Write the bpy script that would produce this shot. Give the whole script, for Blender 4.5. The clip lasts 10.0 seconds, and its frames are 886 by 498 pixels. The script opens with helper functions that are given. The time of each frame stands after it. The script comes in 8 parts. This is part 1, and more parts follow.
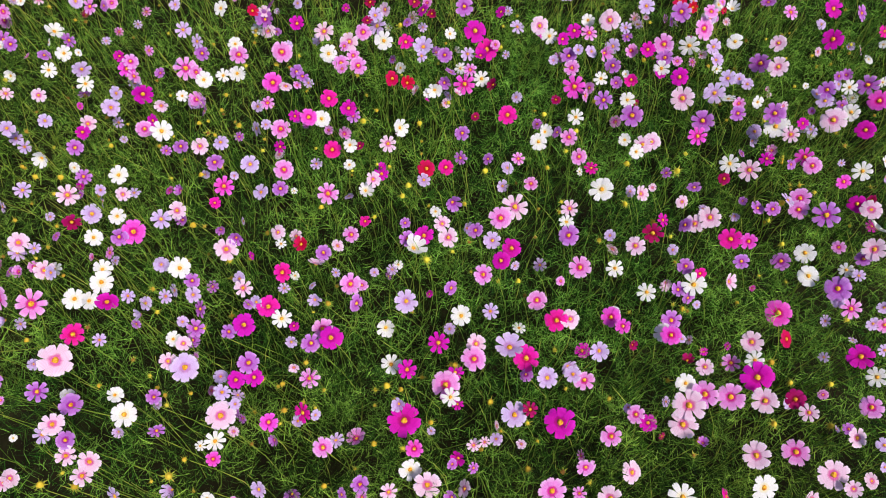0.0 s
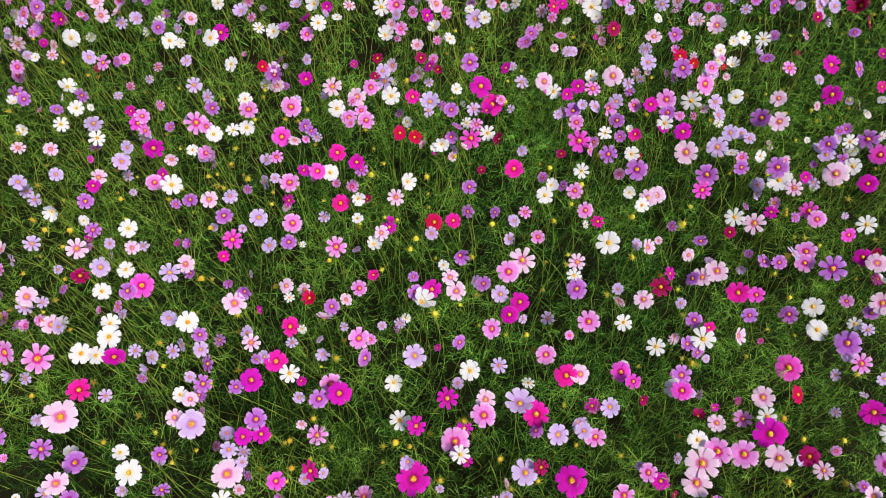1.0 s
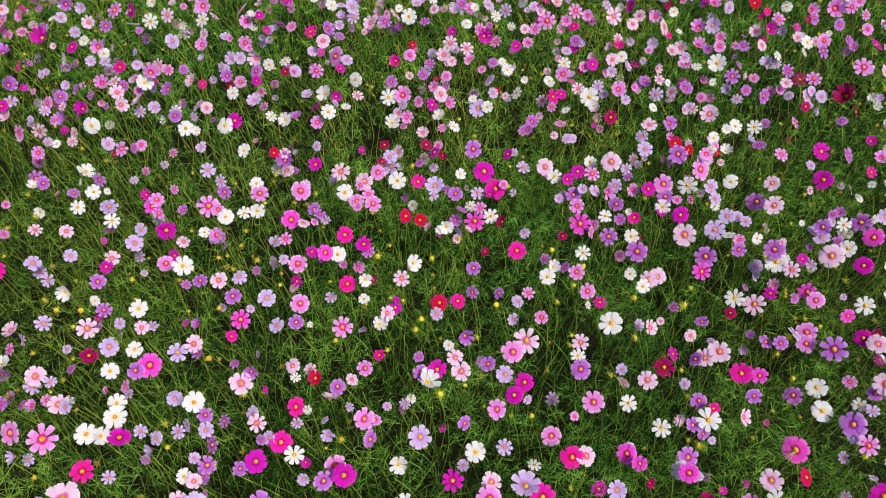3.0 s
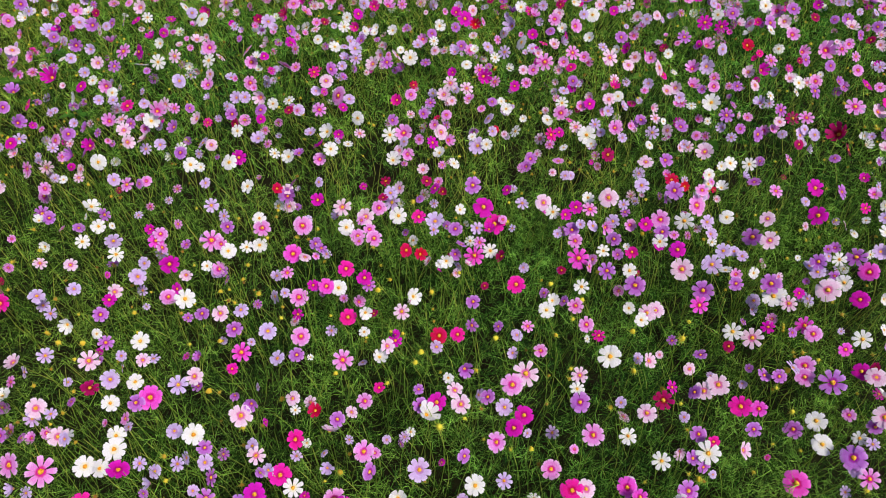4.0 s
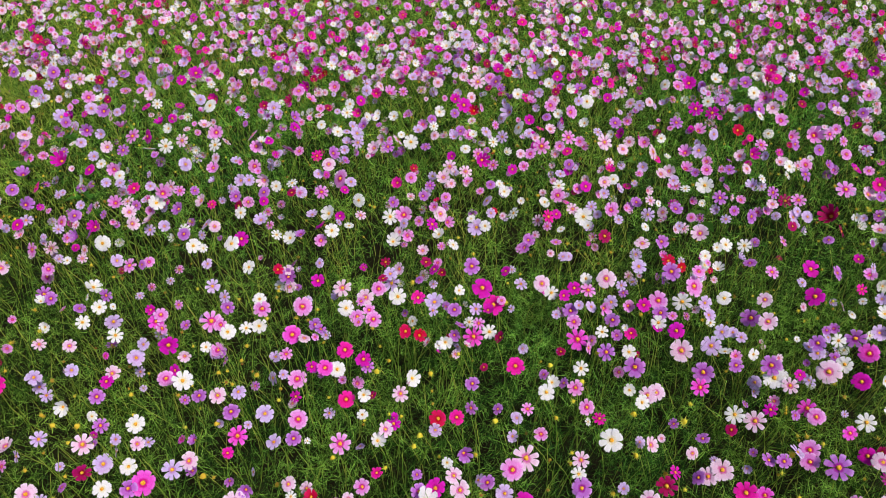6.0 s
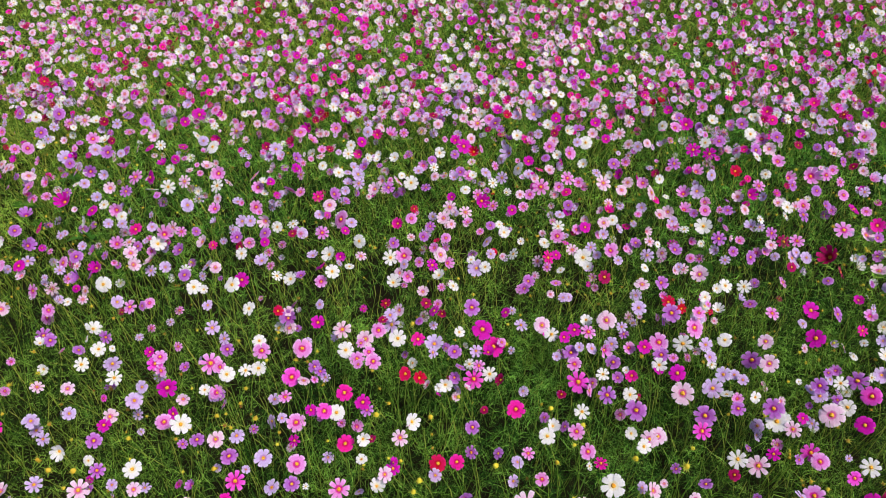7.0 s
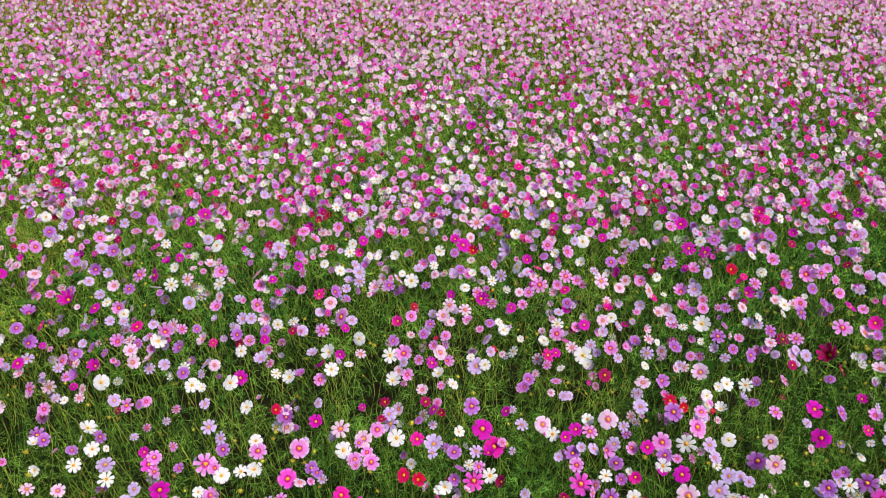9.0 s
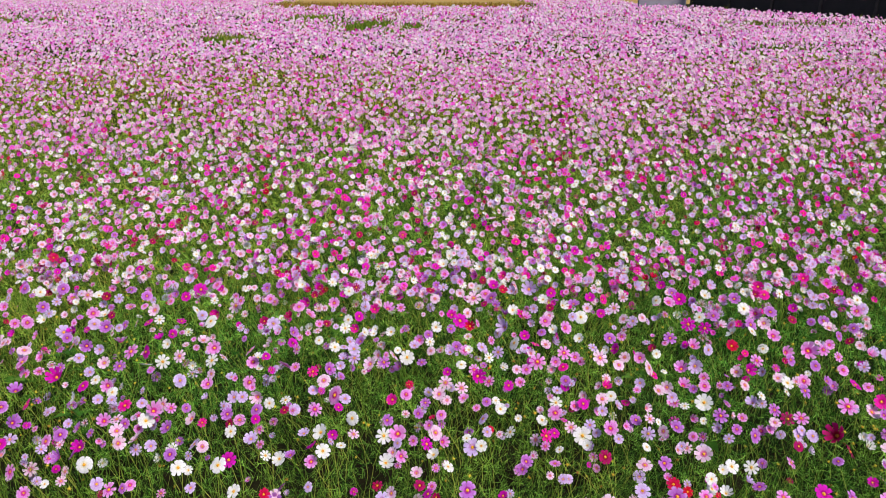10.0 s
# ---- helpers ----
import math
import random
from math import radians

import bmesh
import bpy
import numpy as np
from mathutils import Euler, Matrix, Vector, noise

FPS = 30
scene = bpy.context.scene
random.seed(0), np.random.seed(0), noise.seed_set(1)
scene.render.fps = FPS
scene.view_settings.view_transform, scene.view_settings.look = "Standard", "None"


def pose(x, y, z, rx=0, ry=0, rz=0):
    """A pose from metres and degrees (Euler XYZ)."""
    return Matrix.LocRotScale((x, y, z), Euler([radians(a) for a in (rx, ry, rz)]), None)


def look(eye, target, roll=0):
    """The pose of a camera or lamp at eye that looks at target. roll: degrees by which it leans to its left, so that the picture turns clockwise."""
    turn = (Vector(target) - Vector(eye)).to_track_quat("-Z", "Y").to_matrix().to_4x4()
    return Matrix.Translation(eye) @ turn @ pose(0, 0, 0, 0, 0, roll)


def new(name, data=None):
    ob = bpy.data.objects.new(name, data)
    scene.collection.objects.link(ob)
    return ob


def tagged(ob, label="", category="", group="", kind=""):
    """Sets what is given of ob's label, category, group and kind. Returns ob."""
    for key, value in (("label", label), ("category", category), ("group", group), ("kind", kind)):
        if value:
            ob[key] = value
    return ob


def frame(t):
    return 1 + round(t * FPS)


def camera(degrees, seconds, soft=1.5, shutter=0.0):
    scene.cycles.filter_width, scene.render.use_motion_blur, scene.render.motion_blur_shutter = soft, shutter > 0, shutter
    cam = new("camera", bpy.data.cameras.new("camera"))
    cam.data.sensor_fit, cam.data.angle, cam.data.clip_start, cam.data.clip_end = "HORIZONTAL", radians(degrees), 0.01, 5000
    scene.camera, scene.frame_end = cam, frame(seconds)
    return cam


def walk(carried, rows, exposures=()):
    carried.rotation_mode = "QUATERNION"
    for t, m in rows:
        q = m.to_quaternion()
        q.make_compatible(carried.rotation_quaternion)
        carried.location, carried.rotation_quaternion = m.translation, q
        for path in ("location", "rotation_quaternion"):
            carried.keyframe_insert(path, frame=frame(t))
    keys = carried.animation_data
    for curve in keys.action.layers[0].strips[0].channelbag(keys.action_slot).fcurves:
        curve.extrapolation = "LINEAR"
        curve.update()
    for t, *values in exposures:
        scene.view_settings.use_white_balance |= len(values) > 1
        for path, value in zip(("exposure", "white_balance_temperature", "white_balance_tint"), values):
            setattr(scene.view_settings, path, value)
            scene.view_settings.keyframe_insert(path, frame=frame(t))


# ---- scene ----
cam = camera(64.67, 10.0, 1.0)
PATH = [
    (0, (0.0354, 0.0038, 2.5627), (0.0352, 1.0501, 0.8582), -0.02),
    (0.5, (0.0325, 0.0277, 2.5666), (0.0361, 1.1275, 0.8961), 0.13),
    (1, (0.0051, 0.0277, 2.5850), (0.0084, 1.1784, 0.9492), 0.12),
    (1.5, (-0.0085, 0.0201, 2.5922), (-0.0078, 1.2173, 0.9901), 0.04),
    (2, (-0.0168, 0.0058, 2.6086), (-0.0165, 1.2482, 1.0413), 0.07),
    (2.5, (-0.0085, 0.0049, 2.6194), (-0.0091, 1.2923, 1.0888), 0.01),
    (4, (-0.0045, -0.0400, 2.6284), (-0.0075, 1.3748, 1.2147), 0.04),
    (4.5, (0.0017, -0.0618, 2.6384), (-0.0018, 1.3921, 1.2651), 0.01),
    (5, (-0.0109, -0.0651, 2.6476), (-0.0150, 1.4249, 1.3134), 0.01),
    (5.5, (-0.0015, -0.0569, 2.6467), (-0.0054, 1.4709, 1.3560), 0.04),
    (7, (0.0021, -0.0406, 2.6780), (-0.0039, 1.5839, 1.5114), 0.00),
    (7.5, (0.0110, -0.0459, 2.6809), (0.0049, 1.6082, 1.5567), -0.01),
    (8, (0.0190, -0.0691, 2.6747), (0.0125, 1.6136, 1.5938), 0.01),
    (8.5, (0.0103, -0.0778, 2.6873), (0.0021, 1.6424, 1.6671), -0.03),
    (9, (0.0078, -0.0716, 2.6958), (-0.0011, 1.6995, 1.7667), -0.03),
    (9.5, (0.0205, -0.0602, 2.7003), (0.0102, 1.7574, 1.8658), -0.06),
    (10, (0.0318, -0.0401, 2.7003), (0.0216, 1.8176, 1.9596), -0.04),
]
# the camera opens up a little as it tilts towards the far field
walk(cam, [(t, look(eye, target, roll)) for t, eye, target, roll in PATH], [(0.0, 0.36), (2.5, 0.32), (5.0, 0.24), (7.5, 0.31), (9.0, 0.38), (10.0, 0.36)])

# ---- light: afternoon sun behind and to the right of the camera, clear sky ----
SUN_DIR = Vector((0.40, -0.44, 0.80)).normalized()
SUN_ELEVATION = math.asin(SUN_DIR.z)
world = bpy.data.worlds.new("sky")
scene.world = world
world.use_nodes = True
wn, wl = world.node_tree.nodes, world.node_tree.links
sky = wn.new("ShaderNodeTexSky")
sky.sky_type, sky.sun_disc = "NISHITA", False
sky.sun_elevation, sky.sun_rotation = SUN_ELEVATION, math.atan2(SUN_DIR.x, SUN_DIR.y)
wn["Background"].inputs["Strength"].default_value = 0.076
wl.new(sky.outputs["Color"], wn["Background"].inputs["Color"])
sun_data = bpy.data.lights.new("sun", "SUN")
sun_data.energy, sun_data.angle, sun_data.color = 4.3, radians(14), (1.0, 0.92, 0.81)
sun = new("sun", sun_data)
sun.matrix_world = look(SUN_DIR * 50, (0, 0, 0))


# ---- materials ----
def material(name):
    m = bpy.data.materials.new(name)
    m.use_nodes = True
    m.node_tree.nodes.clear()
    return m, m.node_tree.nodes, m.node_tree.links


def ramp(nodes, stops):
    r = nodes.new("ShaderNodeValToRGB")
    e = r.color_ramp.elements
    while len(e) < len(stops):
        e.new(0.5)
    for el, (at, c) in zip(e, stops):
        el.position, el.color = at, (*c, 1)
    return r


def value(nodes, kind, a=None, b=None):
    n = nodes.new("ShaderNodeMath")
    n.operation = kind
    for i, v in enumerate((a, b)):
        if v is not None:
            n.inputs[i].default_value = v
    return n


def mottle(nodes, links, scale, detail=2.0):
    """Noise at real-world size, by place."""
    g, n = nodes.new("ShaderNodeNewGeometry"), nodes.new("ShaderNodeTexNoise")
    n.inputs["Scale"].default_value, n.inputs["Detail"].default_value = scale, detail
    links.new(g.outputs["Position"], n.inputs["Vector"])
    return n


def thin(name, colour_of, rough, through_share, gloss=0.3):
    """A thin living tissue: a diffuse and glossy face that lets some light through."""
    m, nodes, links = material(name)
    out, mix = nodes.new("ShaderNodeOutputMaterial"), nodes.new("ShaderNodeMixShader")
    face, back = nodes.new("ShaderNodeBsdfPrincipled"), nodes.new("ShaderNodeBsdfTranslucent")
    face.inputs["Roughness"].default_value = rough
    face.inputs["Specular IOR Level"].default_value = gloss
    colour, normal = colour_of(nodes, links)
    links.new(colour, face.inputs["Base Color"])
    links.new(colour, back.inputs["Color"])
    if normal is not None:
        links.new(normal, face.inputs["Normal"])
    mix.inputs[0].default_value = through_share
    links.new(face.outputs[0], mix.inputs[1])
    links.new(back.outputs[0], mix.inputs[2])
    links.new(mix.outputs[0], out.inputs[0])
    return m


def petal_material(name, ring, main, tip):
    """Petal pigment: a ring round the eye, the blade, the paler tip, with fine veins along the petal."""
    def colour_of(nodes, links):
        uv = nodes.new("ShaderNodeUVMap")
        uv.uv_map = "petal"
        split = nodes.new("ShaderNodeSeparateXYZ")
        links.new(uv.outputs[0], split.inputs[0])
        wob = mottle(nodes, links, 60.0)
        add = nodes.new("ShaderNodeMath")
        add.operation = "MULTIPLY_ADD"
        links.new(wob.outputs[0], add.inputs[0])
        add.inputs[1].default_value = 0.22
        links.new(split.outputs[0], add.inputs[2])
        r = ramp(nodes, [(0.30, ring), (0.46, main), (0.74, main), (1.0, tip)])
        links.new(add.outputs[0], r.inputs[0])
        veins = nodes.new("ShaderNodeTexWave")
        veins.wave_type, veins.bands_direction = "BANDS", "Y"
        veins.inputs["Scale"].default_value = 2.6
        veins.inputs["Distortion"].default_value = 1.2
        links.new(uv.outputs[0], veins.inputs["Vector"])
        # each bloom a little lighter, darker or shifted in hue
        spot = mottle(nodes, links, 9.0, 1.0)
        info, geo = nodes.new("ShaderNodeObjectInfo"), nodes.new("ShaderNodeNewGeometry")
        shade = nodes.new("ShaderNodeHueSaturation")
        h = nodes.new("ShaderNodeMapRange")
        h.inputs[1].default_value, h.inputs[2].default_value, h.inputs[3].default_value, h.inputs[4].default_value = 0.3, 0.7, 0.485, 0.515
        links.new(spot.outputs[0], h.inputs[0])
        links.new(h.outputs[0], shade.inputs["Hue"])
        v1 = value(nodes, "MULTIPLY_ADD", None, 0.30)
        v1.inputs[2].default_value = 0.74
        links.new(veins.outputs["Fac"], v1.inputs[0])
        v2 = value(nodes, "MULTIPLY_ADD", None, 0.20)
        links.new(geo.outputs["Random Per Island"], v2.inputs[0])
        links.new(v1.outputs[0], v2.inputs[2])
        v3 = value(nodes, "MULTIPLY_ADD", None, 0.08)
        links.new(info.outputs["Random"], v3.inputs[0])
        links.new(v2.outputs[0], v3.inputs[2])
        v4 = value(nodes, "SUBTRACT", None, 0.10)
        links.new(v3.outputs[0], v4.inputs[0])
        links.new(v4.outputs[0], shade.inputs["Value"])
        links.new(r.outputs[0], shade.inputs["Color"])
        bump = nodes.new("ShaderNodeBump")
        bump.inputs["Strength"].default_value, bump.inputs["Distance"].default_value = 0.3, 0.001
        links.new(veins.outputs["Fac"], bump.inputs["Height"])
        return shade.outputs[0], bump.outputs[0]
    return thin(name, colour_of, 0.65, 0.36, 0.1)


PIGMENT = {
    "white": ((0.80, 0.75, 0.58), (0.80, 0.79, 0.84), (0.82, 0.81, 0.88)),
    "pale_pink": ((0.66, 0.14, 0.40), (0.80, 0.53, 0.76), (0.83, 0.67, 0.85)),
    "pink": ((0.60, 0.02, 0.30), (0.76, 0.25, 0.72), (0.81, 0.46, 0.83)),
    "lilac": ((0.50, 0.24, 0.58), (0.60, 0.43, 0.80), (0.70, 0.58, 0.88)),
    "violet": ((0.34, 0.02, 0.32), (0.47, 0.14, 0.60), (0.60, 0.29, 0.75)),
    "magenta": ((0.40, 0.003, 0.20), (0.60, 0.006, 0.43), (0.64, 0.018, 0.52)),
    "hot_pink": ((0.52, 0.003, 0.14), (0.75, 0.009, 0.34), (0.77, 0.03, 0.43)),
    "rose": ((0.55, 0.004, 0.22), (0.78, 0.065, 0.60), (0.81, 0.15, 0.72)),
    "crimson": ((0.22, 0.002, 0.02), (0.36, 0.004, 0.10), (0.42, 0.008, 0.15)),
    "red": ((0.40, 0.003, 0.02), (0.55, 0.003, 0.075), (0.58, 0.010, 0.11)),
}
KINDS = list(PIGMENT)
PETALS = {k: petal_material("petal_" + k, *v) for k, v in PIGMENT.items()}
WORDS = {"white": "white", "pale_pink": "pale pink", "pink": "rose-ringed pink", "lilac": "soft lilac", "violet": "violet",
         "magenta": "deep magenta", "hot_pink": "hot pink", "rose": "bright rose", "crimson": "dark crimson", "red": "scarlet red"}


def leaf_material(name, dark, mid, light, scale, share=0.35, place_tint=0.0):
    def colour_of(nodes, links):
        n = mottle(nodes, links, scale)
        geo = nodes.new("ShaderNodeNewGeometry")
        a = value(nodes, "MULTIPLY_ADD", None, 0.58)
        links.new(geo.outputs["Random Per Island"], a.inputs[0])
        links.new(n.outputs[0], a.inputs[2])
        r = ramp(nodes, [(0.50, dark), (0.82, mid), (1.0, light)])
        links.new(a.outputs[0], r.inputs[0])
        # the hue drifts a little at random by slow noise
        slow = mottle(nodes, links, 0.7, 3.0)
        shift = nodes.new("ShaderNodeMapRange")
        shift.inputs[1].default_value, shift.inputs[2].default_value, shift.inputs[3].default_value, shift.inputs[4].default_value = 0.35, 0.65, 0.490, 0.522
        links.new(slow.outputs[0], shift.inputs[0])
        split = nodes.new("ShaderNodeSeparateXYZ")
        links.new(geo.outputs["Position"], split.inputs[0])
        # yellower left and far, as warm sunlight put into the colour; olive close by
        yellowing = []
        for axis, at0, at1, gain in ((0, -0.6, -3.0, 0.024 * place_tint), (1, 5.5, 14.0, 0.085 * place_tint), (1, 3.5, 1.5, 0.014 * place_tint)):
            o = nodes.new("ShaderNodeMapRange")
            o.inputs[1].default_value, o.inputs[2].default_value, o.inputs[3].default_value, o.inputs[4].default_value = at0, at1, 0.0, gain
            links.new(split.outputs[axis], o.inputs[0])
            yellowing.append(o)
        # past the first stretch paler too: brighter light put into the leaf colour
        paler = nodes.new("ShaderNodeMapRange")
        paler.inputs[1].default_value, paler.inputs[2].default_value, paler.inputs[3].default_value, paler.inputs[4].default_value = 2.0, 4.0, 1.0, 1.0 + 0.22 * place_tint
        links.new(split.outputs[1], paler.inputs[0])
        both = yellowing[0]
        for o in yellowing[1:]:
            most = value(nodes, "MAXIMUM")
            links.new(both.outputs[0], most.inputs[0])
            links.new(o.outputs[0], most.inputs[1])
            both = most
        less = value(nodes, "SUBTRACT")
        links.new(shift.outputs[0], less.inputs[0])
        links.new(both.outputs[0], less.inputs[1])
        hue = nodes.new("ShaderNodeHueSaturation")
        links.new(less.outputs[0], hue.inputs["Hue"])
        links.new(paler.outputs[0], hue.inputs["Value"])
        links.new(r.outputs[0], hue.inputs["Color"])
        return hue.outputs[0], None
    return thin(name, colour_of, 0.6, share, 0.12)


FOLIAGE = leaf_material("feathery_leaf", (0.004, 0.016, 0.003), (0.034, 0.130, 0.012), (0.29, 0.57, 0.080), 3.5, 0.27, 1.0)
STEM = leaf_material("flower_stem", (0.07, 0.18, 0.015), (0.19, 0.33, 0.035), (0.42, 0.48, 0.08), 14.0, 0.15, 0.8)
SEPAL = leaf_material("green_sepal", (0.10, 0.18, 0.02), (0.22, 0.28, 0.03), (0.38, 0.36, 0.05), 30.0, 0.2)
BUD = leaf_material("spent_bud", (0.22, 0.09, 0.025), (0.55, 0.36, 0.03), (0.62, 0.50, 0.05), 20.0, 0.1)
GRASS = leaf_material("rough_grass", (0.07, 0.15, 0.012), (0.15, 0.24, 0.02), (0.30, 0.30, 0.05), 1.2)
DRY_GRASS = leaf_material("dry_grass", (0.22, 0.11, 0.02), (0.38, 0.22, 0.045), (0.48, 0.33, 0.08), 0.5)


def solid(name, stops, scale, rough, bump_size=0.0, detail=6.0, gloss=0.5):
    m, nodes, links = material(name)
    out, face = nodes.new("ShaderNodeOutputMaterial"), nodes.new("ShaderNodeBsdfPrincipled")
    n = mottle(nodes, links, scale, detail)
    fine = mottle(nodes, links, scale * 13, 4.0)
    mix = value(nodes, "MULTIPLY_ADD", None, 0.35)
    links.new(fine.outputs[0], mix.inputs[0])
    links.new(n.outputs[0], mix.inputs[2])
    r = ramp(nodes, stops)
    links.new(mix.outputs[0], r.inputs[0])
    links.new(r.outputs[0], face.inputs["Base Color"])
    face.inputs["Roughness"].default_value = rough
    face.inputs["Specular IOR Level"].default_value = gloss
    if bump_size:
        b = nodes.new("ShaderNodeBump")
        b.inputs["Strength"].default_value, b.inputs["Distance"].default_value = 0.8, bump_size
        links.new(mix.outputs[0], b.inputs["Height"])
        links.new(b.outputs[0], face.inputs["Normal"])
    links.new(face.outputs[0], out.inputs[0])
    return m


DISC = solid("yellow_florets", [(0.35, (0.26, 0.07, 0.006)), (0.62, (0.58, 0.24, 0.015)), (0.9, (0.74, 0.48, 0.06))], 160.0, 0.7, 0.002, 2.0, 0.2)
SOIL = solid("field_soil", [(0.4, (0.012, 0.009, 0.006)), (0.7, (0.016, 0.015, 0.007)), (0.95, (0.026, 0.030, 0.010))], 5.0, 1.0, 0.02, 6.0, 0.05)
MEADOW = solid("dry_meadow", [(0.4, (0.18, 0.11, 0.025)), (0.7, (0.30, 0.19, 0.045)), (0.95, (0.22, 0.20, 0.05))], 0.15, 0.95, 0.05)
WEED = leaf_material("broad_leaf", (0.03, 0.09, 0.010), (0.06, 0.16, 0.018), (0.12, 0.24, 0.03), 8.0)
DARK_BOARD = solid("dark_board", [(0.4, (0.012, 0.008, 0.009)), (0.9, (0.03, 0.02, 0.022))], 2.0, 0.8, 0.004)
POST_WOOD = solid("weathered_post", [(0.4, (0.03, 0.02, 0.02)), (0.9, (0.07, 0.05, 0.045))], 4.0, 0.85, 0.004)
PALE_WALL = solid("pale_concrete", [(0.4, (0.20, 0.18, 0.25)), (0.9, (0.30, 0.27, 0.35))], 1.5, 0.85, 0.003)

# ---- mesh tools ----
rng = np.random.default_rng(7)


def raw_mesh(name, verts, tris, mats, slot=None, uv=None, smooth=True):
    """A mesh of triangles from arrays."""
    verts, tris = np.asarray(verts, np.float32), np.asarray(tris, np.int32)
    me = bpy.data.meshes.new(name)
    me.vertices.add(len(verts))
    me.vertices.foreach_set("co", verts.ravel())
    me.loops.add(tris.size)
    me.loops.foreach_set("vertex_index", tris.ravel())
    me.polygons.add(len(tris))
    me.polygons.foreach_set("loop_start", np.arange(len(tris), dtype=np.int32) * 3)
    if slot is not None:
        me.polygons.foreach_set("material_index", np.asarray(slot, np.int32))
    me.polygons.foreach_set("use_smooth", np.full(len(tris), smooth))
    if uv is not None:
        layer = me.uv_layers.new(name="petal")
        layer.data.foreach_set("uv", np.asarray(uv, np.float32)[tris.ravel()].ravel())
    for m in mats:
        me.materials.append(m)
    me.update(calc_edges=True)
    me.validate()
    return me


def part(name, me, parent, m=None, label=""):
    ob = new(name, me)
    ob.parent = parent
    if m is not None:
        ob.matrix_basis = m
    return tagged(ob, label)


def joined(pieces):
    """Several (verts, tris, uv, slot) as one."""
    vs, ts, us, ss, n = [], [], [], [], 0
    for v, t, u, s in pieces:
        vs.append(v), ts.append(np.asarray(t) + n), us.append(u), ss.append(s)
        n += len(v)
    return np.concatenate(vs), np.concatenate(ts), np.concatenate(us), np.concatenate(ss)


def grid_tris(rows, cols):
    t = []
    for i in range(rows - 1):
        for j in range(cols - 1):
            a = i * cols + j
            t += [(a, a + 1, a + cols + 1), (a, a + cols + 1, a + cols)]
    return t


def spread(template, turns, places, chosen=None):
    """Many copies of a template (verts, tris, uv, slot) as arrays. chosen: the slot of each copy's slot-0 faces."""
    v, t, u, s = (np.asarray(a) for a in template)
    n = len(places)
    verts = np.einsum("nij,vj->nvi", turns, v) + places[:, None]
    tris = t[None] + (np.arange(n) * len(v))[:, None, None]
    slots = np.repeat(s[None], n, 0)
    if chosen is not None:
        slots = np.where(slots == 0, chosen[:, None], slots)
    return verts.reshape(-1, 3), tris.reshape(-1, 3), np.tile(u, (n, 1)), slots.ravel()


def facing(tilt, way, spin, size):
    """Turns (n, 3, 3): spun about the axis, then tilted by tilt towards the compass angle way, then scaled."""
    cs, ss = np.cos(spin), np.sin(spin)
    ct, st = np.cos(tilt), np.sin(tilt)
    cw, sw = np.cos(way), np.sin(way)
    z = np.stack([st * cw, st * sw, ct], -1)
    x = np.stack([ct * cw, ct * sw, -st], -1)
    y = np.cross(z, x)
    a = x * cs[:, None] + y * ss[:, None]
    b = -x * ss[:, None] + y * cs[:, None]
    return np.stack([a, b, z], -1) * np.asarray(size)[:, None, None]


# ---- blossoms ----
def petal_shape(width, cup, droop, rows=5, cols=5, seed=0):
    """One petal of length 1 from the eye along +x: narrow claw, broad blade, blunt three-toothed tip."""
    r = np.random.default_rng(seed)
    stations = {3: (0, 0.7, 1), 4: (0, 0.45, 0.84, 1), 5: (0, 0.32, 0.64, 0.88, 1), 6: (0, 0.25, 0.5, 0.72, 0.90, 1)}[rows]
    v, u = [], []
    for i, s in enumerate(stations):
        half = width * float(np.interp(s, (0, 0.25, 0.5, 0.72, 0.9, 1.0), (0.30, 0.60, 0.88, 1.0, 0.93, 0.66)))
        for j in range(cols):
            c = 2 * j / (cols - 1) - 1
            tooth = 0.0
            if i == rows - 1:
                tooth = -0.05 * c * c - (0.05 if j % 2 else 0.0) + r.uniform(-0.02, 0.02)
            x = 0.11 + 0.89 * s + tooth
            z = 0.05 + cup * s - droop * s ** 2.5 + 0.03 * width * c * c * (1 - 0.4 * s) + (0.022 if j % 2 else -0.012) * s
            v.append((x, half * c, z + r.uniform(-0.02, 0.02) * s))
            u.append((s, 0.5 + 0.5 * c))
    return np.array(v), np.array(grid_tris(rows, cols)), np.array(u), np.zeros(2 * (rows - 1) * (cols - 1), int)


def dome(radius, height, rings=3, sides=8, base=0.05):
    v, t = [(0, 0, base + height)], []
    for i in range(1, rings + 1):
        a = i / rings * math.pi / 2
        for k in range(sides):
            b = 2 * math.pi * (k + 0.5 * (i % 2)) / sides
            w = 1 + 0.07 * ((k * 7 + i * 3) % 3 - 1)
            v.append((radius * math.sin(a) * math.cos(b) * w, radius * math.sin(a) * math.sin(b) * w, base + height * math.cos(a)))
    for k in range(sides):
        t.append((0, 1 + k, 1 + (k + 1) % sides))
        for i in range(rings - 1):
            p, q = 1 + i * sides, 1 + (i + 1) * sides
            t += [(p + k, q + k, q + (k + 1) % sides), (p + k, q + (k + 1) % sides, p + (k + 1) % sides)]
    return np.array(v), np.array(t), np.full((len(v), 2), 0.5), np.zeros(len(t), int)


def turned(shape, angle, lift=0.0, size=1.0):
    v, t, u, s = shape
    c, sn = math.cos(angle), math.sin(angle)
    w = np.stack([v[:, 0] * c - v[:, 1] * sn, v[:, 0] * sn + v[:, 1] * c, v[:, 2] + lift], -1) * size
    return w, t, u, s


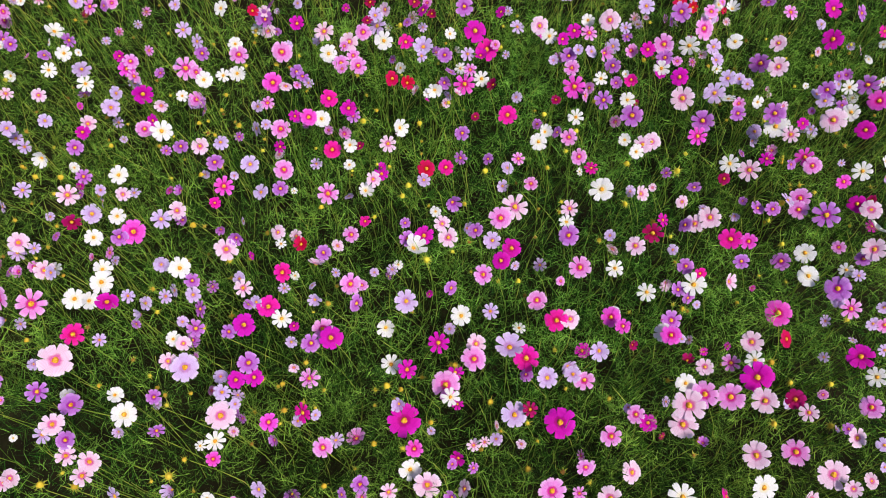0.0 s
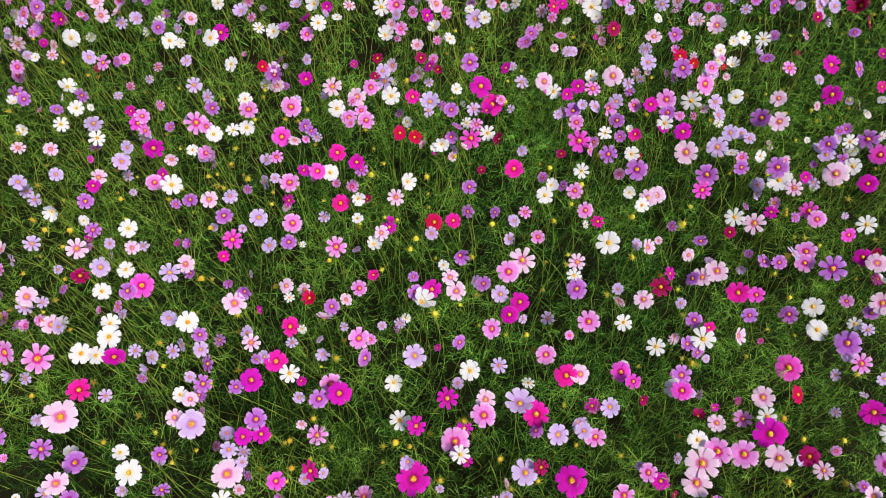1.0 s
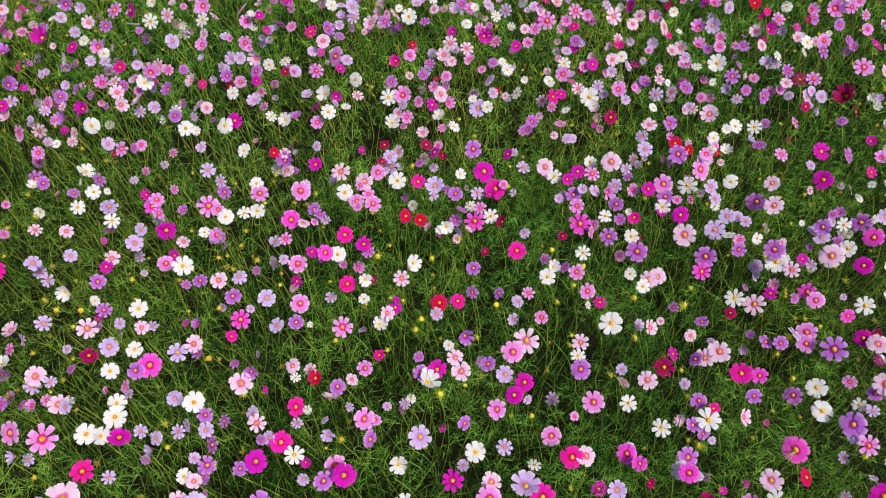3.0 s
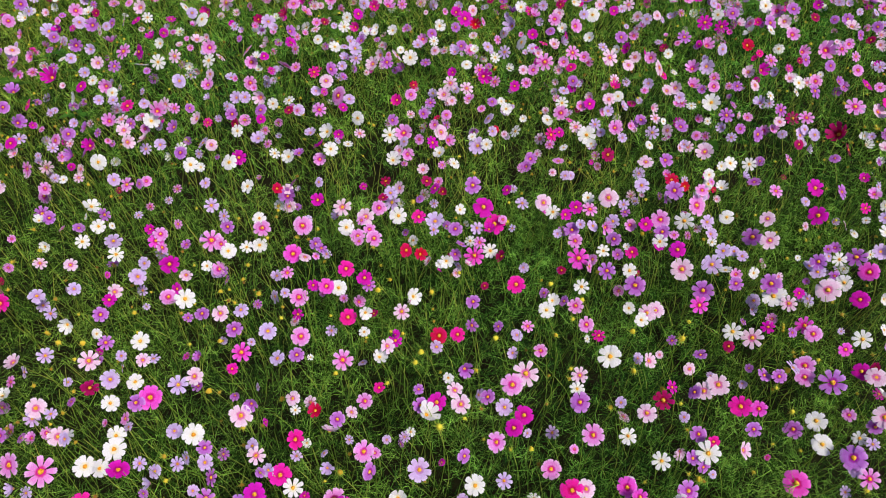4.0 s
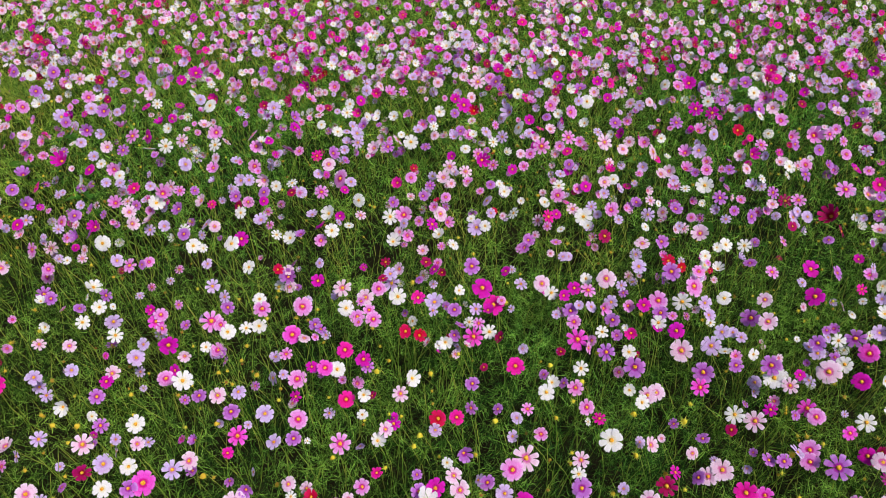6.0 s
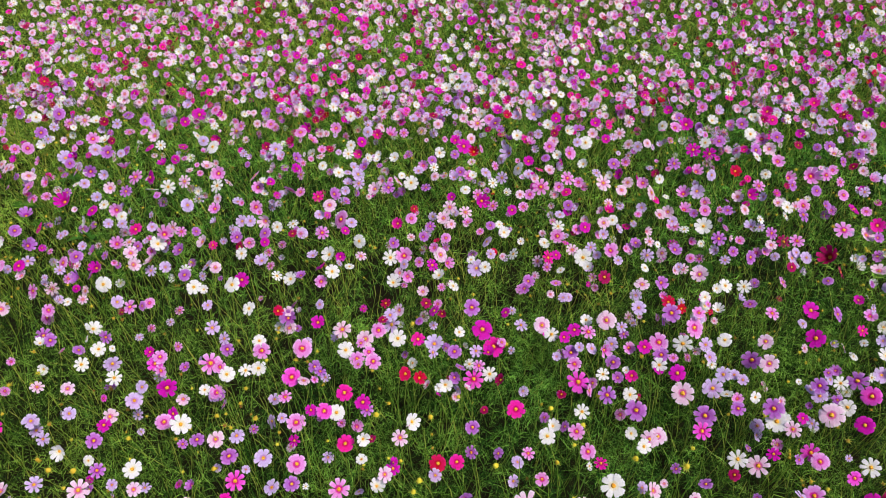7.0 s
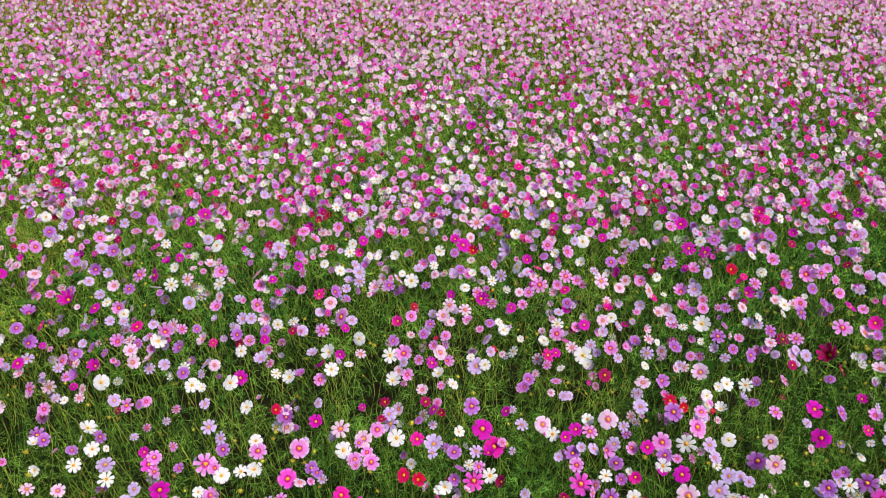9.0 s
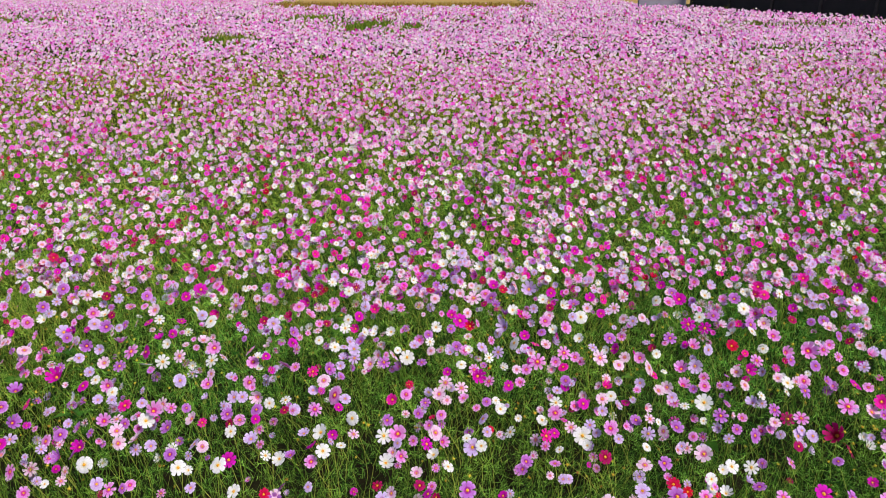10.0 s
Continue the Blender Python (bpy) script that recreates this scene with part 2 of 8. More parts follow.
# half width, cup, droop: open and full, starry with gaps, cupped, flat and reflexed, half open
FORMS = [(0.275, 0.18, 0.10), (0.222, 0.16, 0.12), (0.272, 0.42, 0.06), (0.302, 0.10, 0.16), (0.260, 0.85, 0.0)]
LEVELS = {"fine": (5, 3), "middle": (4, 2)}
DISC_SLOT = len(KINDS)


def whole_blossom(form, level, seed):
    """All petals and the eye of one bloom of radius 1, as one template."""
    rows, cols = LEVELS[level]
    width, cup, droop = FORMS[form]
    r = np.random.default_rng(seed)
    pieces = []
    for k in range(8):
        shape = petal_shape(width * r.uniform(0.88, 1.1), cup + r.uniform(-0.06, 0.06), droop, rows, cols, seed * 10 + k)
        pieces.append(turned(shape, math.pi / 4 * k + r.uniform(-0.07, 0.07), 0.015 * (k % 2), 1.0))
    eye = dome(0.20, 0.16, *((3, 8) if level == "fine" else (1, 6)))
    pieces.append((*eye[:3], np.full(len(eye[1]), DISC_SLOT)))
    return joined(pieces)


def star_blossom(seed, notch):
    """A bloom for the distance: eight cupped blades round an eye, notched between the tips."""
    r = np.random.default_rng(seed)
    steps = 16 if notch else 6
    v, t, u = [(0, 0, 0.04)], [], [(0.32, 0.5)]
    for k in range(steps):
        a = 2 * math.pi * k / steps
        far = r.uniform(0.62, 0.80) if notch and k % 2 else 1.0
        v.append((far * math.cos(a), far * math.sin(a), 0.24 * far + r.uniform(-0.12, 0.16)))
        u.append((far, 0.5))
        t.append((0, 1 + k, 1 + (k + 1) % steps))
    v += [(0.30 * math.cos(a), 0.30 * math.sin(a), 0.19) for a in (0, 2.1, 4.2)]
    u += [(0.5, 0.5)] * 3
    t.append((steps + 1, steps + 2, steps + 3))
    return np.array(v), np.array(t), np.array(u), np.array([0] * steps + [DISC_SLOT])


SLOTS = [PETALS[k] for k in KINDS] + [DISC]
PETAL_MESH = {}
for kind in KINDS:
    for n, (width, cup, droop) in enumerate(FORMS):
        for twin in range(2):
            v, t, u, s = petal_shape(width * (1.0, 0.92)[twin], cup, droop + 0.05 * twin, 6, 5, n * 2 + twin)
            PETAL_MESH[kind, n, twin] = raw_mesh("petal", v, t, [PETALS[kind]], s, u)
DISC_MESH = raw_mesh("disc", *dome(0.195, 0.16, 4, 10)[:2], [DISC])
v, t, u, s = dome(0.16, -0.20, 3, 7, 0.06)
CALYX_MESH = raw_mesh("calyx", v, t[:, ::-1], [SEPAL])


def stalk(bend, sides=4, rows=6, thick=0.0012):
    """A stem of height 1 from the ground to the bloom, bent sideways on the way; its thickness is in metres."""
    v, t = [], []
    for i in range(rows):
        s = i / (rows - 1)
        off = bend * math.sin(s * math.pi) * 0.6
        for k in range(sides):
            a = 2 * math.pi * k / sides
            w = thick * (1.5 - 0.6 * s)
            v.append((off + w * math.cos(a), w * math.sin(a), s))
    for i in range(rows - 1):
        for k in range(sides):
            p, q, l = i * sides + k, (i + 1) * sides + k, (k + 1) % sides
            t += [(p, i * sides + l, (i + 1) * sides + l), (p, (i + 1) * sides + l, q)]
    return np.array(v), np.array(t), np.zeros((len(v), 2)), np.zeros(len(t), int)


STALKS = [stalk(b) for b in (0.03, 0.10, -0.08, 0.15)]
STALK_MESH = [raw_mesh("stem", v, t, [STEM]) for v, t, _, _ in STALKS]


def lean_of(i, n=1, spread_by=1.0, y=0.0):
    """A bloom's own tilt and compass angle: most look up and towards the sun's side of the field, some aside."""
    r = np.random.default_rng(i)
    face = np.tan(np.interp(y, (1.5, 4.0, 9.0), (0.58, 0.72, 0.96)))
    sideways = r.uniform(size=n) < 0.32
    tx = r.normal(0, 0.40, n) + np.where(sideways, r.normal(0, 0.8, n), 0)
    ty = r.normal(0, 0.38, n) + np.where(sideways, r.normal(0, 0.5, n), 0)
    tx, ty = tx * spread_by, ty * spread_by - face
    return np.arctan(np.hypot(tx, ty)), np.arctan2(ty, tx)


BLOOMS, BUDS = [], []


def flower(kind, x, y, z, across, lean=None, form=None):
    """A placed bloom. lean: its tilt from upright and compass angle, in degrees, and form, one of FORMS, where they are known."""
    BLOOMS.append((kind, x, y, z, across, lean, form))


def bud(x, y, z):
    BUDS.append((x, y, z))


# blooms in the stretch that the camera looks down on
flower("white", -1.667, 2.333, 0.68, 0.041)
flower("lilac", -1.470, 2.370, 0.65, 0.060)
flower("pink", -1.379, 2.300, 0.68, 0.068)
flower("violet", -1.368, 2.379, 0.62, 0.047)
flower("lilac", -1.057, 2.348, 0.65, 0.051)
flower("white", -0.871, 2.337, 0.64, 0.065)
flower("red", -0.730, 2.287, 0.67, 0.050)
flower("pale_pink", -0.699, 2.343, 0.62, 0.051)
flower("lilac", -0.552, 2.332, 0.67, 0.046)
flower("magenta", -0.548, 2.235, 0.65, 0.063)
flower("white", -0.749, 2.338, 0.53, 0.052)
flower("lilac", -1.003, 2.211, 0.64, 0.068)
flower("white", -1.513, 2.199, 0.64, 0.072)
flower("white", -1.492, 2.106, 0.67, 0.031)
flower("violet", -1.409, 2.107, 0.68, 0.061)
flower("violet", -1.664, 2.129, 0.64, 0.058)
flower("white", -1.665, 2.068, 0.68, 0.043)
flower("lilac", -1.253, 2.360, 0.54, 0.038)
flower("pink", -1.123, 2.115, 0.62, 0.045)
flower("white", -1.432, 2.067, 0.65, 0.061)
flower("white", -1.370, 2.060, 0.66, 0.031)
flower("violet", -1.594, 2.173, 0.54, 0.055)
flower("lilac", -0.922, 2.122, 0.66, 0.057)
flower("violet", -0.912, 2.100, 0.62, 0.062)
flower("white", -0.781, 2.129, 0.64, 0.058)
flower("pink", -0.759, 2.072, 0.64, 0.075, (70, -70), 0)
flower("pink", -0.590, 2.075, 0.65, 0.083, (54, -76), 3)
flower("lilac", -0.604, 2.231, 0.54, 0.042)
flower("white", -1.481, 1.998, 0.63, 0.061, (51, -55), 1)
flower("lilac", -1.356, 2.004, 0.63, 0.070, (79, -68), 0)
flower("white", -1.306, 1.905, 0.65, 0.064, (45, -35), 1)
flower("magenta", -1.213, 2.052, 0.65, 0.044)
flower("pink", -1.146, 1.993, 0.68, 0.060, (61, -65), 0)
flower("rose", -1.170, 1.984, 0.65, 0.065, (55, -63), 0)
flower("pink", -1.146, 1.964, 0.63, 0.060)
flower("lilac", -1.187, 2.019, 0.54, 0.054)
flower("magenta", -1.085, 1.864, 0.64, 0.080, (75, -65), 0)
flower("violet", -1.108, 2.093, 0.52, 0.046)
flower("pink", -0.951, 1.997, 0.64, 0.091, (48, -65), 1)
flower("pink", -0.911, 1.986, 0.63, 0.056)
flower("white", -0.861, 1.916, 0.66, 0.064, (47, -67), 3)
flower("white", -0.791, 1.937, 0.66, 0.055)
flower("white", -0.758, 1.991, 0.62, 0.065, (66, -68), 0)
flower("rose", -0.608, 1.921, 0.64, 0.081, (57, -54), 3)
flower("pale_pink", -0.556, 1.901, 0.64, 0.051)
flower("violet", -0.529, 1.998, 0.62, 0.057)
flower("pink", -0.517, 1.917, 0.63, 0.034)
flower("white", -1.693, 2.060, 0.54, 0.050)
flower("pale_pink", -1.571, 1.835, 0.67, 0.054)
flower("pale_pink", -1.472, 1.857, 0.64, 0.055)
flower("lilac", -1.171, 1.847, 0.66, 0.054)
flower("lilac", -1.206, 1.823, 0.61, 0.068, (48, -58), 3)
flower("white", -0.920, 1.824, 0.67, 0.046)
flower("pale_pink", -0.998, 1.796, 0.65, 0.050)
flower("lilac", -0.944, 1.908, 0.53, 0.049)
flower("violet", -0.842, 1.785, 0.63, 0.042)
flower("pink", -0.613, 1.817, 0.64, 0.054)
flower("lilac", -0.700, 1.939, 0.49, 0.054)
flower("lilac", -0.670, 1.783, 0.54, 0.056)
flower("lilac", -0.607, 1.712, 0.64, 0.041)
flower("pink", -0.550, 1.692, 0.64, 0.073, (42, -73), 0)
flower("magenta", -0.494, 1.717, 0.68, 0.044)
flower("magenta", -0.532, 1.584, 0.67, 0.047)
flower("lilac", -1.411, 1.731, 0.64, 0.053)
flower("pale_pink", -1.258, 1.725, 0.63, 0.058, (48, -26), 2)
flower("magenta", -1.240, 1.652, 0.67, 0.052)
flower("lilac", -1.238, 1.866, 0.48, 0.049)
flower("lilac", -1.538, 1.696, 0.64, 0.061, (65, -58), 0)
flower("lilac", -1.577, 1.742, 0.53, 0.055)
flower("lilac", -1.531, 1.701, 0.53, 0.055)
flower("magenta", -1.023, 1.741, 0.63, 0.050)
flower("pink", -1.051, 1.710, 0.62, 0.066, (59, -66), 3)
flower("white", -0.961, 1.656, 0.67, 0.076, (45, -61), 0)
flower("violet", -1.260, 1.596, 0.65, 0.060, (35, -30), 0)
flower("violet", -0.900, 1.621, 0.63, 0.056, (76, -62), 0)
flower("violet", -0.936, 1.582, 0.65, 0.040)
flower("pale_pink", -0.840, 1.638, 0.61, 0.065, (51, -57), 0)
flower("lilac", -0.749, 1.614, 0.66, 0.056, (66, -54), 2)
flower("violet", -0.758, 1.533, 0.65, 0.063, (71, -61), 0)
flower("white", -1.355, 1.543, 0.66, 0.059, (57, -77), 4)
flower("lilac", -0.644, 1.547, 0.62, 0.068, (46, -69), 0)
flower("pink", -0.510, 1.492, 0.66, 0.070, (45, -72), 3)
flower("lilac", -1.186, 1.763, 0.50, 0.030)
flower("magenta", -0.361, 2.340, 0.64, 0.037)
flower("crimson", -0.266, 2.388, 0.63, 0.051)
flower("pale_pink", -0.198, 2.318, 0.65, 0.060)
flower("lilac", -0.238, 2.283, 0.65, 0.064)
flower("crimson", -0.268, 2.252, 0.65, 0.045)
flower("lilac", -0.231, 2.267, 0.61, 0.083)
flower("pink", -0.284, 2.208, 0.63, 0.068)
flower("pale_pink", -0.443, 2.223, 0.62, 0.082)
flower("lilac", -0.482, 2.303, 0.50, 0.053)
flower("white", -0.410, 2.076, 0.64, 0.070, (47, -79), 3)
flower("pale_pink", -0.338, 2.165, 0.62, 0.077, (60, -83), 0)
flower("pink", -0.347, 2.096, 0.66, 0.048)
flower("pink", -0.358, 2.026, 0.64, 0.065, (58, -82), 0)
flower("pink", -0.289, 2.001, 0.65, 0.069, (58, -84), 0)
flower("pink", -0.312, 2.055, 0.65, 0.052)
flower("pink", -0.342, 1.952, 0.68, 0.042)
flower("white", -0.197, 2.137, 0.65, 0.075, (54, -86), 0)
flower("hot_pink", -0.113, 2.163, 0.62, 0.063)
flower("lilac", -0.043, 2.133, 0.62, 0.085, (17, -88), 2)
flower("lilac", -0.049, 2.042, 0.66, 0.056)
flower("violet", 0.042, 2.079, 0.63, 0.062, (52, -91), 0)
flower("lilac", -0.051, 2.363, 0.52, 0.043)
flower("white", 0.062, 2.175, 0.65, 0.049)
flower("crimson", -0.083, 2.378, 0.64, 0.051)
flower("magenta", -0.044, 2.302, 0.66, 0.059)
flower("crimson", -0.011, 2.329, 0.62, 0.042)
flower("violet", 0.122, 2.361, 0.63, 0.079)
flower("magenta", 0.164, 2.215, 0.63, 0.095)
flower("hot_pink", 0.206, 2.100, 0.64, 0.088, (53, -95), 0)
flower("pink", 0.238, 2.093, 0.67, 0.039)
flower("lilac", 0.129, 2.042, 0.67, 0.056)
flower("magenta", 0.178, 2.032, 0.67, 0.048)
flower("magenta", 0.271, 2.304, 0.65, 0.050)
flower("lilac", 0.301, 2.253, 0.47, 0.038)
flower("lilac", 0.321, 2.502, 0.49, 0.045)
flower("lilac", 0.352, 2.376, 0.51, 0.068)
flower("pale_pink", 0.416, 2.199, 0.67, 0.076)
flower("white", 0.457, 2.174, 0.64, 0.067, (49, -102), 1)
flower("magenta", 0.504, 2.146, 0.65, 0.053)
flower("magenta", 0.550, 2.171, 0.67, 0.058)
flower("violet", 0.526, 2.074, 0.63, 0.066, (48, -104), 0)
flower("lilac", 0.557, 2.074, 0.66, 0.044)
flower("pink", 0.526, 1.988, 0.65, 0.060, (52, -103), 0)
flower("rose", 0.526, 1.890, 0.65, 0.089, (45, -105), 1)
flower("pink", 0.560, 1.845, 0.65, 0.050)
flower("crimson", 0.454, 1.835, 0.64, 0.038)
flower("violet", -0.175, 2.212, 0.48, 0.038)
flower("white", -0.136, 2.112, 0.53, 0.050)
flower("red", -0.154, 1.902, 0.68, 0.059, (54, -47), 3)
flower("red", -0.099, 1.889, 0.67, 0.055)
flower("pale_pink", -0.064, 1.890, 0.63, 0.042)
flower("white", -0.021, 1.859, 0.65, 0.038)
flower("white", 0.004, 1.864, 0.66, 0.059, (62, -84), 2)
flower("violet", 0.040, 1.951, 0.61, 0.052)
flower("violet", 0.063, 1.944, 0.67, 0.047)
flower("white", 0.103, 2.016, 0.62, 0.048)
flower("pink", 0.137, 1.948, 0.68, 0.051)
flower("rose", 0.117, 1.924, 0.63, 0.081, (50, -93), 1)
flower("pale_pink", 0.085, 1.826, 0.68, 0.037)
flower("white", 0.182, 1.951, 0.63, 0.065, (51, -95), 1)
flower("crimson", 0.224, 1.898, 0.65, 0.051)
flower("hot_pink", -0.382, 1.812, 0.67, 0.066, (51, -69), 3)
flower("rose", -0.445, 1.712, 0.68, 0.065, (48, -53), 3)
flower("white", -0.402, 1.722, 0.66, 0.065, (43, -78), 3)
flower("magenta", -0.307, 1.765, 0.67, 0.061, (55, -75), 0)
flower("violet", -0.293, 1.755, 0.64, 0.054)
flower("white", -0.120, 1.679, 0.66, 0.064, (49, -50), 2)
flower("hot_pink", -0.356, 1.596, 0.64, 0.064, (41, -72), 3)
flower("white", -0.289, 1.585, 0.68, 0.055, (65, -63), 2)
flower("crimson", -0.277, 1.712, 0.52, 0.038)
flower("pale_pink", -0.160, 1.623, 0.64, 0.064, (40, -85), 1)
flower("red", -0.021, 1.496, 0.66, 0.062, (38, -88), 3)
flower("hot_pink", 0.045, 1.541, 0.61, 0.056, (43, -90), 3)
flower("violet", 0.103, 1.647, 0.67, 0.056, (58, -93), 0)
flower("violet", 0.096, 1.543, 0.66, 0.051)
flower("violet", 0.194, 1.561, 0.63, 0.044)
flower("crimson", 0.160, 1.860, 0.52, 0.035)
flower("hot_pink", 0.268, 1.741, 0.66, 0.073, (42, -90), 0)
flower("pink", 0.297, 1.547, 0.65, 0.047)
flower("white", 0.512, 1.721, 0.67, 0.061, (43, -106), 1)
flower("violet", 0.400, 1.840, 0.50, 0.044)
flower("white", 0.402, 1.686, 0.63, 0.053)
flower("violet", 0.446, 1.675, 0.64, 0.045)
flower("pink", 0.488, 1.662, 0.63, 0.061, (47, -104), 0)
flower("white", 0.375, 1.632, 0.64, 0.064, (47, -101), 0)
flower("pink", 0.507, 1.547, 0.66, 0.059, (40, -108), 0)
flower("lilac", -0.431, 1.620, 0.53, 0.046)
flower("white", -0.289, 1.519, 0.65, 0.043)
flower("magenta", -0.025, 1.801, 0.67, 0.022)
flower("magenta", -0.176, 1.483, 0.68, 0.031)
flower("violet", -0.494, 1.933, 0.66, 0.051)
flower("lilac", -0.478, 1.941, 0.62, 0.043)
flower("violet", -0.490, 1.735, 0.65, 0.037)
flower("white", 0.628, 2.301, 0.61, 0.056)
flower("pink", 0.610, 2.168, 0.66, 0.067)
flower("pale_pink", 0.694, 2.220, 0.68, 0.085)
flower("lilac", 0.765, 2.222, 0.64, 0.050)
flower("lilac", 0.850, 2.302, 0.68, 0.068)
flower("violet", 0.829, 2.362, 0.47, 0.049)
flower("violet", 0.985, 2.269, 0.68, 0.081)
flower("violet", 0.964, 2.282, 0.62, 0.041)
flower("pink", 1.109, 2.280, 0.67, 0.063)
flower("pink", 1.190, 2.387, 0.63, 0.037)
flower("red", 1.179, 2.324, 0.64, 0.032)
flower("white", 1.227, 2.356, 0.62, 0.056)
flower("pink", 1.092, 2.252, 0.61, 0.096)
flower("pink", 0.894, 2.105, 0.66, 0.083, (50, -113), 0)
flower("magenta", 0.826, 2.077, 0.66, 0.061)
flower("pink", 0.774, 2.115, 0.62, 0.058)
flower("lilac", 0.698, 2.106, 0.65, 0.062, (66, -104), 0)
flower("pink", 0.664, 2.090, 0.63, 0.062)
flower("violet", 0.678, 1.981, 0.67, 0.064, (71, -103), 0)
flower("lilac", 0.619, 2.108, 0.62, 0.053)
flower("white", 0.997, 2.111, 0.65, 0.084, (76, -107), 1)
flower("pale_pink", 1.094, 2.189, 0.53, 0.042)
flower("lilac", 1.089, 2.103, 0.65, 0.062)
flower("white", 1.174, 2.121, 0.66, 0.062, (51, -118), 3)
flower("lilac", 1.072, 2.008, 0.67, 0.056)
flower("white", 1.148, 2.115, 0.52, 0.041)
flower("violet", 0.881, 2.022, 0.67, 0.065, (60, -110), 0)
flower("pink", 0.944, 2.045, 0.63, 0.040)
flower("white", 0.859, 1.965, 0.67, 0.064, (59, -110), 1)
flower("magenta", 0.854, 1.953, 0.65, 0.047)
flower("magenta", 0.919, 1.920, 0.67, 0.068, (52, -106), 3)
flower("white", 0.627, 1.921, 0.66, 0.055)
flower("hot_pink", 0.740, 1.916, 0.66, 0.051)
flower("white", 0.717, 1.924, 0.68, 0.030)
flower("pink", 0.591, 1.913, 0.62, 0.047)
flower("violet", 0.621, 1.804, 0.67, 0.070, (45, -109), 1)
flower("white", 0.722, 1.842, 0.63, 0.059, (50, -102), 0)
flower("violet", 0.715, 1.730, 0.67, 0.085, (58, -107), 0)
flower("pale_pink", 0.929, 1.850, 0.63, 0.093, (47, -116), 0)
flower("crimson", 0.801, 1.949, 0.50, 0.031)
flower("lilac", 1.059, 1.887, 0.62, 0.081, (57, -107), 0)
flower("lilac", 1.098, 1.913, 0.67, 0.063, (49, -119), 0)
flower("lilac", 1.163, 1.950, 0.63, 0.047)
flower("lilac", 1.182, 1.913, 0.64, 0.047)
flower("white", 1.077, 1.806, 0.67, 0.054)
flower("pink", 1.127, 1.814, 0.64, 0.046)
flower("violet", 1.097, 1.739, 0.67, 0.057, (49, -104), 0)
flower("white", 1.192, 1.813, 0.65, 0.050)
flower("violet", 0.959, 1.696, 0.68, 0.081, (62, -112), 0)
flower("rose", 0.936, 1.640, 0.66, 0.068, (41, -103), 1)
flower("lilac", 1.213, 1.767, 0.54, 0.056)
flower("lilac", 1.203, 1.739, 0.52, 0.047)
flower("pink", 1.455, 2.324, 0.63, 0.069)
flower("magenta", 1.619, 2.322, 0.65, 0.083)
flower("lilac", 1.632, 2.358, 0.54, 0.048)
flower("magenta", 1.552, 2.123, 0.67, 0.083, (59, -123), 0)
flower("violet", 1.742, 2.319, 0.63, 0.069)
flower("lilac", 1.746, 2.277, 0.49, 0.043)
flower("pale_pink", 1.671, 2.105, 0.63, 0.044)
flower("pale_pink", 1.348, 2.124, 0.65, 0.066, (58, -119), 0)
flower("violet", 1.271, 2.047, 0.62, 0.088, (82, -110), 0)
flower("pale_pink", 1.308, 1.983, 0.66, 0.077, (54, -114), 0)
flower("hot_pink", 1.802, 2.213, 0.63, 0.054)
flower("white", 1.738, 2.092, 0.67, 0.035)
flower("white", 1.243, 1.712, 0.63, 0.086, (47, -125), 0)
flower("violet", 1.230, 1.739, 0.67, 0.077, (53, -122), 0)
flower("pale_pink", 1.288, 1.675, 0.63, 0.065, (50, -117), 1)
flower("magenta", 1.186, 1.580, 0.61, 0.052)
flower("magenta", 1.351, 1.736, 0.62, 0.045)
flower("violet", 1.452, 1.855, 0.67, 0.067, (61, -122), 0)
flower("lilac", 1.442, 1.879, 0.62, 0.051)
flower("lilac", 1.457, 1.836, 0.63, 0.063)
flower("violet", 1.508, 1.914, 0.68, 0.038)
flower("lilac", 1.632, 2.050, 0.50, 0.050)
flower("white", 1.553, 1.887, 0.65, 0.059, (57, -103), 1)
flower("violet", 1.627, 1.902, 0.65, 0.085, (78, -111), 1)
flower("white", 1.815, 2.062, 0.50, 0.041)
flower("violet", 1.590, 1.908, 0.53, 0.048)
flower("lilac", 1.657, 1.998, 0.47, 0.041)
flower("white", 1.530, 1.772, 0.64, 0.066, (53, -120), 0)
flower("pale_pink", 1.454, 1.734, 0.64, 0.094, (49, -129), 3)
flower("magenta", 1.540, 1.669, 0.66, 0.068, (55, -128), 3)
flower("rose", 1.635, 1.810, 0.66, 0.079, (62, -125), 3)
flower("white", 0.739, 1.785, 0.47, 0.053)
flower("pale_pink", 0.751, 1.636, 0.62, 0.069, (48, -112), 1)
flower("white", 0.719, 1.594, 0.63, 0.056, (39, -87), 0)
flower("pale_pink", 0.780, 1.640, 0.63, 0.069, (40, -98), 3)
flower("rose", 1.291, 1.546, 0.66, 0.067, (51, -126), 1)
flower("pink", 1.306, 1.508, 0.66, 0.066, (52, -110), 3)
flower("violet", 1.315, 1.616, 0.53, 0.042)
flower("white", 1.399, 1.904, 0.64, 0.026)
flower("white", 1.034, 1.533, 0.64, 0.071, (46, -131), 1)
flower("pale_pink", 1.107, 1.521, 0.62, 0.079, (49, -122), 1)
flower("lilac", 1.503, 1.623, 0.53, 0.029)
flower("white", 1.464, 1.477, 0.67, 0.069, (47, -117), 1)
flower("white", 1.548, 1.510, 0.68, 0.043)
flower("hot_pink", 0.544, 1.499, 0.66, 0.047)
flower("violet", 1.144, 1.667, 0.53, 0.034)
flower("lilac", -1.387, 1.412, 0.65, 0.057, (45, -47), 1)
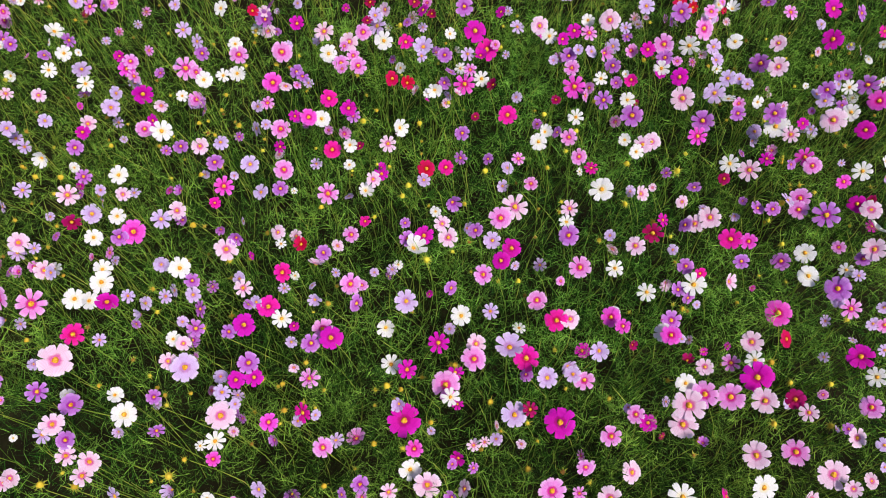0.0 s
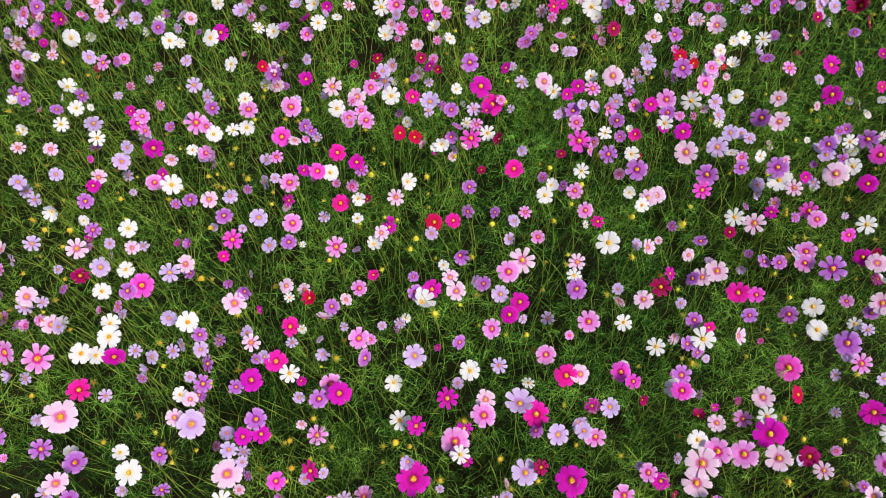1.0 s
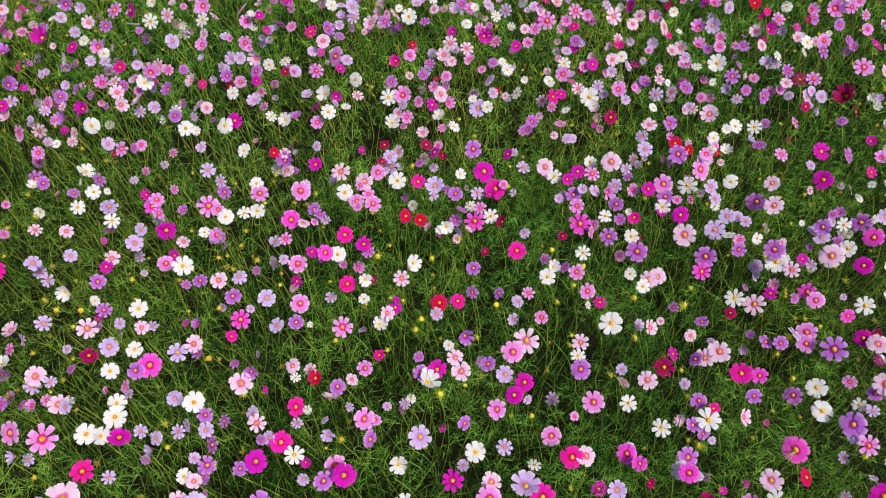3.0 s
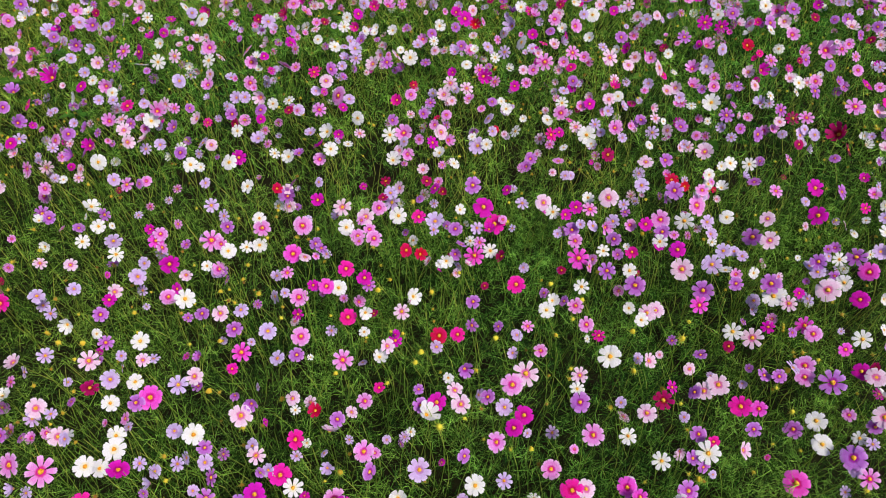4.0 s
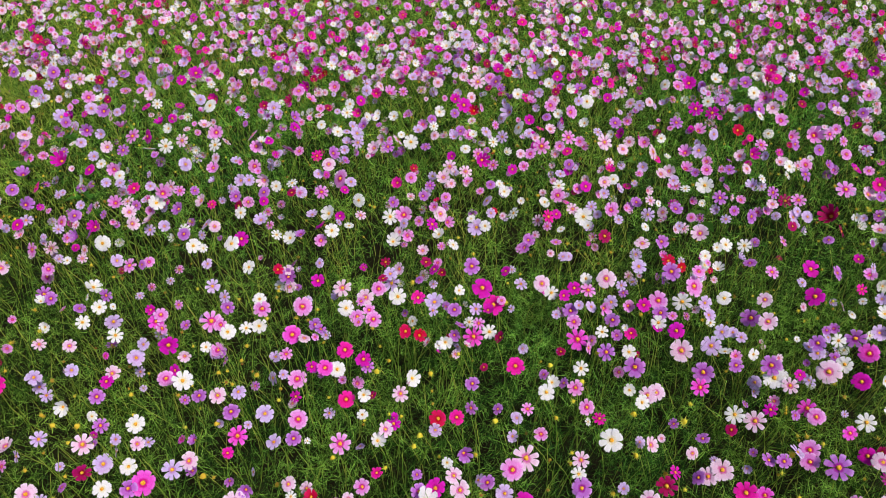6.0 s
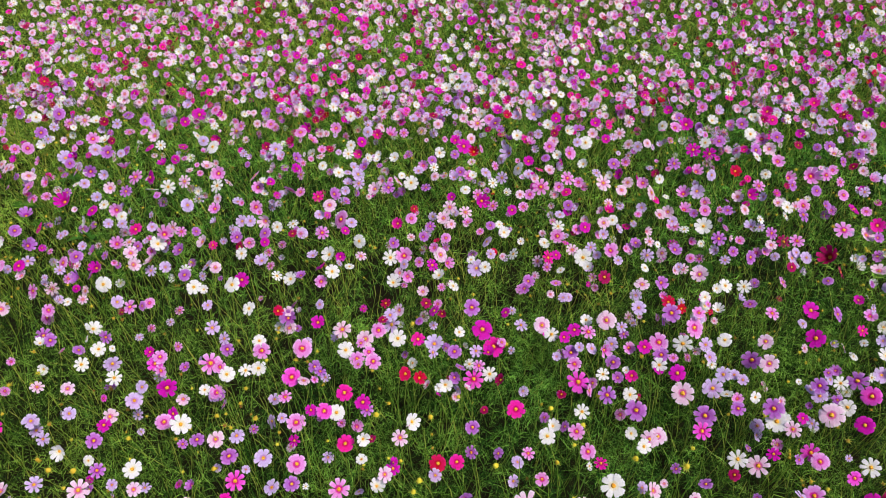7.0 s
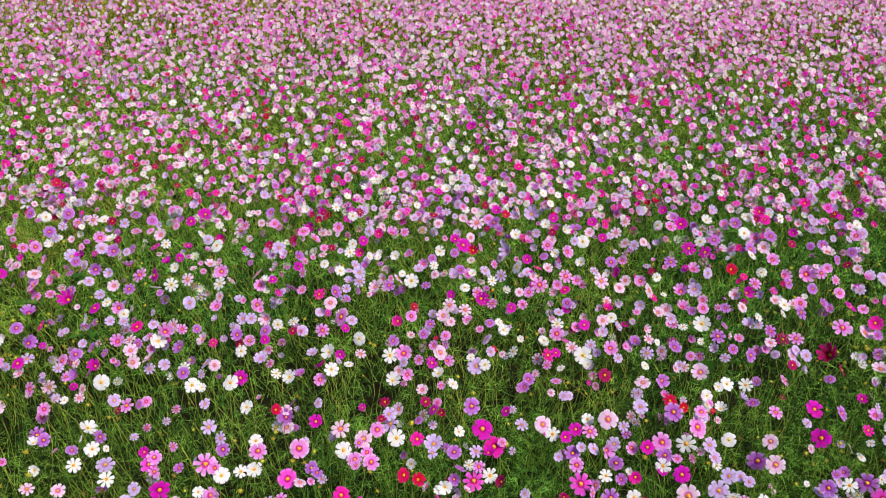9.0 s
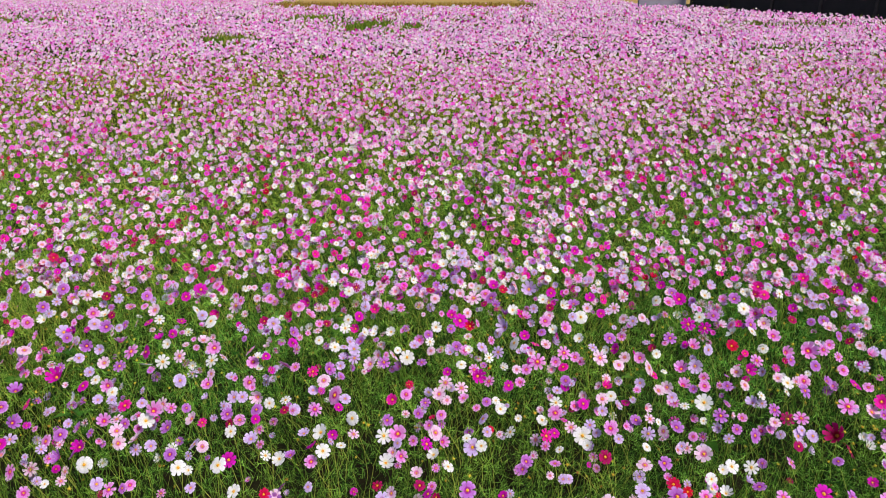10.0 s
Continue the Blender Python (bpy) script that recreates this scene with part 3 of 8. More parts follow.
flower("pale_pink", -1.216, 1.377, 0.67, 0.075, (49, -51), 1)
flower("violet", -1.209, 1.485, 0.63, 0.055)
flower("violet", -1.268, 1.485, 0.52, 0.037)
flower("white", -1.072, 1.469, 0.66, 0.066, (54, -59), 0)
flower("lilac", -1.122, 1.412, 0.65, 0.042)
flower("lilac", -1.090, 1.351, 0.67, 0.041)
flower("pale_pink", -1.038, 1.387, 0.66, 0.049)
flower("lilac", -1.017, 1.414, 0.63, 0.046)
flower("lilac", -1.151, 1.342, 0.61, 0.069, (47, -52), 0)
flower("white", -1.052, 1.319, 0.63, 0.057, (49, -48), 0)
flower("crimson", -1.204, 1.303, 0.62, 0.060, (69, -64), 0)
flower("lilac", -1.414, 1.330, 0.67, 0.045)
flower("lilac", -1.355, 1.398, 0.51, 0.036)
flower("rose", -0.968, 1.238, 0.66, 0.081, (43, -43), 3)
flower("violet", -1.004, 1.212, 0.67, 0.058, (53, -51), 2)
flower("pale_pink", -1.320, 1.190, 0.67, 0.069, (48, -46), 0)
flower("lilac", -1.262, 1.168, 0.67, 0.043)
flower("white", -1.097, 1.222, 0.65, 0.059, (45, -51), 0)
flower("pink", -1.022, 1.158, 0.66, 0.043)
flower("lilac", -1.063, 1.199, 0.54, 0.038)
flower("white", -1.044, 1.108, 0.64, 0.061, (35, -24), 2)
flower("white", -1.024, 1.051, 0.66, 0.074, (38, -44), 0)
flower("magenta", -0.979, 0.974, 0.68, 0.068, (68, -68), 3)
flower("white", -1.109, 1.009, 0.63, 0.070, (39, -54), 0)
flower("white", -1.069, 1.007, 0.62, 0.060, (55, -20), 2)
flower("pale_pink", -1.227, 1.105, 0.64, 0.064, (49, -40), 0)
flower("lilac", -1.183, 1.080, 0.67, 0.046)
flower("pink", -1.330, 1.003, 0.65, 0.080)
flower("pink", -1.245, 0.997, 0.62, 0.095, (46, -46), 1)
flower("lilac", -1.265, 0.912, 0.68, 0.044)
flower("lilac", -1.335, 0.985, 0.50, 0.044)
flower("hot_pink", -1.075, 0.884, 0.64, 0.068, (36, -38), 0)
flower("violet", -0.863, 1.432, 0.62, 0.039)
flower("pale_pink", -0.853, 1.335, 0.64, 0.064, (52, -33), 0)
flower("violet", -0.870, 1.364, 0.54, 0.043)
flower("lilac", -0.898, 1.301, 0.64, 0.067, (44, -58), 1)
flower("lilac", -0.835, 1.578, 0.52, 0.033)
flower("lilac", -0.725, 1.565, 0.53, 0.033)
flower("rose", -0.724, 1.458, 0.61, 0.071, (40, -62), 1)
flower("hot_pink", -0.724, 1.352, 0.66, 0.041)
flower("lilac", -0.588, 1.424, 0.62, 0.058)
flower("violet", -0.515, 1.417, 0.65, 0.057)
flower("white", -0.462, 1.394, 0.67, 0.023)
flower("pale_pink", -0.504, 1.248, 0.64, 0.052)
flower("white", -0.484, 1.191, 0.66, 0.036)
flower("pale_pink", -0.445, 1.240, 0.63, 0.048)
flower("pale_pink", -0.660, 1.177, 0.65, 0.076, (35, -59), 0)
flower("violet", -0.631, 1.216, 0.66, 0.047)
flower("violet", -0.743, 1.345, 0.51, 0.036)
flower("magenta", -0.581, 1.165, 0.63, 0.029)
flower("white", -0.791, 1.102, 0.66, 0.071, (35, -53), 0)
flower("violet", -0.760, 1.079, 0.62, 0.050, (39, -58), 0)
flower("lilac", -0.802, 1.039, 0.63, 0.046)
flower("lilac", -0.809, 0.997, 0.67, 0.048)
flower("lilac", -0.735, 1.013, 0.65, 0.052)
flower("violet", -0.714, 0.979, 0.62, 0.056)
flower("violet", -0.702, 0.894, 0.66, 0.057, (31, -50), 1)
flower("lilac", -0.742, 0.911, 0.67, 0.037)
flower("lilac", -0.955, 1.071, 0.48, 0.049)
flower("lilac", -0.926, 0.998, 0.67, 0.045)
flower("violet", -0.974, 1.000, 0.47, 0.034)
flower("pale_pink", -0.575, 1.020, 0.68, 0.059, (32, -59), 1)
flower("lilac", -0.600, 1.069, 0.65, 0.049)
flower("hot_pink", -0.477, 1.103, 0.63, 0.065, (48, -30), 0)
flower("lilac", -0.465, 1.052, 0.62, 0.039)
flower("white", -0.465, 1.165, 0.50, 0.034)
flower("hot_pink", -0.501, 0.977, 0.64, 0.069, (35, -65), 3)
flower("lilac", -0.536, 0.988, 0.65, 0.045)
flower("violet", -0.560, 0.979, 0.65, 0.035)
flower("white", -0.460, 0.946, 0.62, 0.063, (28, -62), 1)
flower("magenta", -0.570, 0.920, 0.63, 0.069, (29, -56), 3)
flower("violet", -0.615, 0.902, 0.62, 0.048, (32, -69), 0)
flower("lilac", -0.661, 1.367, 0.53, 0.032)
flower("pink", -0.359, 1.419, 0.62, 0.074, (37, -74), 1)
flower("lilac", -0.302, 1.479, 0.52, 0.037)
flower("white", -0.231, 1.431, 0.62, 0.054)
flower("pale_pink", -0.203, 1.450, 0.66, 0.054)
flower("magenta", -0.177, 1.488, 0.64, 0.055)
flower("lilac", -0.030, 1.455, 0.65, 0.050)
flower("hot_pink", -0.219, 1.277, 0.66, 0.041)
flower("pink", -0.265, 1.246, 0.63, 0.056)
flower("pale_pink", -0.303, 1.183, 0.66, 0.047)
flower("violet", -0.343, 1.153, 0.67, 0.054)
flower("pale_pink", -0.365, 1.113, 0.66, 0.060)
flower("red", -0.421, 1.196, 0.65, 0.051)
flower("lilac", -0.299, 1.086, 0.66, 0.032)
flower("pink", -0.250, 1.040, 0.67, 0.070, (35, -77), 0)
flower("pink", -0.223, 1.067, 0.61, 0.043)
flower("violet", -0.227, 0.968, 0.68, 0.058)
flower("lilac", -0.360, 1.001, 0.64, 0.042)
flower("lilac", -0.396, 1.110, 0.53, 0.030)
flower("pink", -0.333, 0.916, 0.61, 0.069, (30, -82), 0)
flower("lilac", -0.079, 1.001, 0.63, 0.074, (38, -85), 0)
flower("white", -0.149, 0.968, 0.51, 0.062, (48, -84), 2)
flower("violet", -0.080, 1.217, 0.65, 0.055, (38, -76), 0)
flower("violet", -0.087, 1.259, 0.68, 0.037)
flower("magenta", -0.028, 1.241, 0.63, 0.067, (26, -87), 0)
flower("white", -0.062, 1.192, 0.63, 0.077, (22, -24), 4)
flower("pale_pink", 0.032, 1.275, 0.65, 0.056)
flower("pale_pink", 0.052, 1.241, 0.62, 0.067, (38, -91), 0)
flower("white", 0.011, 1.311, 0.67, 0.041)
flower("violet", 0.066, 1.377, 0.63, 0.057)
flower("violet", 0.144, 1.275, 0.61, 0.056)
flower("lilac", 0.118, 1.350, 0.51, 0.044)
flower("lilac", 0.196, 1.223, 0.63, 0.059, (32, -98), 0)
flower("pink", 0.223, 1.284, 0.67, 0.077, (37, -98), 3)
flower("pale_pink", 0.278, 1.364, 0.62, 0.092, (35, -100), 1)
flower("magenta", 0.219, 1.135, 0.65, 0.061, (42, -115), 3)
flower("magenta", 0.255, 1.181, 0.65, 0.065, (37, -99), 3)
flower("lilac", 0.252, 1.541, 0.50, 0.050)
flower("pink", 0.341, 1.469, 0.61, 0.051)
flower("pink", 0.161, 1.084, 0.65, 0.064, (29, -97), 0)
flower("violet", 0.060, 1.053, 0.62, 0.050)
flower("magenta", -0.011, 1.112, 0.47, 0.027)
flower("lilac", 0.188, 1.016, 0.53, 0.055)
flower("white", 0.091, 0.950, 0.63, 0.066, (26, -94), 0)
flower("white", 0.267, 0.918, 0.61, 0.045)
flower("pink", 0.329, 1.015, 0.61, 0.067, (36, -103), 0)
flower("hot_pink", 0.374, 0.916, 0.67, 0.071, (35, -106), 3)
flower("pale_pink", 0.415, 0.920, 0.67, 0.061, (26, -74), 3)
flower("pink", 0.400, 1.055, 0.66, 0.032)
flower("pink", 0.463, 1.098, 0.67, 0.071, (31, -112), 0)
flower("violet", 0.447, 1.243, 0.63, 0.070, (39, -106), 3)
flower("white", 0.440, 1.282, 0.65, 0.052)
flower("pale_pink", 0.454, 1.329, 0.66, 0.060, (36, -108), 1)
flower("lilac", 0.367, 1.212, 0.49, 0.050)
flower("lilac", 0.277, 1.192, 0.52, 0.034)
flower("white", -0.115, 1.190, 0.53, 0.034)
flower("violet", -0.147, 1.157, 0.51, 0.030)
flower("lilac", -0.195, 1.165, 0.52, 0.034)
flower("lilac", 0.056, 0.981, 0.47, 0.041)
flower("white", 0.541, 1.607, 0.50, 0.034)
flower("white", 0.578, 1.429, 0.63, 0.085, (38, -111), 0)
flower("pale_pink", 0.703, 1.403, 0.64, 0.058)
flower("violet", 0.795, 1.469, 0.67, 0.038)
flower("violet", 0.873, 1.399, 0.68, 0.049)
flower("pale_pink", 0.851, 1.392, 0.61, 0.046)
flower("pale_pink", 0.915, 1.300, 0.65, 0.075, (44, -121), 0)
flower("pale_pink", 0.874, 1.295, 0.62, 0.064, (46, -127), 0)
flower("violet", 0.825, 1.263, 0.66, 0.052)
flower("crimson", 0.707, 1.220, 0.68, 0.069, (44, -114), 1)
flower("magenta", 0.768, 1.309, 0.62, 0.049)
flower("pale_pink", 0.657, 1.196, 0.64, 0.066, (35, -118), 0)
flower("lilac", 0.583, 1.242, 0.63, 0.041)
flower("white", 0.574, 1.101, 0.66, 0.057, (30, -106), 1)
flower("white", 0.658, 1.011, 0.67, 0.059, (37, -118), 1)
flower("lilac", 0.787, 1.200, 0.61, 0.037)
flower("violet", 0.814, 1.132, 0.62, 0.054, (38, -112), 3)
flower("hot_pink", 0.845, 1.094, 0.64, 0.046)
flower("white", 0.802, 1.031, 0.68, 0.076, (26, -123), 1)
flower("violet", 0.758, 1.025, 0.66, 0.049)
flower("violet", 0.787, 1.002, 0.65, 0.042)
flower("lilac", 0.855, 1.034, 0.54, 0.029)
flower("rose", 0.546, 0.941, 0.64, 0.062, (34, -115), 3)
flower("rose", 0.570, 0.897, 0.67, 0.047, (33, -117), 0)
flower("violet", 0.730, 0.935, 0.63, 0.066)
flower("white", 0.701, 0.893, 0.63, 0.061, (37, -144), 0)
flower("rose", 0.708, 0.868, 0.67, 0.060, (34, -123), 3)
flower("crimson", 0.986, 1.445, 0.67, 0.042)
flower("hot_pink", 0.965, 1.216, 0.65, 0.073, (43, -124), 0)
flower("rose", 1.037, 1.226, 0.62, 0.056, (41, -118), 0)
flower("violet", 0.991, 1.144, 0.63, 0.051)
flower("pale_pink", 0.914, 1.048, 0.67, 0.056)
flower("lilac", 1.073, 1.408, 0.50, 0.036)
flower("violet", 1.133, 1.495, 0.47, 0.033)
flower("violet", 1.091, 1.351, 0.63, 0.053)
flower("violet", 1.130, 1.333, 0.65, 0.053)
flower("lilac", 1.176, 1.354, 0.67, 0.056)
flower("pink", 1.240, 1.386, 0.64, 0.072, (53, -124), 0)
flower("pink", 1.228, 1.345, 0.63, 0.065, (47, -128), 0)
flower("violet", 1.289, 1.296, 0.67, 0.089, (45, -123), 1)
flower("white", 1.204, 1.176, 0.63, 0.069, (50, -126), 0)
flower("white", 1.191, 1.090, 0.63, 0.068, (28, -127), 3)
flower("rose", 1.053, 0.950, 0.65, 0.082, (42, -129), 3)
flower("violet", 1.186, 1.216, 0.51, 0.066)
flower("violet", 1.246, 1.023, 0.67, 0.080, (44, -135), 3)
flower("lilac", 1.258, 1.003, 0.64, 0.059)
flower("pink", 1.271, 0.959, 0.66, 0.065)
flower("lilac", 1.277, 0.995, 0.50, 0.044)
flower("white", 1.299, 1.096, 0.66, 0.050)
flower("lilac", 1.324, 1.069, 0.67, 0.042)
flower("violet", 1.393, 1.159, 0.62, 0.051, (51, -130), 0)
flower("pink", 1.293, 1.172, 0.67, 0.043)
flower("pale_pink", 1.404, 1.165, 0.67, 0.075, (52, -131), 0)
flower("rose", 1.407, 1.455, 0.64, 0.054, (48, -89), 0)
flower("magenta", 1.447, 1.383, 0.61, 0.062, (52, -130), 3)
flower("crimson", 1.584, 1.477, 0.50, 0.041)
flower("lilac", 1.373, 0.964, 0.66, 0.041)
flower("pink", 1.383, 0.925, 0.62, 0.055)
flower("lilac", 1.349, 0.929, 0.62, 0.045)
flower("lilac", -0.991, 0.866, 0.64, 0.041)
flower("pale_pink", -1.086, 0.789, 0.67, 0.098, (39, -40), 3)
flower("white", -0.767, 0.864, 0.65, 0.047, (35, -39), 2)
flower("pale_pink", -0.730, 0.846, 0.66, 0.047)
flower("pale_pink", -0.768, 0.794, 0.65, 0.053, (30, -44), 0)
flower("lilac", -0.711, 0.771, 0.66, 0.085, (37, -44), 3)
flower("violet", -1.128, 0.705, 0.64, 0.062, (39, -51), 1)
flower("pink", -1.223, 0.679, 0.64, 0.026)
flower("violet", -1.032, 0.673, 0.62, 0.065, (51, -38), 3)
flower("pale_pink", -1.034, 0.597, 0.68, 0.065, (32, -43), 0)
flower("lilac", -1.087, 0.587, 0.62, 0.054)
flower("violet", -0.992, 0.556, 0.67, 0.052)
flower("pale_pink", -0.989, 0.520, 0.65, 0.058, (37, -42), 1)
flower("pale_pink", -0.915, 0.502, 0.66, 0.064)
flower("pale_pink", -0.931, 0.466, 0.65, 0.058)
flower("lilac", -0.828, 0.415, 0.65, 0.060)
flower("white", -0.908, 0.698, 0.63, 0.049, (38, -16), 2)
flower("white", -0.872, 0.644, 0.62, 0.074, (29, -34), 0)
flower("violet", -0.785, 0.685, 0.65, 0.045)
flower("violet", -0.758, 0.590, 0.65, 0.047)
flower("pale_pink", -0.594, 0.638, 0.63, 0.086, (29, -52), 3)
flower("lilac", -0.545, 0.658, 0.67, 0.035)
flower("lilac", -0.588, 0.693, 0.67, 0.051, (49, -70), 0)
flower("white", -0.594, 0.562, 0.64, 0.059, (23, -40), 1)
flower("rose", -0.591, 0.514, 0.64, 0.043, (39, -53), 0)
flower("white", -0.636, 0.552, 0.63, 0.031)
flower("violet", -0.529, 0.785, 0.66, 0.066, (26, -53), 0)
flower("magenta", -0.518, 0.756, 0.62, 0.056, (30, -59), 0)
flower("magenta", -0.567, 0.744, 0.63, 0.053, (28, -67), 3)
flower("rose", -0.443, 0.603, 0.68, 0.053, (26, -58), 0)
flower("lilac", -0.421, 0.869, 0.62, 0.041)
flower("lilac", -0.395, 0.654, 0.53, 0.040)
flower("lilac", -0.452, 0.432, 0.65, 0.048)
flower("white", -0.595, 0.415, 0.62, 0.039)
flower("white", -1.135, 0.562, 0.67, 0.022)
flower("pale_pink", -0.398, 0.775, 0.65, 0.033)
flower("magenta", -0.297, 0.864, 0.66, 0.073, (25, -68), 3)
flower("violet", -0.358, 0.856, 0.64, 0.061, (44, -67), 0)
flower("pink", -0.354, 0.749, 0.63, 0.062, (28, -67), 1)
flower("hot_pink", -0.363, 0.650, 0.62, 0.061)
flower("lilac", -0.328, 0.643, 0.62, 0.035)
flower("pink", -0.293, 0.542, 0.65, 0.059, (18, -58), 0)
flower("violet", -0.187, 0.447, 0.64, 0.051)
flower("violet", -0.240, 0.426, 0.61, 0.040)
flower("pink", -0.181, 0.417, 0.62, 0.039)
flower("pale_pink", -0.110, 0.427, 0.64, 0.051)
flower("magenta", 0.021, 0.870, 0.61, 0.068, (29, -89), 1)
flower("white", -0.119, 0.800, 0.61, 0.064, (22, -79), 1)
flower("magenta", -0.069, 0.764, 0.66, 0.059, (30, -61), 1)
flower("magenta", -0.075, 0.627, 0.62, 0.093, (20, -81), 0)
flower("lilac", -0.090, 0.669, 0.64, 0.045)
flower("rose", -0.042, 0.530, 0.68, 0.049, (21, -84), 0)
flower("white", -0.055, 0.491, 0.62, 0.065)
flower("pale_pink", -0.007, 0.446, 0.64, 0.076)
flower("pink", 0.042, 0.733, 0.62, 0.085, (26, -91), 3)
flower("magenta", 0.072, 0.807, 0.53, 0.056)
flower("white", 0.056, 0.685, 0.65, 0.055, (30, -91), 1)
flower("magenta", 0.080, 0.723, 0.48, 0.038)
flower("pale_pink", 0.132, 0.844, 0.66, 0.060, (23, -82), 0)
flower("pink", 0.125, 0.793, 0.67, 0.075, (37, -94), 3)
flower("lilac", 0.229, 0.827, 0.67, 0.086, (7, 82), 2)
flower("hot_pink", 0.281, 0.812, 0.63, 0.080, (29, -104), 0)
flower("lilac", 0.330, 0.731, 0.68, 0.064, (20, -89), 0)
flower("lilac", 0.409, 0.750, 0.66, 0.052)
flower("pink", 0.443, 0.741, 0.64, 0.065, (50, -88), 0)
flower("lilac", 0.238, 0.643, 0.62, 0.077, (18, -108), 0)
flower("crimson", 0.280, 0.649, 0.65, 0.045)
flower("magenta", 0.366, 0.621, 0.62, 0.090, (19, -119), 3)
flower("pale_pink", 0.120, 0.557, 0.62, 0.041)
flower("pale_pink", 0.149, 0.554, 0.66, 0.031)
flower("lilac", 0.191, 0.603, 0.52, 0.040)
flower("pale_pink", 0.250, 0.552, 0.65, 0.031)
flower("magenta", 0.080, 0.554, 0.50, 0.046)
flower("violet", 0.059, 0.492, 0.67, 0.033)
flower("violet", 0.116, 0.482, 0.67, 0.033)
flower("pale_pink", 0.095, 0.441, 0.61, 0.052)
flower("violet", 0.059, 0.409, 0.66, 0.041)
flower("pink", 0.415, 0.485, 0.67, 0.051)
flower("pink", 0.323, 0.428, 0.65, 0.081)
flower("pink", 0.397, 0.423, 0.64, 0.039)
flower("magenta", 0.472, 0.882, 0.52, 0.050)
flower("lilac", -0.001, 0.643, 0.47, 0.027)
flower("lilac", 0.489, 0.818, 0.67, 0.059)
flower("pale_pink", 0.821, 0.923, 0.51, 0.032)
flower("lilac", 0.797, 0.927, 0.51, 0.029)
flower("crimson", 0.796, 0.848, 0.52, 0.039)
flower("magenta", 0.806, 0.828, 0.64, 0.027)
flower("magenta", 0.945, 0.912, 0.49, 0.029)
flower("pale_pink", 0.804, 0.784, 0.63, 0.053, (31, -119), 0)
flower("pink", 0.888, 0.801, 0.62, 0.054, (35, -131), 1)
flower("pale_pink", 0.969, 0.872, 0.61, 0.068, (33, -138), 0)
flower("red", 1.044, 0.855, 0.67, 0.053, (34, -40), 3)
flower("white", 0.932, 0.784, 0.68, 0.055, (32, -140), 1)
flower("magenta", 0.937, 0.741, 0.66, 0.091, (45, -123), 3)
flower("white", 0.738, 0.734, 0.63, 0.059, (32, -103), 3)
flower("pink", 0.784, 0.697, 0.64, 0.081, (28, -138), 0)
flower("pale_pink", 0.722, 0.654, 0.67, 0.092, (30, -130), 0)
flower("pink", 0.856, 0.689, 0.64, 0.081, (29, -141), 0)
flower("pale_pink", 0.705, 0.609, 0.64, 0.082, (34, -124), 0)
flower("pale_pink", 0.942, 0.671, 0.66, 0.076, (34, -137), 0)
flower("crimson", 1.044, 0.685, 0.63, 0.058, (28, -139), 3)
flower("lilac", 1.096, 0.724, 0.48, 0.038)
flower("pale_pink", 1.067, 0.643, 0.64, 0.054, (36, -141), 1)
flower("violet", 0.739, 0.547, 0.67, 0.031)
flower("lilac", 0.701, 0.710, 0.54, 0.034)
flower("lilac", 0.562, 0.662, 0.63, 0.029)
flower("pink", 0.572, 0.631, 0.66, 0.053, (23, -132), 0)
flower("magenta", 0.614, 0.620, 0.62, 0.051, (25, -115), 0)
flower("pink", 0.496, 0.570, 0.66, 0.059, (23, -109), 0)
flower("pink", 0.436, 0.497, 0.62, 0.043)
flower("pale_pink", 0.546, 0.480, 0.63, 0.064)
flower("pale_pink", 0.882, 0.518, 0.66, 0.079, (35, -133), 0)
flower("pink", 1.011, 0.538, 0.62, 0.075, (33, -143), 0)
flower("pale_pink", 1.080, 0.470, 0.65, 0.085)
flower("white", 0.894, 0.441, 0.63, 0.079)
flower("white", 0.656, 0.405, 0.68, 0.076)
flower("hot_pink", 0.776, 0.411, 0.66, 0.041)
flower("pale_pink", 1.013, 0.412, 0.63, 0.048)
flower("pale_pink", 0.469, 0.402, 0.68, 0.067)
flower("magenta", 1.260, 0.808, 0.65, 0.076, (41, -141), 0)
flower("pink", 1.261, 0.665, 0.62, 0.065, (39, -145), 3)
flower("pale_pink", 1.185, 0.574, 0.63, 0.060, (23, -67), 0)
flower("violet", 1.228, 0.630, 0.53, 0.037)
flower("lilac", 1.223, 0.540, 0.68, 0.043)
flower("white", 1.313, 0.760, 0.61, 0.063, (41, -143), 1)
flower("lilac", 1.335, 0.828, 0.65, 0.040)
flower("lilac", 1.359, 0.935, 0.48, 0.029)
flower("lilac", 1.227, 0.861, 0.52, 0.035)
flower("lilac", 1.248, 0.499, 0.61, 0.031)
flower("lilac", 1.197, 0.631, 0.52, 0.023)
flower("crimson", 0.681, 0.615, 0.51, 0.027)
flower("violet", -2.887, 4.349, 0.65, 0.081)
flower("white", -2.765, 4.314, 0.64, 0.074)
flower("violet", -2.764, 4.219, 0.66, 0.043)
flower("violet", -2.595, 4.303, 0.67, 0.088)
flower("lilac", -2.600, 4.204, 0.62, 0.065)
flower("violet", -2.635, 4.101, 0.63, 0.085)
flower("lilac", -2.558, 4.029, 0.62, 0.063)
flower("pink", -2.604, 3.866, 0.64, 0.082)
flower("white", -2.505, 3.882, 0.65, 0.068)
flower("pink", -2.454, 3.698, 0.64, 0.060)
flower("magenta", -2.565, 3.661, 0.67, 0.053)
flower("pale_pink", -2.465, 3.569, 0.61, 0.085)
flower("pink", -2.387, 3.418, 0.62, 0.095)
flower("pink", -2.314, 3.483, 0.62, 0.070)
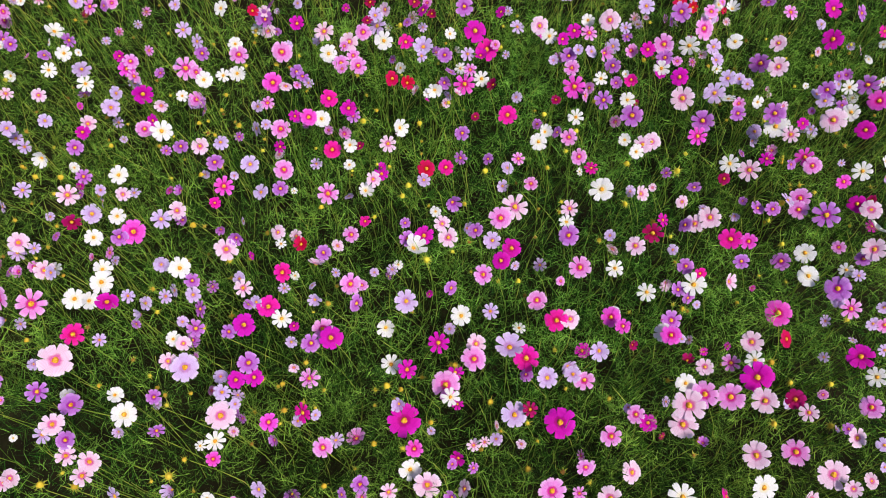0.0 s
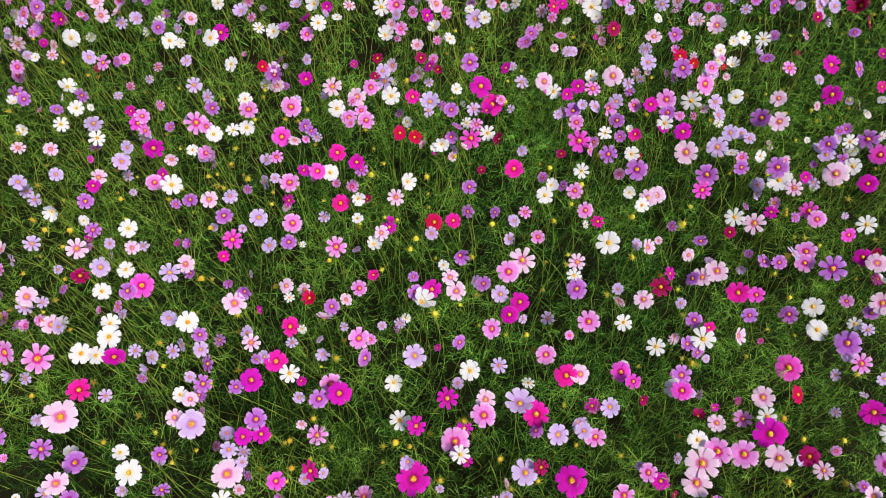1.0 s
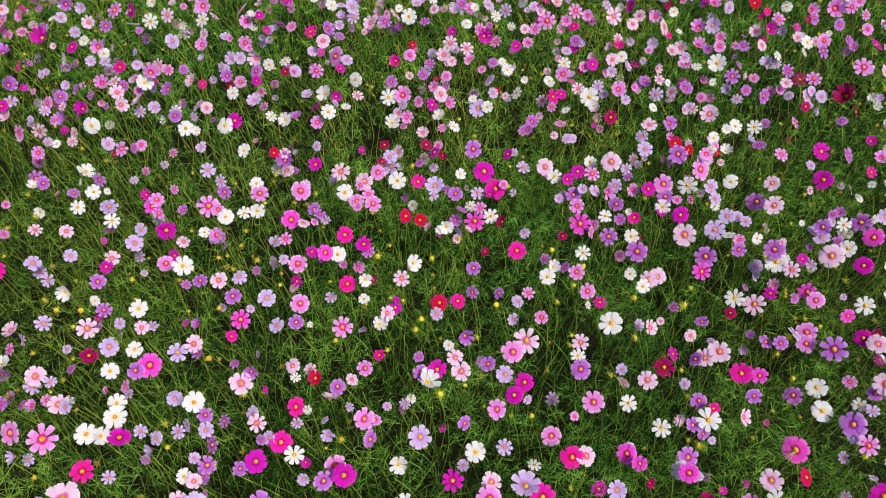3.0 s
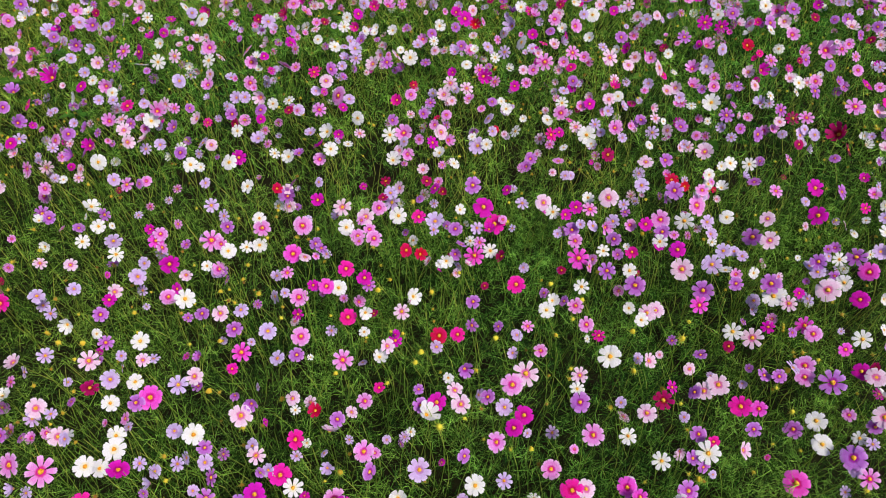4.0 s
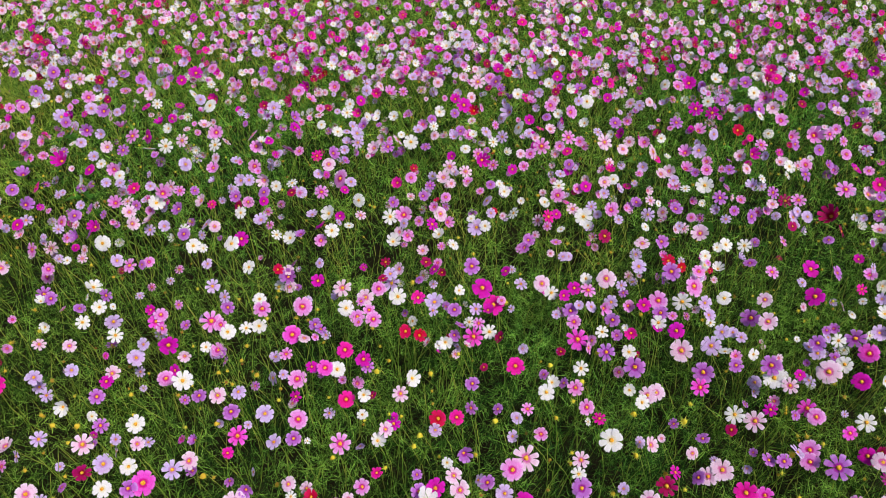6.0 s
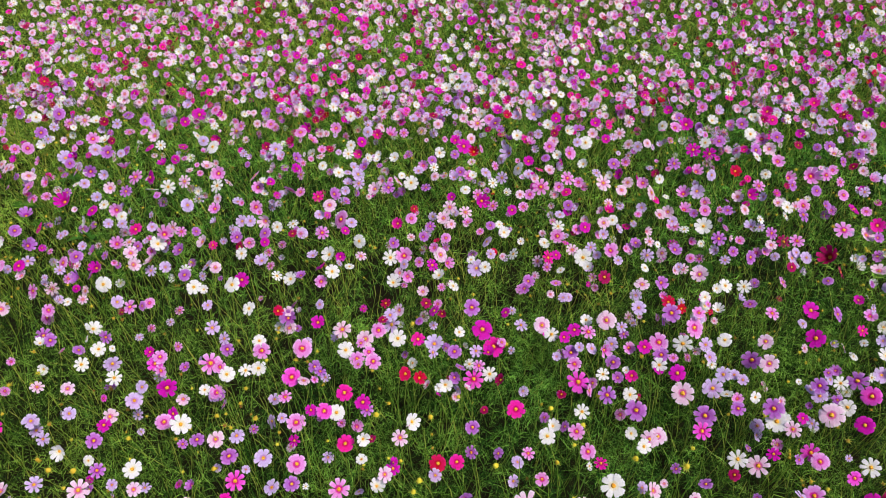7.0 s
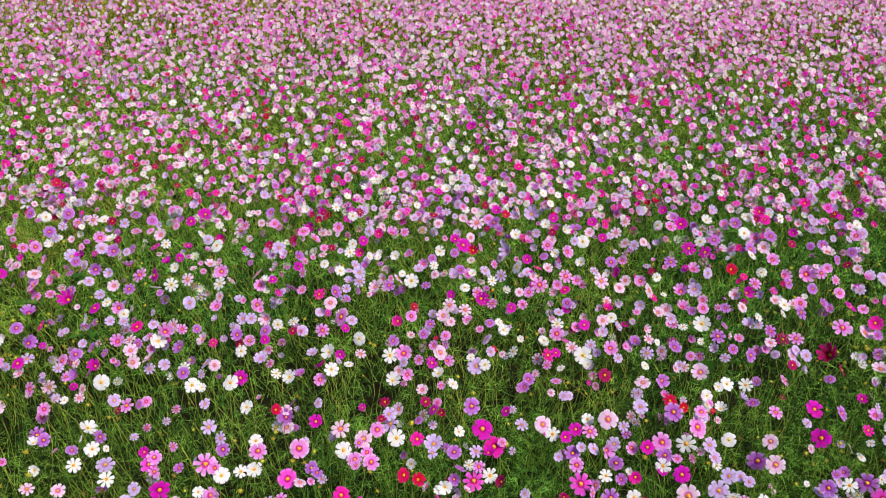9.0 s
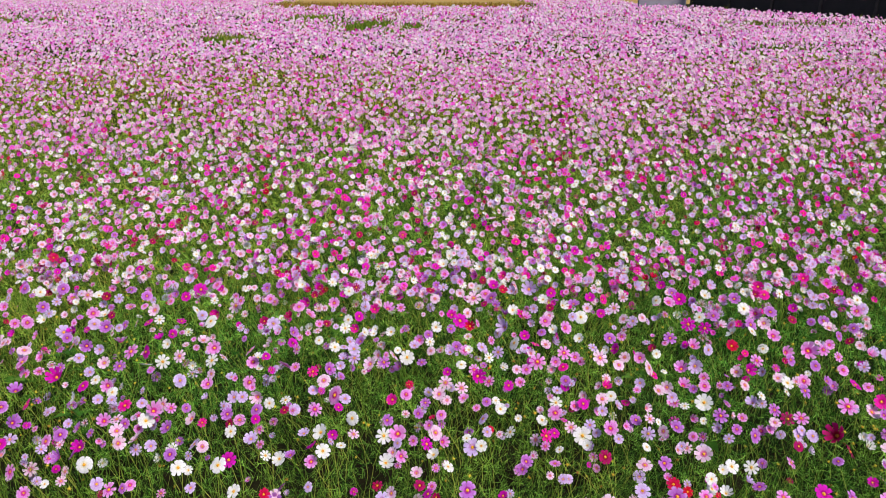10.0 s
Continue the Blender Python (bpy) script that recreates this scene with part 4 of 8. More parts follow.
flower("violet", -2.256, 3.119, 0.62, 0.078)
flower("hot_pink", -2.102, 2.962, 0.65, 0.069)
flower("violet", -2.205, 2.922, 0.66, 0.068)
flower("violet", -2.220, 3.213, 0.50, 0.050)
flower("violet", -2.074, 2.787, 0.66, 0.072)
flower("magenta", -2.013, 2.798, 0.64, 0.039)
flower("magenta", -2.045, 2.636, 0.65, 0.065)
flower("lilac", -2.060, 2.725, 0.61, 0.072)
flower("pale_pink", -2.426, 4.286, 0.63, 0.088)
flower("violet", -2.534, 4.355, 0.61, 0.074)
flower("white", -2.312, 4.216, 0.66, 0.072)
flower("crimson", -2.253, 4.206, 0.66, 0.065)
flower("lilac", -2.146, 4.153, 0.67, 0.071)
flower("pink", -2.216, 3.933, 0.67, 0.083)
flower("white", -2.151, 3.950, 0.65, 0.083)
flower("crimson", -2.136, 4.007, 0.62, 0.056)
flower("lilac", -2.185, 3.867, 0.63, 0.082)
flower("magenta", -2.175, 3.757, 0.65, 0.047)
flower("violet", -2.059, 3.772, 0.66, 0.087)
flower("lilac", -1.978, 3.763, 0.66, 0.054)
flower("lilac", -2.333, 3.773, 0.62, 0.095)
flower("pink", -2.195, 3.621, 0.62, 0.085)
flower("violet", -2.070, 3.538, 0.66, 0.077)
flower("violet", -2.277, 3.706, 0.62, 0.067)
flower("lilac", -1.982, 3.514, 0.65, 0.064)
flower("lilac", -2.069, 3.434, 0.64, 0.063)
flower("white", -2.078, 3.369, 0.67, 0.044)
flower("violet", -2.143, 3.366, 0.62, 0.056)
flower("magenta", -2.066, 3.196, 0.66, 0.096)
flower("pale_pink", -2.012, 3.170, 0.63, 0.036)
flower("magenta", -1.886, 3.114, 0.66, 0.071)
flower("lilac", -1.953, 3.316, 0.62, 0.062)
flower("white", -1.855, 3.188, 0.65, 0.060)
flower("pale_pink", -1.879, 3.348, 0.66, 0.074)
flower("violet", -1.779, 3.313, 0.66, 0.074)
flower("pink", -1.884, 3.572, 0.66, 0.078)
flower("pink", -1.789, 3.489, 0.65, 0.102)
flower("magenta", -1.702, 3.488, 0.65, 0.089)
flower("white", -1.641, 3.334, 0.66, 0.074)
flower("white", -1.590, 3.431, 0.62, 0.089)
flower("magenta", -1.668, 3.618, 0.66, 0.065)
flower("magenta", -1.654, 3.762, 0.62, 0.061)
flower("white", -1.620, 3.598, 0.64, 0.065)
flower("pale_pink", -1.499, 3.458, 0.64, 0.083)
flower("white", -1.671, 4.039, 0.48, 0.065)
flower("pink", -1.782, 3.167, 0.63, 0.078)
flower("white", -1.705, 3.056, 0.66, 0.064)
flower("lilac", -1.685, 3.001, 0.65, 0.058)
flower("lilac", -1.819, 3.362, 0.50, 0.045)
flower("hot_pink", -1.587, 2.935, 0.66, 0.074)
flower("lilac", -1.526, 2.987, 0.64, 0.058)
flower("pale_pink", -1.414, 2.978, 0.64, 0.081)
flower("pink", -1.441, 2.917, 0.64, 0.086)
flower("pink", -1.349, 2.917, 0.66, 0.057)
flower("white", -1.468, 2.878, 0.61, 0.086)
flower("white", -1.866, 2.992, 0.67, 0.069)
flower("lilac", -2.204, 3.296, 0.47, 0.057)
flower("violet", -1.755, 2.793, 0.63, 0.061)
flower("lilac", -1.778, 2.756, 0.68, 0.049)
flower("pink", -1.658, 2.846, 0.63, 0.073)
flower("pale_pink", -1.594, 2.848, 0.64, 0.068)
flower("violet", -1.554, 2.843, 0.62, 0.057)
flower("pale_pink", -1.530, 2.713, 0.67, 0.071)
flower("violet", -1.689, 2.764, 0.62, 0.050)
flower("violet", -1.810, 2.724, 0.64, 0.071)
flower("pink", -1.860, 2.687, 0.63, 0.071)
flower("lilac", -1.861, 2.640, 0.62, 0.054)
flower("magenta", -1.663, 2.618, 0.65, 0.064)
flower("violet", -1.672, 2.578, 0.64, 0.059)
flower("violet", -1.691, 2.507, 0.68, 0.068)
flower("white", -1.591, 2.509, 0.64, 0.079)
flower("pale_pink", -1.493, 2.634, 0.66, 0.070)
flower("pale_pink", -1.453, 2.728, 0.61, 0.077)
flower("lilac", -1.481, 2.757, 0.53, 0.062)
flower("lilac", -1.338, 2.628, 0.65, 0.059)
flower("violet", -1.323, 2.796, 0.63, 0.073)
flower("lilac", -1.484, 2.980, 0.51, 0.053)
flower("violet", -1.252, 2.620, 0.61, 0.065)
flower("violet", -1.318, 2.889, 0.48, 0.047)
flower("magenta", -1.624, 3.848, 0.66, 0.061)
flower("pale_pink", -1.865, 4.038, 0.64, 0.091)
flower("magenta", -1.817, 3.815, 0.67, 0.067)
flower("white", -1.770, 3.870, 0.66, 0.068)
flower("pale_pink", -1.874, 3.787, 0.68, 0.060)
flower("violet", -1.943, 3.778, 0.67, 0.067)
flower("pink", -2.068, 4.127, 0.62, 0.072)
flower("pink", -1.930, 4.037, 0.67, 0.056)
flower("lilac", -1.918, 4.153, 0.66, 0.050)
flower("pink", -1.831, 4.214, 0.62, 0.058)
flower("pink", -1.947, 4.473, 0.62, 0.076)
flower("magenta", -1.680, 4.379, 0.63, 0.097)
flower("magenta", -1.710, 4.185, 0.67, 0.072)
flower("white", -1.523, 4.184, 0.64, 0.058)
flower("white", -1.588, 4.021, 0.65, 0.077)
flower("lilac", -1.528, 3.951, 0.65, 0.069)
flower("white", -1.446, 3.867, 0.65, 0.095)
flower("hot_pink", -1.440, 3.983, 0.64, 0.077)
flower("pale_pink", -1.376, 4.168, 0.61, 0.115)
flower("pink", -1.319, 4.100, 0.68, 0.071)
flower("lilac", -1.235, 3.783, 0.65, 0.054)
flower("lilac", -1.203, 3.806, 0.61, 0.041)
flower("crimson", -1.129, 3.928, 0.62, 0.062)
flower("lilac", -1.032, 3.782, 0.68, 0.087)
flower("lilac", -0.979, 3.710, 0.68, 0.046)
flower("crimson", -0.957, 3.929, 0.65, 0.069)
flower("violet", -0.907, 3.742, 0.64, 0.074)
flower("magenta", -0.882, 3.610, 0.64, 0.072)
flower("pink", -0.846, 3.558, 0.63, 0.065)
flower("pink", -0.937, 4.090, 0.64, 0.085)
flower("pink", -1.149, 4.191, 0.65, 0.072)
flower("violet", -1.231, 4.431, 0.62, 0.075)
flower("violet", -1.111, 4.362, 0.68, 0.081)
flower("white", -1.474, 4.713, 0.48, 0.064)
flower("pale_pink", -1.437, 3.674, 0.62, 0.073)
flower("pink", -1.321, 3.533, 0.65, 0.090)
flower("white", -1.298, 3.409, 0.64, 0.088)
flower("pale_pink", -1.233, 3.410, 0.66, 0.063)
flower("pale_pink", -1.519, 3.615, 0.62, 0.046)
flower("pale_pink", -1.252, 3.255, 0.65, 0.061)
flower("pink", -1.256, 3.195, 0.62, 0.073)
flower("lilac", -1.387, 3.154, 0.67, 0.078)
flower("lilac", -1.145, 3.251, 0.63, 0.061)
flower("pink", -1.091, 3.162, 0.68, 0.036)
flower("pink", -1.031, 3.201, 0.63, 0.079)
flower("pink", -1.104, 3.506, 0.65, 0.083)
flower("pink", -1.064, 3.395, 0.64, 0.075)
flower("white", -1.025, 3.373, 0.68, 0.050)
flower("magenta", -1.005, 3.459, 0.64, 0.057)
flower("pink", -0.864, 3.334, 0.65, 0.099)
flower("pink", -0.799, 3.292, 0.67, 0.061)
flower("lilac", -1.012, 3.437, 0.48, 0.052)
flower("lilac", -1.063, 3.028, 0.65, 0.070)
flower("lilac", -1.012, 3.003, 0.67, 0.064)
flower("pale_pink", -0.950, 3.064, 0.63, 0.077)
flower("white", -0.882, 3.021, 0.62, 0.064)
flower("white", -0.792, 3.003, 0.65, 0.064)
flower("crimson", -0.771, 2.886, 0.67, 0.051)
flower("pink", -0.730, 2.884, 0.67, 0.039)
flower("violet", -1.060, 2.895, 0.64, 0.068)
flower("pink", -0.997, 2.875, 0.62, 0.063)
flower("crimson", -1.041, 2.855, 0.61, 0.062)
flower("white", -1.003, 2.754, 0.64, 0.066)
flower("violet", -0.935, 2.963, 0.62, 0.070)
flower("magenta", -0.906, 2.840, 0.65, 0.051)
flower("violet", -1.273, 2.918, 0.66, 0.051)
flower("pale_pink", -1.210, 2.825, 0.66, 0.073)
flower("hot_pink", -1.170, 2.839, 0.63, 0.051)
flower("lilac", -1.121, 2.600, 0.68, 0.069)
flower("pale_pink", -1.087, 2.601, 0.67, 0.059)
flower("lilac", -1.134, 2.548, 0.66, 0.047)
flower("white", -1.146, 2.453, 0.67, 0.072)
flower("white", -0.970, 2.457, 0.68, 0.077)
flower("magenta", -0.953, 2.545, 0.64, 0.074)
flower("white", -0.783, 2.536, 0.67, 0.058)
flower("white", -0.724, 2.552, 0.64, 0.069)
flower("lilac", -0.694, 2.580, 0.64, 0.053)
flower("white", -0.963, 4.359, 0.68, 0.059)
flower("magenta", -0.899, 4.196, 0.62, 0.080)
flower("pink", -0.847, 3.959, 0.65, 0.083)
flower("pink", -0.704, 4.092, 0.67, 0.078)
flower("white", -0.634, 4.294, 0.66, 0.073)
flower("magenta", -0.676, 4.290, 0.64, 0.051)
flower("crimson", -0.590, 4.332, 0.67, 0.066)
flower("lilac", -0.514, 4.224, 0.63, 0.065)
flower("lilac", -0.500, 4.079, 0.65, 0.071)
flower("pale_pink", -0.416, 4.144, 0.65, 0.071)
flower("hot_pink", -0.443, 4.100, 0.62, 0.071)
flower("pink", -0.357, 4.097, 0.62, 0.085)
flower("pale_pink", -0.421, 4.337, 0.67, 0.096)
flower("pink", -0.306, 4.419, 0.62, 0.083)
flower("pink", -0.262, 4.006, 0.68, 0.063)
flower("lilac", -0.215, 4.317, 0.63, 0.066)
flower("white", -0.578, 3.836, 0.68, 0.068)
flower("magenta", -0.523, 3.921, 0.66, 0.069)
flower("white", -0.592, 3.779, 0.65, 0.074)
flower("hot_pink", -0.519, 3.735, 0.67, 0.060)
flower("white", -0.477, 3.782, 0.62, 0.061)
flower("crimson", -0.716, 3.833, 0.65, 0.054)
flower("pale_pink", -0.751, 3.726, 0.66, 0.060)
flower("white", -0.723, 3.611, 0.66, 0.059)
flower("white", -0.628, 3.580, 0.63, 0.072)
flower("white", -0.882, 4.115, 0.47, 0.073)
flower("white", -0.300, 3.677, 0.68, 0.066)
flower("lilac", -0.502, 3.491, 0.67, 0.083)
flower("lilac", -0.547, 3.645, 0.63, 0.066)
flower("violet", -0.472, 3.578, 0.67, 0.065)
flower("lilac", -0.576, 3.601, 0.62, 0.052)
flower("lilac", -0.496, 3.456, 0.63, 0.076)
flower("lilac", -0.546, 3.371, 0.68, 0.050)
flower("violet", -0.732, 3.859, 0.48, 0.049)
flower("pale_pink", -0.392, 3.358, 0.65, 0.081)
flower("pale_pink", -0.353, 3.438, 0.66, 0.069)
flower("violet", -0.316, 3.343, 0.67, 0.074)
flower("pale_pink", -0.266, 3.402, 0.68, 0.081)
flower("white", -0.196, 3.483, 0.62, 0.090)
flower("white", -0.249, 3.496, 0.66, 0.045)
flower("lilac", -0.155, 3.549, 0.66, 0.064)
flower("pink", -0.128, 3.635, 0.65, 0.066)
flower("violet", -0.108, 3.410, 0.63, 0.063)
flower("white", -0.065, 3.578, 0.67, 0.058)
flower("pale_pink", -0.058, 3.523, 0.64, 0.058)
flower("violet", -0.077, 3.682, 0.66, 0.059)
flower("white", -0.035, 3.831, 0.63, 0.075)
flower("pale_pink", -0.045, 4.219, 0.64, 0.072)
flower("crimson", -0.078, 4.261, 0.68, 0.065)
flower("lilac", 0.010, 4.422, 0.63, 0.075)
flower("lilac", -0.080, 4.308, 0.53, 0.067)
flower("white", 0.146, 4.488, 0.62, 0.061)
flower("pale_pink", 0.212, 4.143, 0.68, 0.107)
flower("pink", 0.167, 4.166, 0.66, 0.079)
flower("pink", 0.300, 4.317, 0.63, 0.081)
flower("violet", 0.331, 4.167, 0.67, 0.100)
flower("violet", 0.348, 4.079, 0.66, 0.063)
flower("crimson", 0.276, 4.063, 0.68, 0.049)
flower("magenta", 0.115, 3.860, 0.66, 0.102)
flower("magenta", 0.064, 3.922, 0.67, 0.069)
flower("pale_pink", 0.167, 4.008, 0.64, 0.070)
flower("red", 0.176, 3.772, 0.67, 0.067)
flower("violet", 0.059, 3.757, 0.66, 0.060)
flower("pale_pink", 0.161, 3.678, 0.65, 0.053)
flower("pink", 0.142, 3.544, 0.63, 0.071)
flower("white", 0.160, 3.466, 0.68, 0.051)
flower("violet", 0.090, 3.574, 0.64, 0.065)
flower("lilac", 0.053, 3.455, 0.67, 0.057)
flower("lilac", 0.241, 3.600, 0.62, 0.072)
flower("pink", 0.300, 3.668, 0.63, 0.059)
flower("lilac", 0.336, 3.545, 0.62, 0.078)
flower("white", 0.272, 3.414, 0.66, 0.063)
flower("white", 0.368, 3.573, 0.50, 0.053)
flower("white", 0.114, 3.321, 0.67, 0.062)
flower("magenta", 0.040, 3.292, 0.64, 0.055)
flower("pale_pink", 0.027, 3.203, 0.63, 0.079)
flower("pale_pink", -0.006, 3.091, 0.63, 0.077)
flower("pale_pink", 0.111, 3.150, 0.63, 0.078)
flower("pink", 0.122, 3.022, 0.65, 0.058)
flower("pink", 0.184, 3.302, 0.65, 0.068)
flower("magenta", 0.198, 3.205, 0.67, 0.084)
flower("pink", 0.263, 3.200, 0.64, 0.067)
flower("magenta", 0.366, 3.192, 0.62, 0.061)
flower("violet", 0.235, 2.964, 0.67, 0.052)
flower("white", 0.299, 2.885, 0.68, 0.062)
flower("lilac", 0.214, 2.846, 0.65, 0.067)
flower("lilac", 0.229, 2.783, 0.62, 0.056)
flower("white", 0.339, 2.741, 0.65, 0.066)
flower("lilac", 0.155, 2.664, 0.62, 0.092)
flower("white", 0.195, 2.650, 0.64, 0.059)
flower("white", 0.411, 3.065, 0.50, 0.042)
flower("violet", 0.412, 4.041, 0.61, 0.071)
flower("white", 0.461, 4.029, 0.65, 0.077)
flower("hot_pink", 0.506, 3.976, 0.65, 0.076)
flower("pink", 0.534, 3.960, 0.63, 0.069)
flower("lilac", 0.402, 3.849, 0.62, 0.096)
flower("white", 0.435, 3.599, 0.65, 0.091)
flower("magenta", 0.499, 3.670, 0.66, 0.066)
flower("hot_pink", 0.546, 3.531, 0.68, 0.058)
flower("pale_pink", 0.614, 3.578, 0.65, 0.065)
flower("pale_pink", 0.522, 3.532, 0.62, 0.058)
flower("pink", 0.551, 3.438, 0.62, 0.101)
flower("pink", 0.483, 3.370, 0.61, 0.069)
flower("pale_pink", 0.425, 3.354, 0.62, 0.056)
flower("lilac", 0.594, 4.304, 0.67, 0.110)
flower("pale_pink", 0.515, 4.496, 0.61, 0.084)
flower("red", 0.420, 4.359, 0.64, 0.067)
flower("lilac", 0.486, 4.383, 0.62, 0.067)
flower("lilac", 0.598, 4.034, 0.66, 0.063)
flower("white", 0.672, 4.146, 0.67, 0.071)
flower("magenta", 0.744, 4.286, 0.65, 0.073)
flower("crimson", 0.704, 4.049, 0.66, 0.056)
flower("pale_pink", 0.697, 4.030, 0.61, 0.070)
flower("pink", 0.661, 3.939, 0.62, 0.083)
flower("violet", 0.623, 3.807, 0.61, 0.061)
flower("white", 0.690, 3.809, 0.63, 0.061)
flower("magenta", 0.709, 3.757, 0.61, 0.054)
flower("pink", 0.755, 3.771, 0.66, 0.087)
flower("white", 0.785, 4.059, 0.67, 0.070)
flower("violet", 0.865, 4.095, 0.66, 0.085)
flower("white", 0.835, 3.691, 0.63, 0.066)
flower("white", 0.889, 3.954, 0.64, 0.090)
flower("lilac", 0.830, 3.921, 0.66, 0.062)
flower("pink", 0.717, 3.537, 0.62, 0.090)
flower("hot_pink", 0.687, 3.364, 0.63, 0.062)
flower("pink", 0.760, 3.422, 0.66, 0.063)
flower("pink", 0.649, 3.404, 0.64, 0.063)
flower("violet", 0.675, 3.210, 0.64, 0.061)
flower("lilac", 0.618, 3.128, 0.63, 0.060)
flower("lilac", 0.595, 3.275, 0.53, 0.044)
flower("white", 0.595, 3.016, 0.63, 0.070)
flower("pink", 0.577, 2.912, 0.64, 0.080)
flower("lilac", 0.616, 2.898, 0.65, 0.040)
flower("white", 0.507, 2.880, 0.62, 0.063)
flower("hot_pink", 0.498, 2.685, 0.67, 0.076)
flower("magenta", 0.551, 2.761, 0.63, 0.055)
flower("pink", 0.489, 2.622, 0.66, 0.048)
flower("white", 0.551, 2.597, 0.66, 0.043)
flower("pale_pink", 0.641, 2.820, 0.62, 0.067)
flower("white", 0.688, 2.768, 0.61, 0.095)
flower("pink", 0.681, 2.969, 0.64, 0.058)
flower("magenta", 0.724, 2.964, 0.66, 0.063)
flower("crimson", 0.669, 2.963, 0.62, 0.035)
flower("violet", 0.385, 2.500, 0.67, 0.062)
flower("pink", 0.525, 2.547, 0.62, 0.058)
flower("pink", -0.632, 2.939, 0.64, 0.075)
flower("lilac", -0.742, 2.965, 0.62, 0.064)
flower("pink", -0.553, 3.094, 0.62, 0.107)
flower("lilac", -0.489, 3.017, 0.65, 0.064)
flower("magenta", -0.510, 2.926, 0.66, 0.051)
flower("hot_pink", -0.716, 3.344, 0.61, 0.069)
flower("pale_pink", -0.620, 3.156, 0.67, 0.078)
flower("violet", -0.619, 3.304, 0.65, 0.080)
flower("violet", -0.543, 3.227, 0.65, 0.049)
flower("lilac", -0.559, 3.338, 0.65, 0.056)
flower("hot_pink", -0.248, 3.055, 0.62, 0.065)
flower("pink", -0.174, 3.013, 0.68, 0.064)
flower("violet", -0.074, 2.954, 0.67, 0.057)
flower("violet", -0.112, 2.932, 0.62, 0.058)
flower("pink", 0.006, 2.908, 0.63, 0.057)
flower("violet", -0.264, 2.874, 0.62, 0.063)
flower("white", -0.266, 2.724, 0.64, 0.082)
flower("pink", -0.200, 2.738, 0.64, 0.088)
flower("lilac", -0.191, 2.616, 0.68, 0.053)
flower("pale_pink", -0.211, 2.575, 0.66, 0.053)
flower("pink", -0.120, 2.634, 0.68, 0.053)
flower("pink", -0.049, 2.764, 0.67, 0.055)
flower("pale_pink", -0.022, 2.775, 0.62, 0.084)
flower("pink", 0.011, 2.652, 0.66, 0.059)
flower("magenta", -0.061, 2.649, 0.65, 0.070)
flower("white", -0.026, 2.607, 0.62, 0.064)
flower("white", -0.240, 2.512, 0.65, 0.073)
flower("white", -0.428, 2.835, 0.66, 0.073)
flower("pale_pink", -0.416, 2.761, 0.62, 0.061)
flower("white", -0.559, 2.706, 0.67, 0.081)
flower("magenta", -0.578, 2.583, 0.68, 0.063)
flower("white", -0.527, 2.557, 0.68, 0.073)
flower("lilac", -0.520, 2.717, 0.61, 0.039)
flower("white", -0.459, 2.648, 0.64, 0.049)
flower("lilac", -0.655, 2.763, 0.62, 0.061)
flower("pink", -0.584, 2.558, 0.62, 0.064)
flower("violet", -0.676, 2.563, 0.65, 0.053)
flower("magenta", 1.000, 4.238, 0.64, 0.073)
flower("hot_pink", 1.066, 4.169, 0.66, 0.072)
flower("pale_pink", 0.944, 4.040, 0.66, 0.070)
flower("magenta", 1.027, 4.007, 0.64, 0.063)
flower("pale_pink", 1.115, 4.024, 0.67, 0.077)
flower("pale_pink", 1.210, 4.185, 0.67, 0.072)
flower("pale_pink", 1.135, 3.852, 0.68, 0.068)
flower("lilac", 1.226, 3.961, 0.61, 0.070)
flower("pale_pink", 1.285, 3.967, 0.63, 0.063)
flower("lilac", 1.326, 3.853, 0.68, 0.041)
flower("lilac", 1.329, 4.342, 0.67, 0.081)
flower("white", 1.445, 4.217, 0.63, 0.073)
flower("pink", 1.486, 4.100, 0.67, 0.085)
flower("magenta", 1.572, 4.152, 0.67, 0.093)
flower("violet", 1.553, 4.252, 0.67, 0.072)
flower("white", 1.415, 4.486, 0.62, 0.061)
flower("pale_pink", 1.115, 3.746, 0.66, 0.060)
flower("pink", 1.106, 3.754, 0.61, 0.061)
flower("violet", 1.008, 3.658, 0.65, 0.079)
flower("magenta", 1.024, 3.532, 0.65, 0.071)
flower("pale_pink", 0.899, 3.413, 0.66, 0.100)
flower("pale_pink", 1.057, 3.472, 0.63, 0.070)
flower("pale_pink", 0.998, 3.371, 0.64, 0.069)
flower("pink", 1.137, 3.449, 0.64, 0.070)
flower("white", 1.255, 3.530, 0.62, 0.058)
flower("lilac", 0.890, 3.564, 0.64, 0.065)
flower("white", 0.957, 3.505, 0.66, 0.051)
flower("pale_pink", 1.147, 3.310, 0.66, 0.092)
flower("hot_pink", 1.175, 3.306, 0.62, 0.068)
flower("lilac", 1.086, 3.236, 0.61, 0.061)
flower("hot_pink", 0.866, 3.100, 0.67, 0.059)
flower("pale_pink", 1.136, 3.081, 0.66, 0.065)
flower("pale_pink", 1.214, 3.177, 0.62, 0.072)
flower("lilac", 1.194, 3.036, 0.65, 0.058)
flower("pink", 1.209, 3.016, 0.63, 0.053)
flower("white", 1.231, 2.945, 0.66, 0.052)
flower("white", 1.332, 2.960, 0.67, 0.092)
flower("pink", 1.290, 3.159, 0.64, 0.072)
flower("pink", 1.315, 3.278, 0.67, 0.079)
flower("lilac", 1.441, 3.412, 0.61, 0.088)
flower("pink", 1.413, 3.174, 0.63, 0.066)
flower("pink", 1.429, 3.242, 0.64, 0.061)
flower("violet", 1.338, 3.131, 0.64, 0.048)
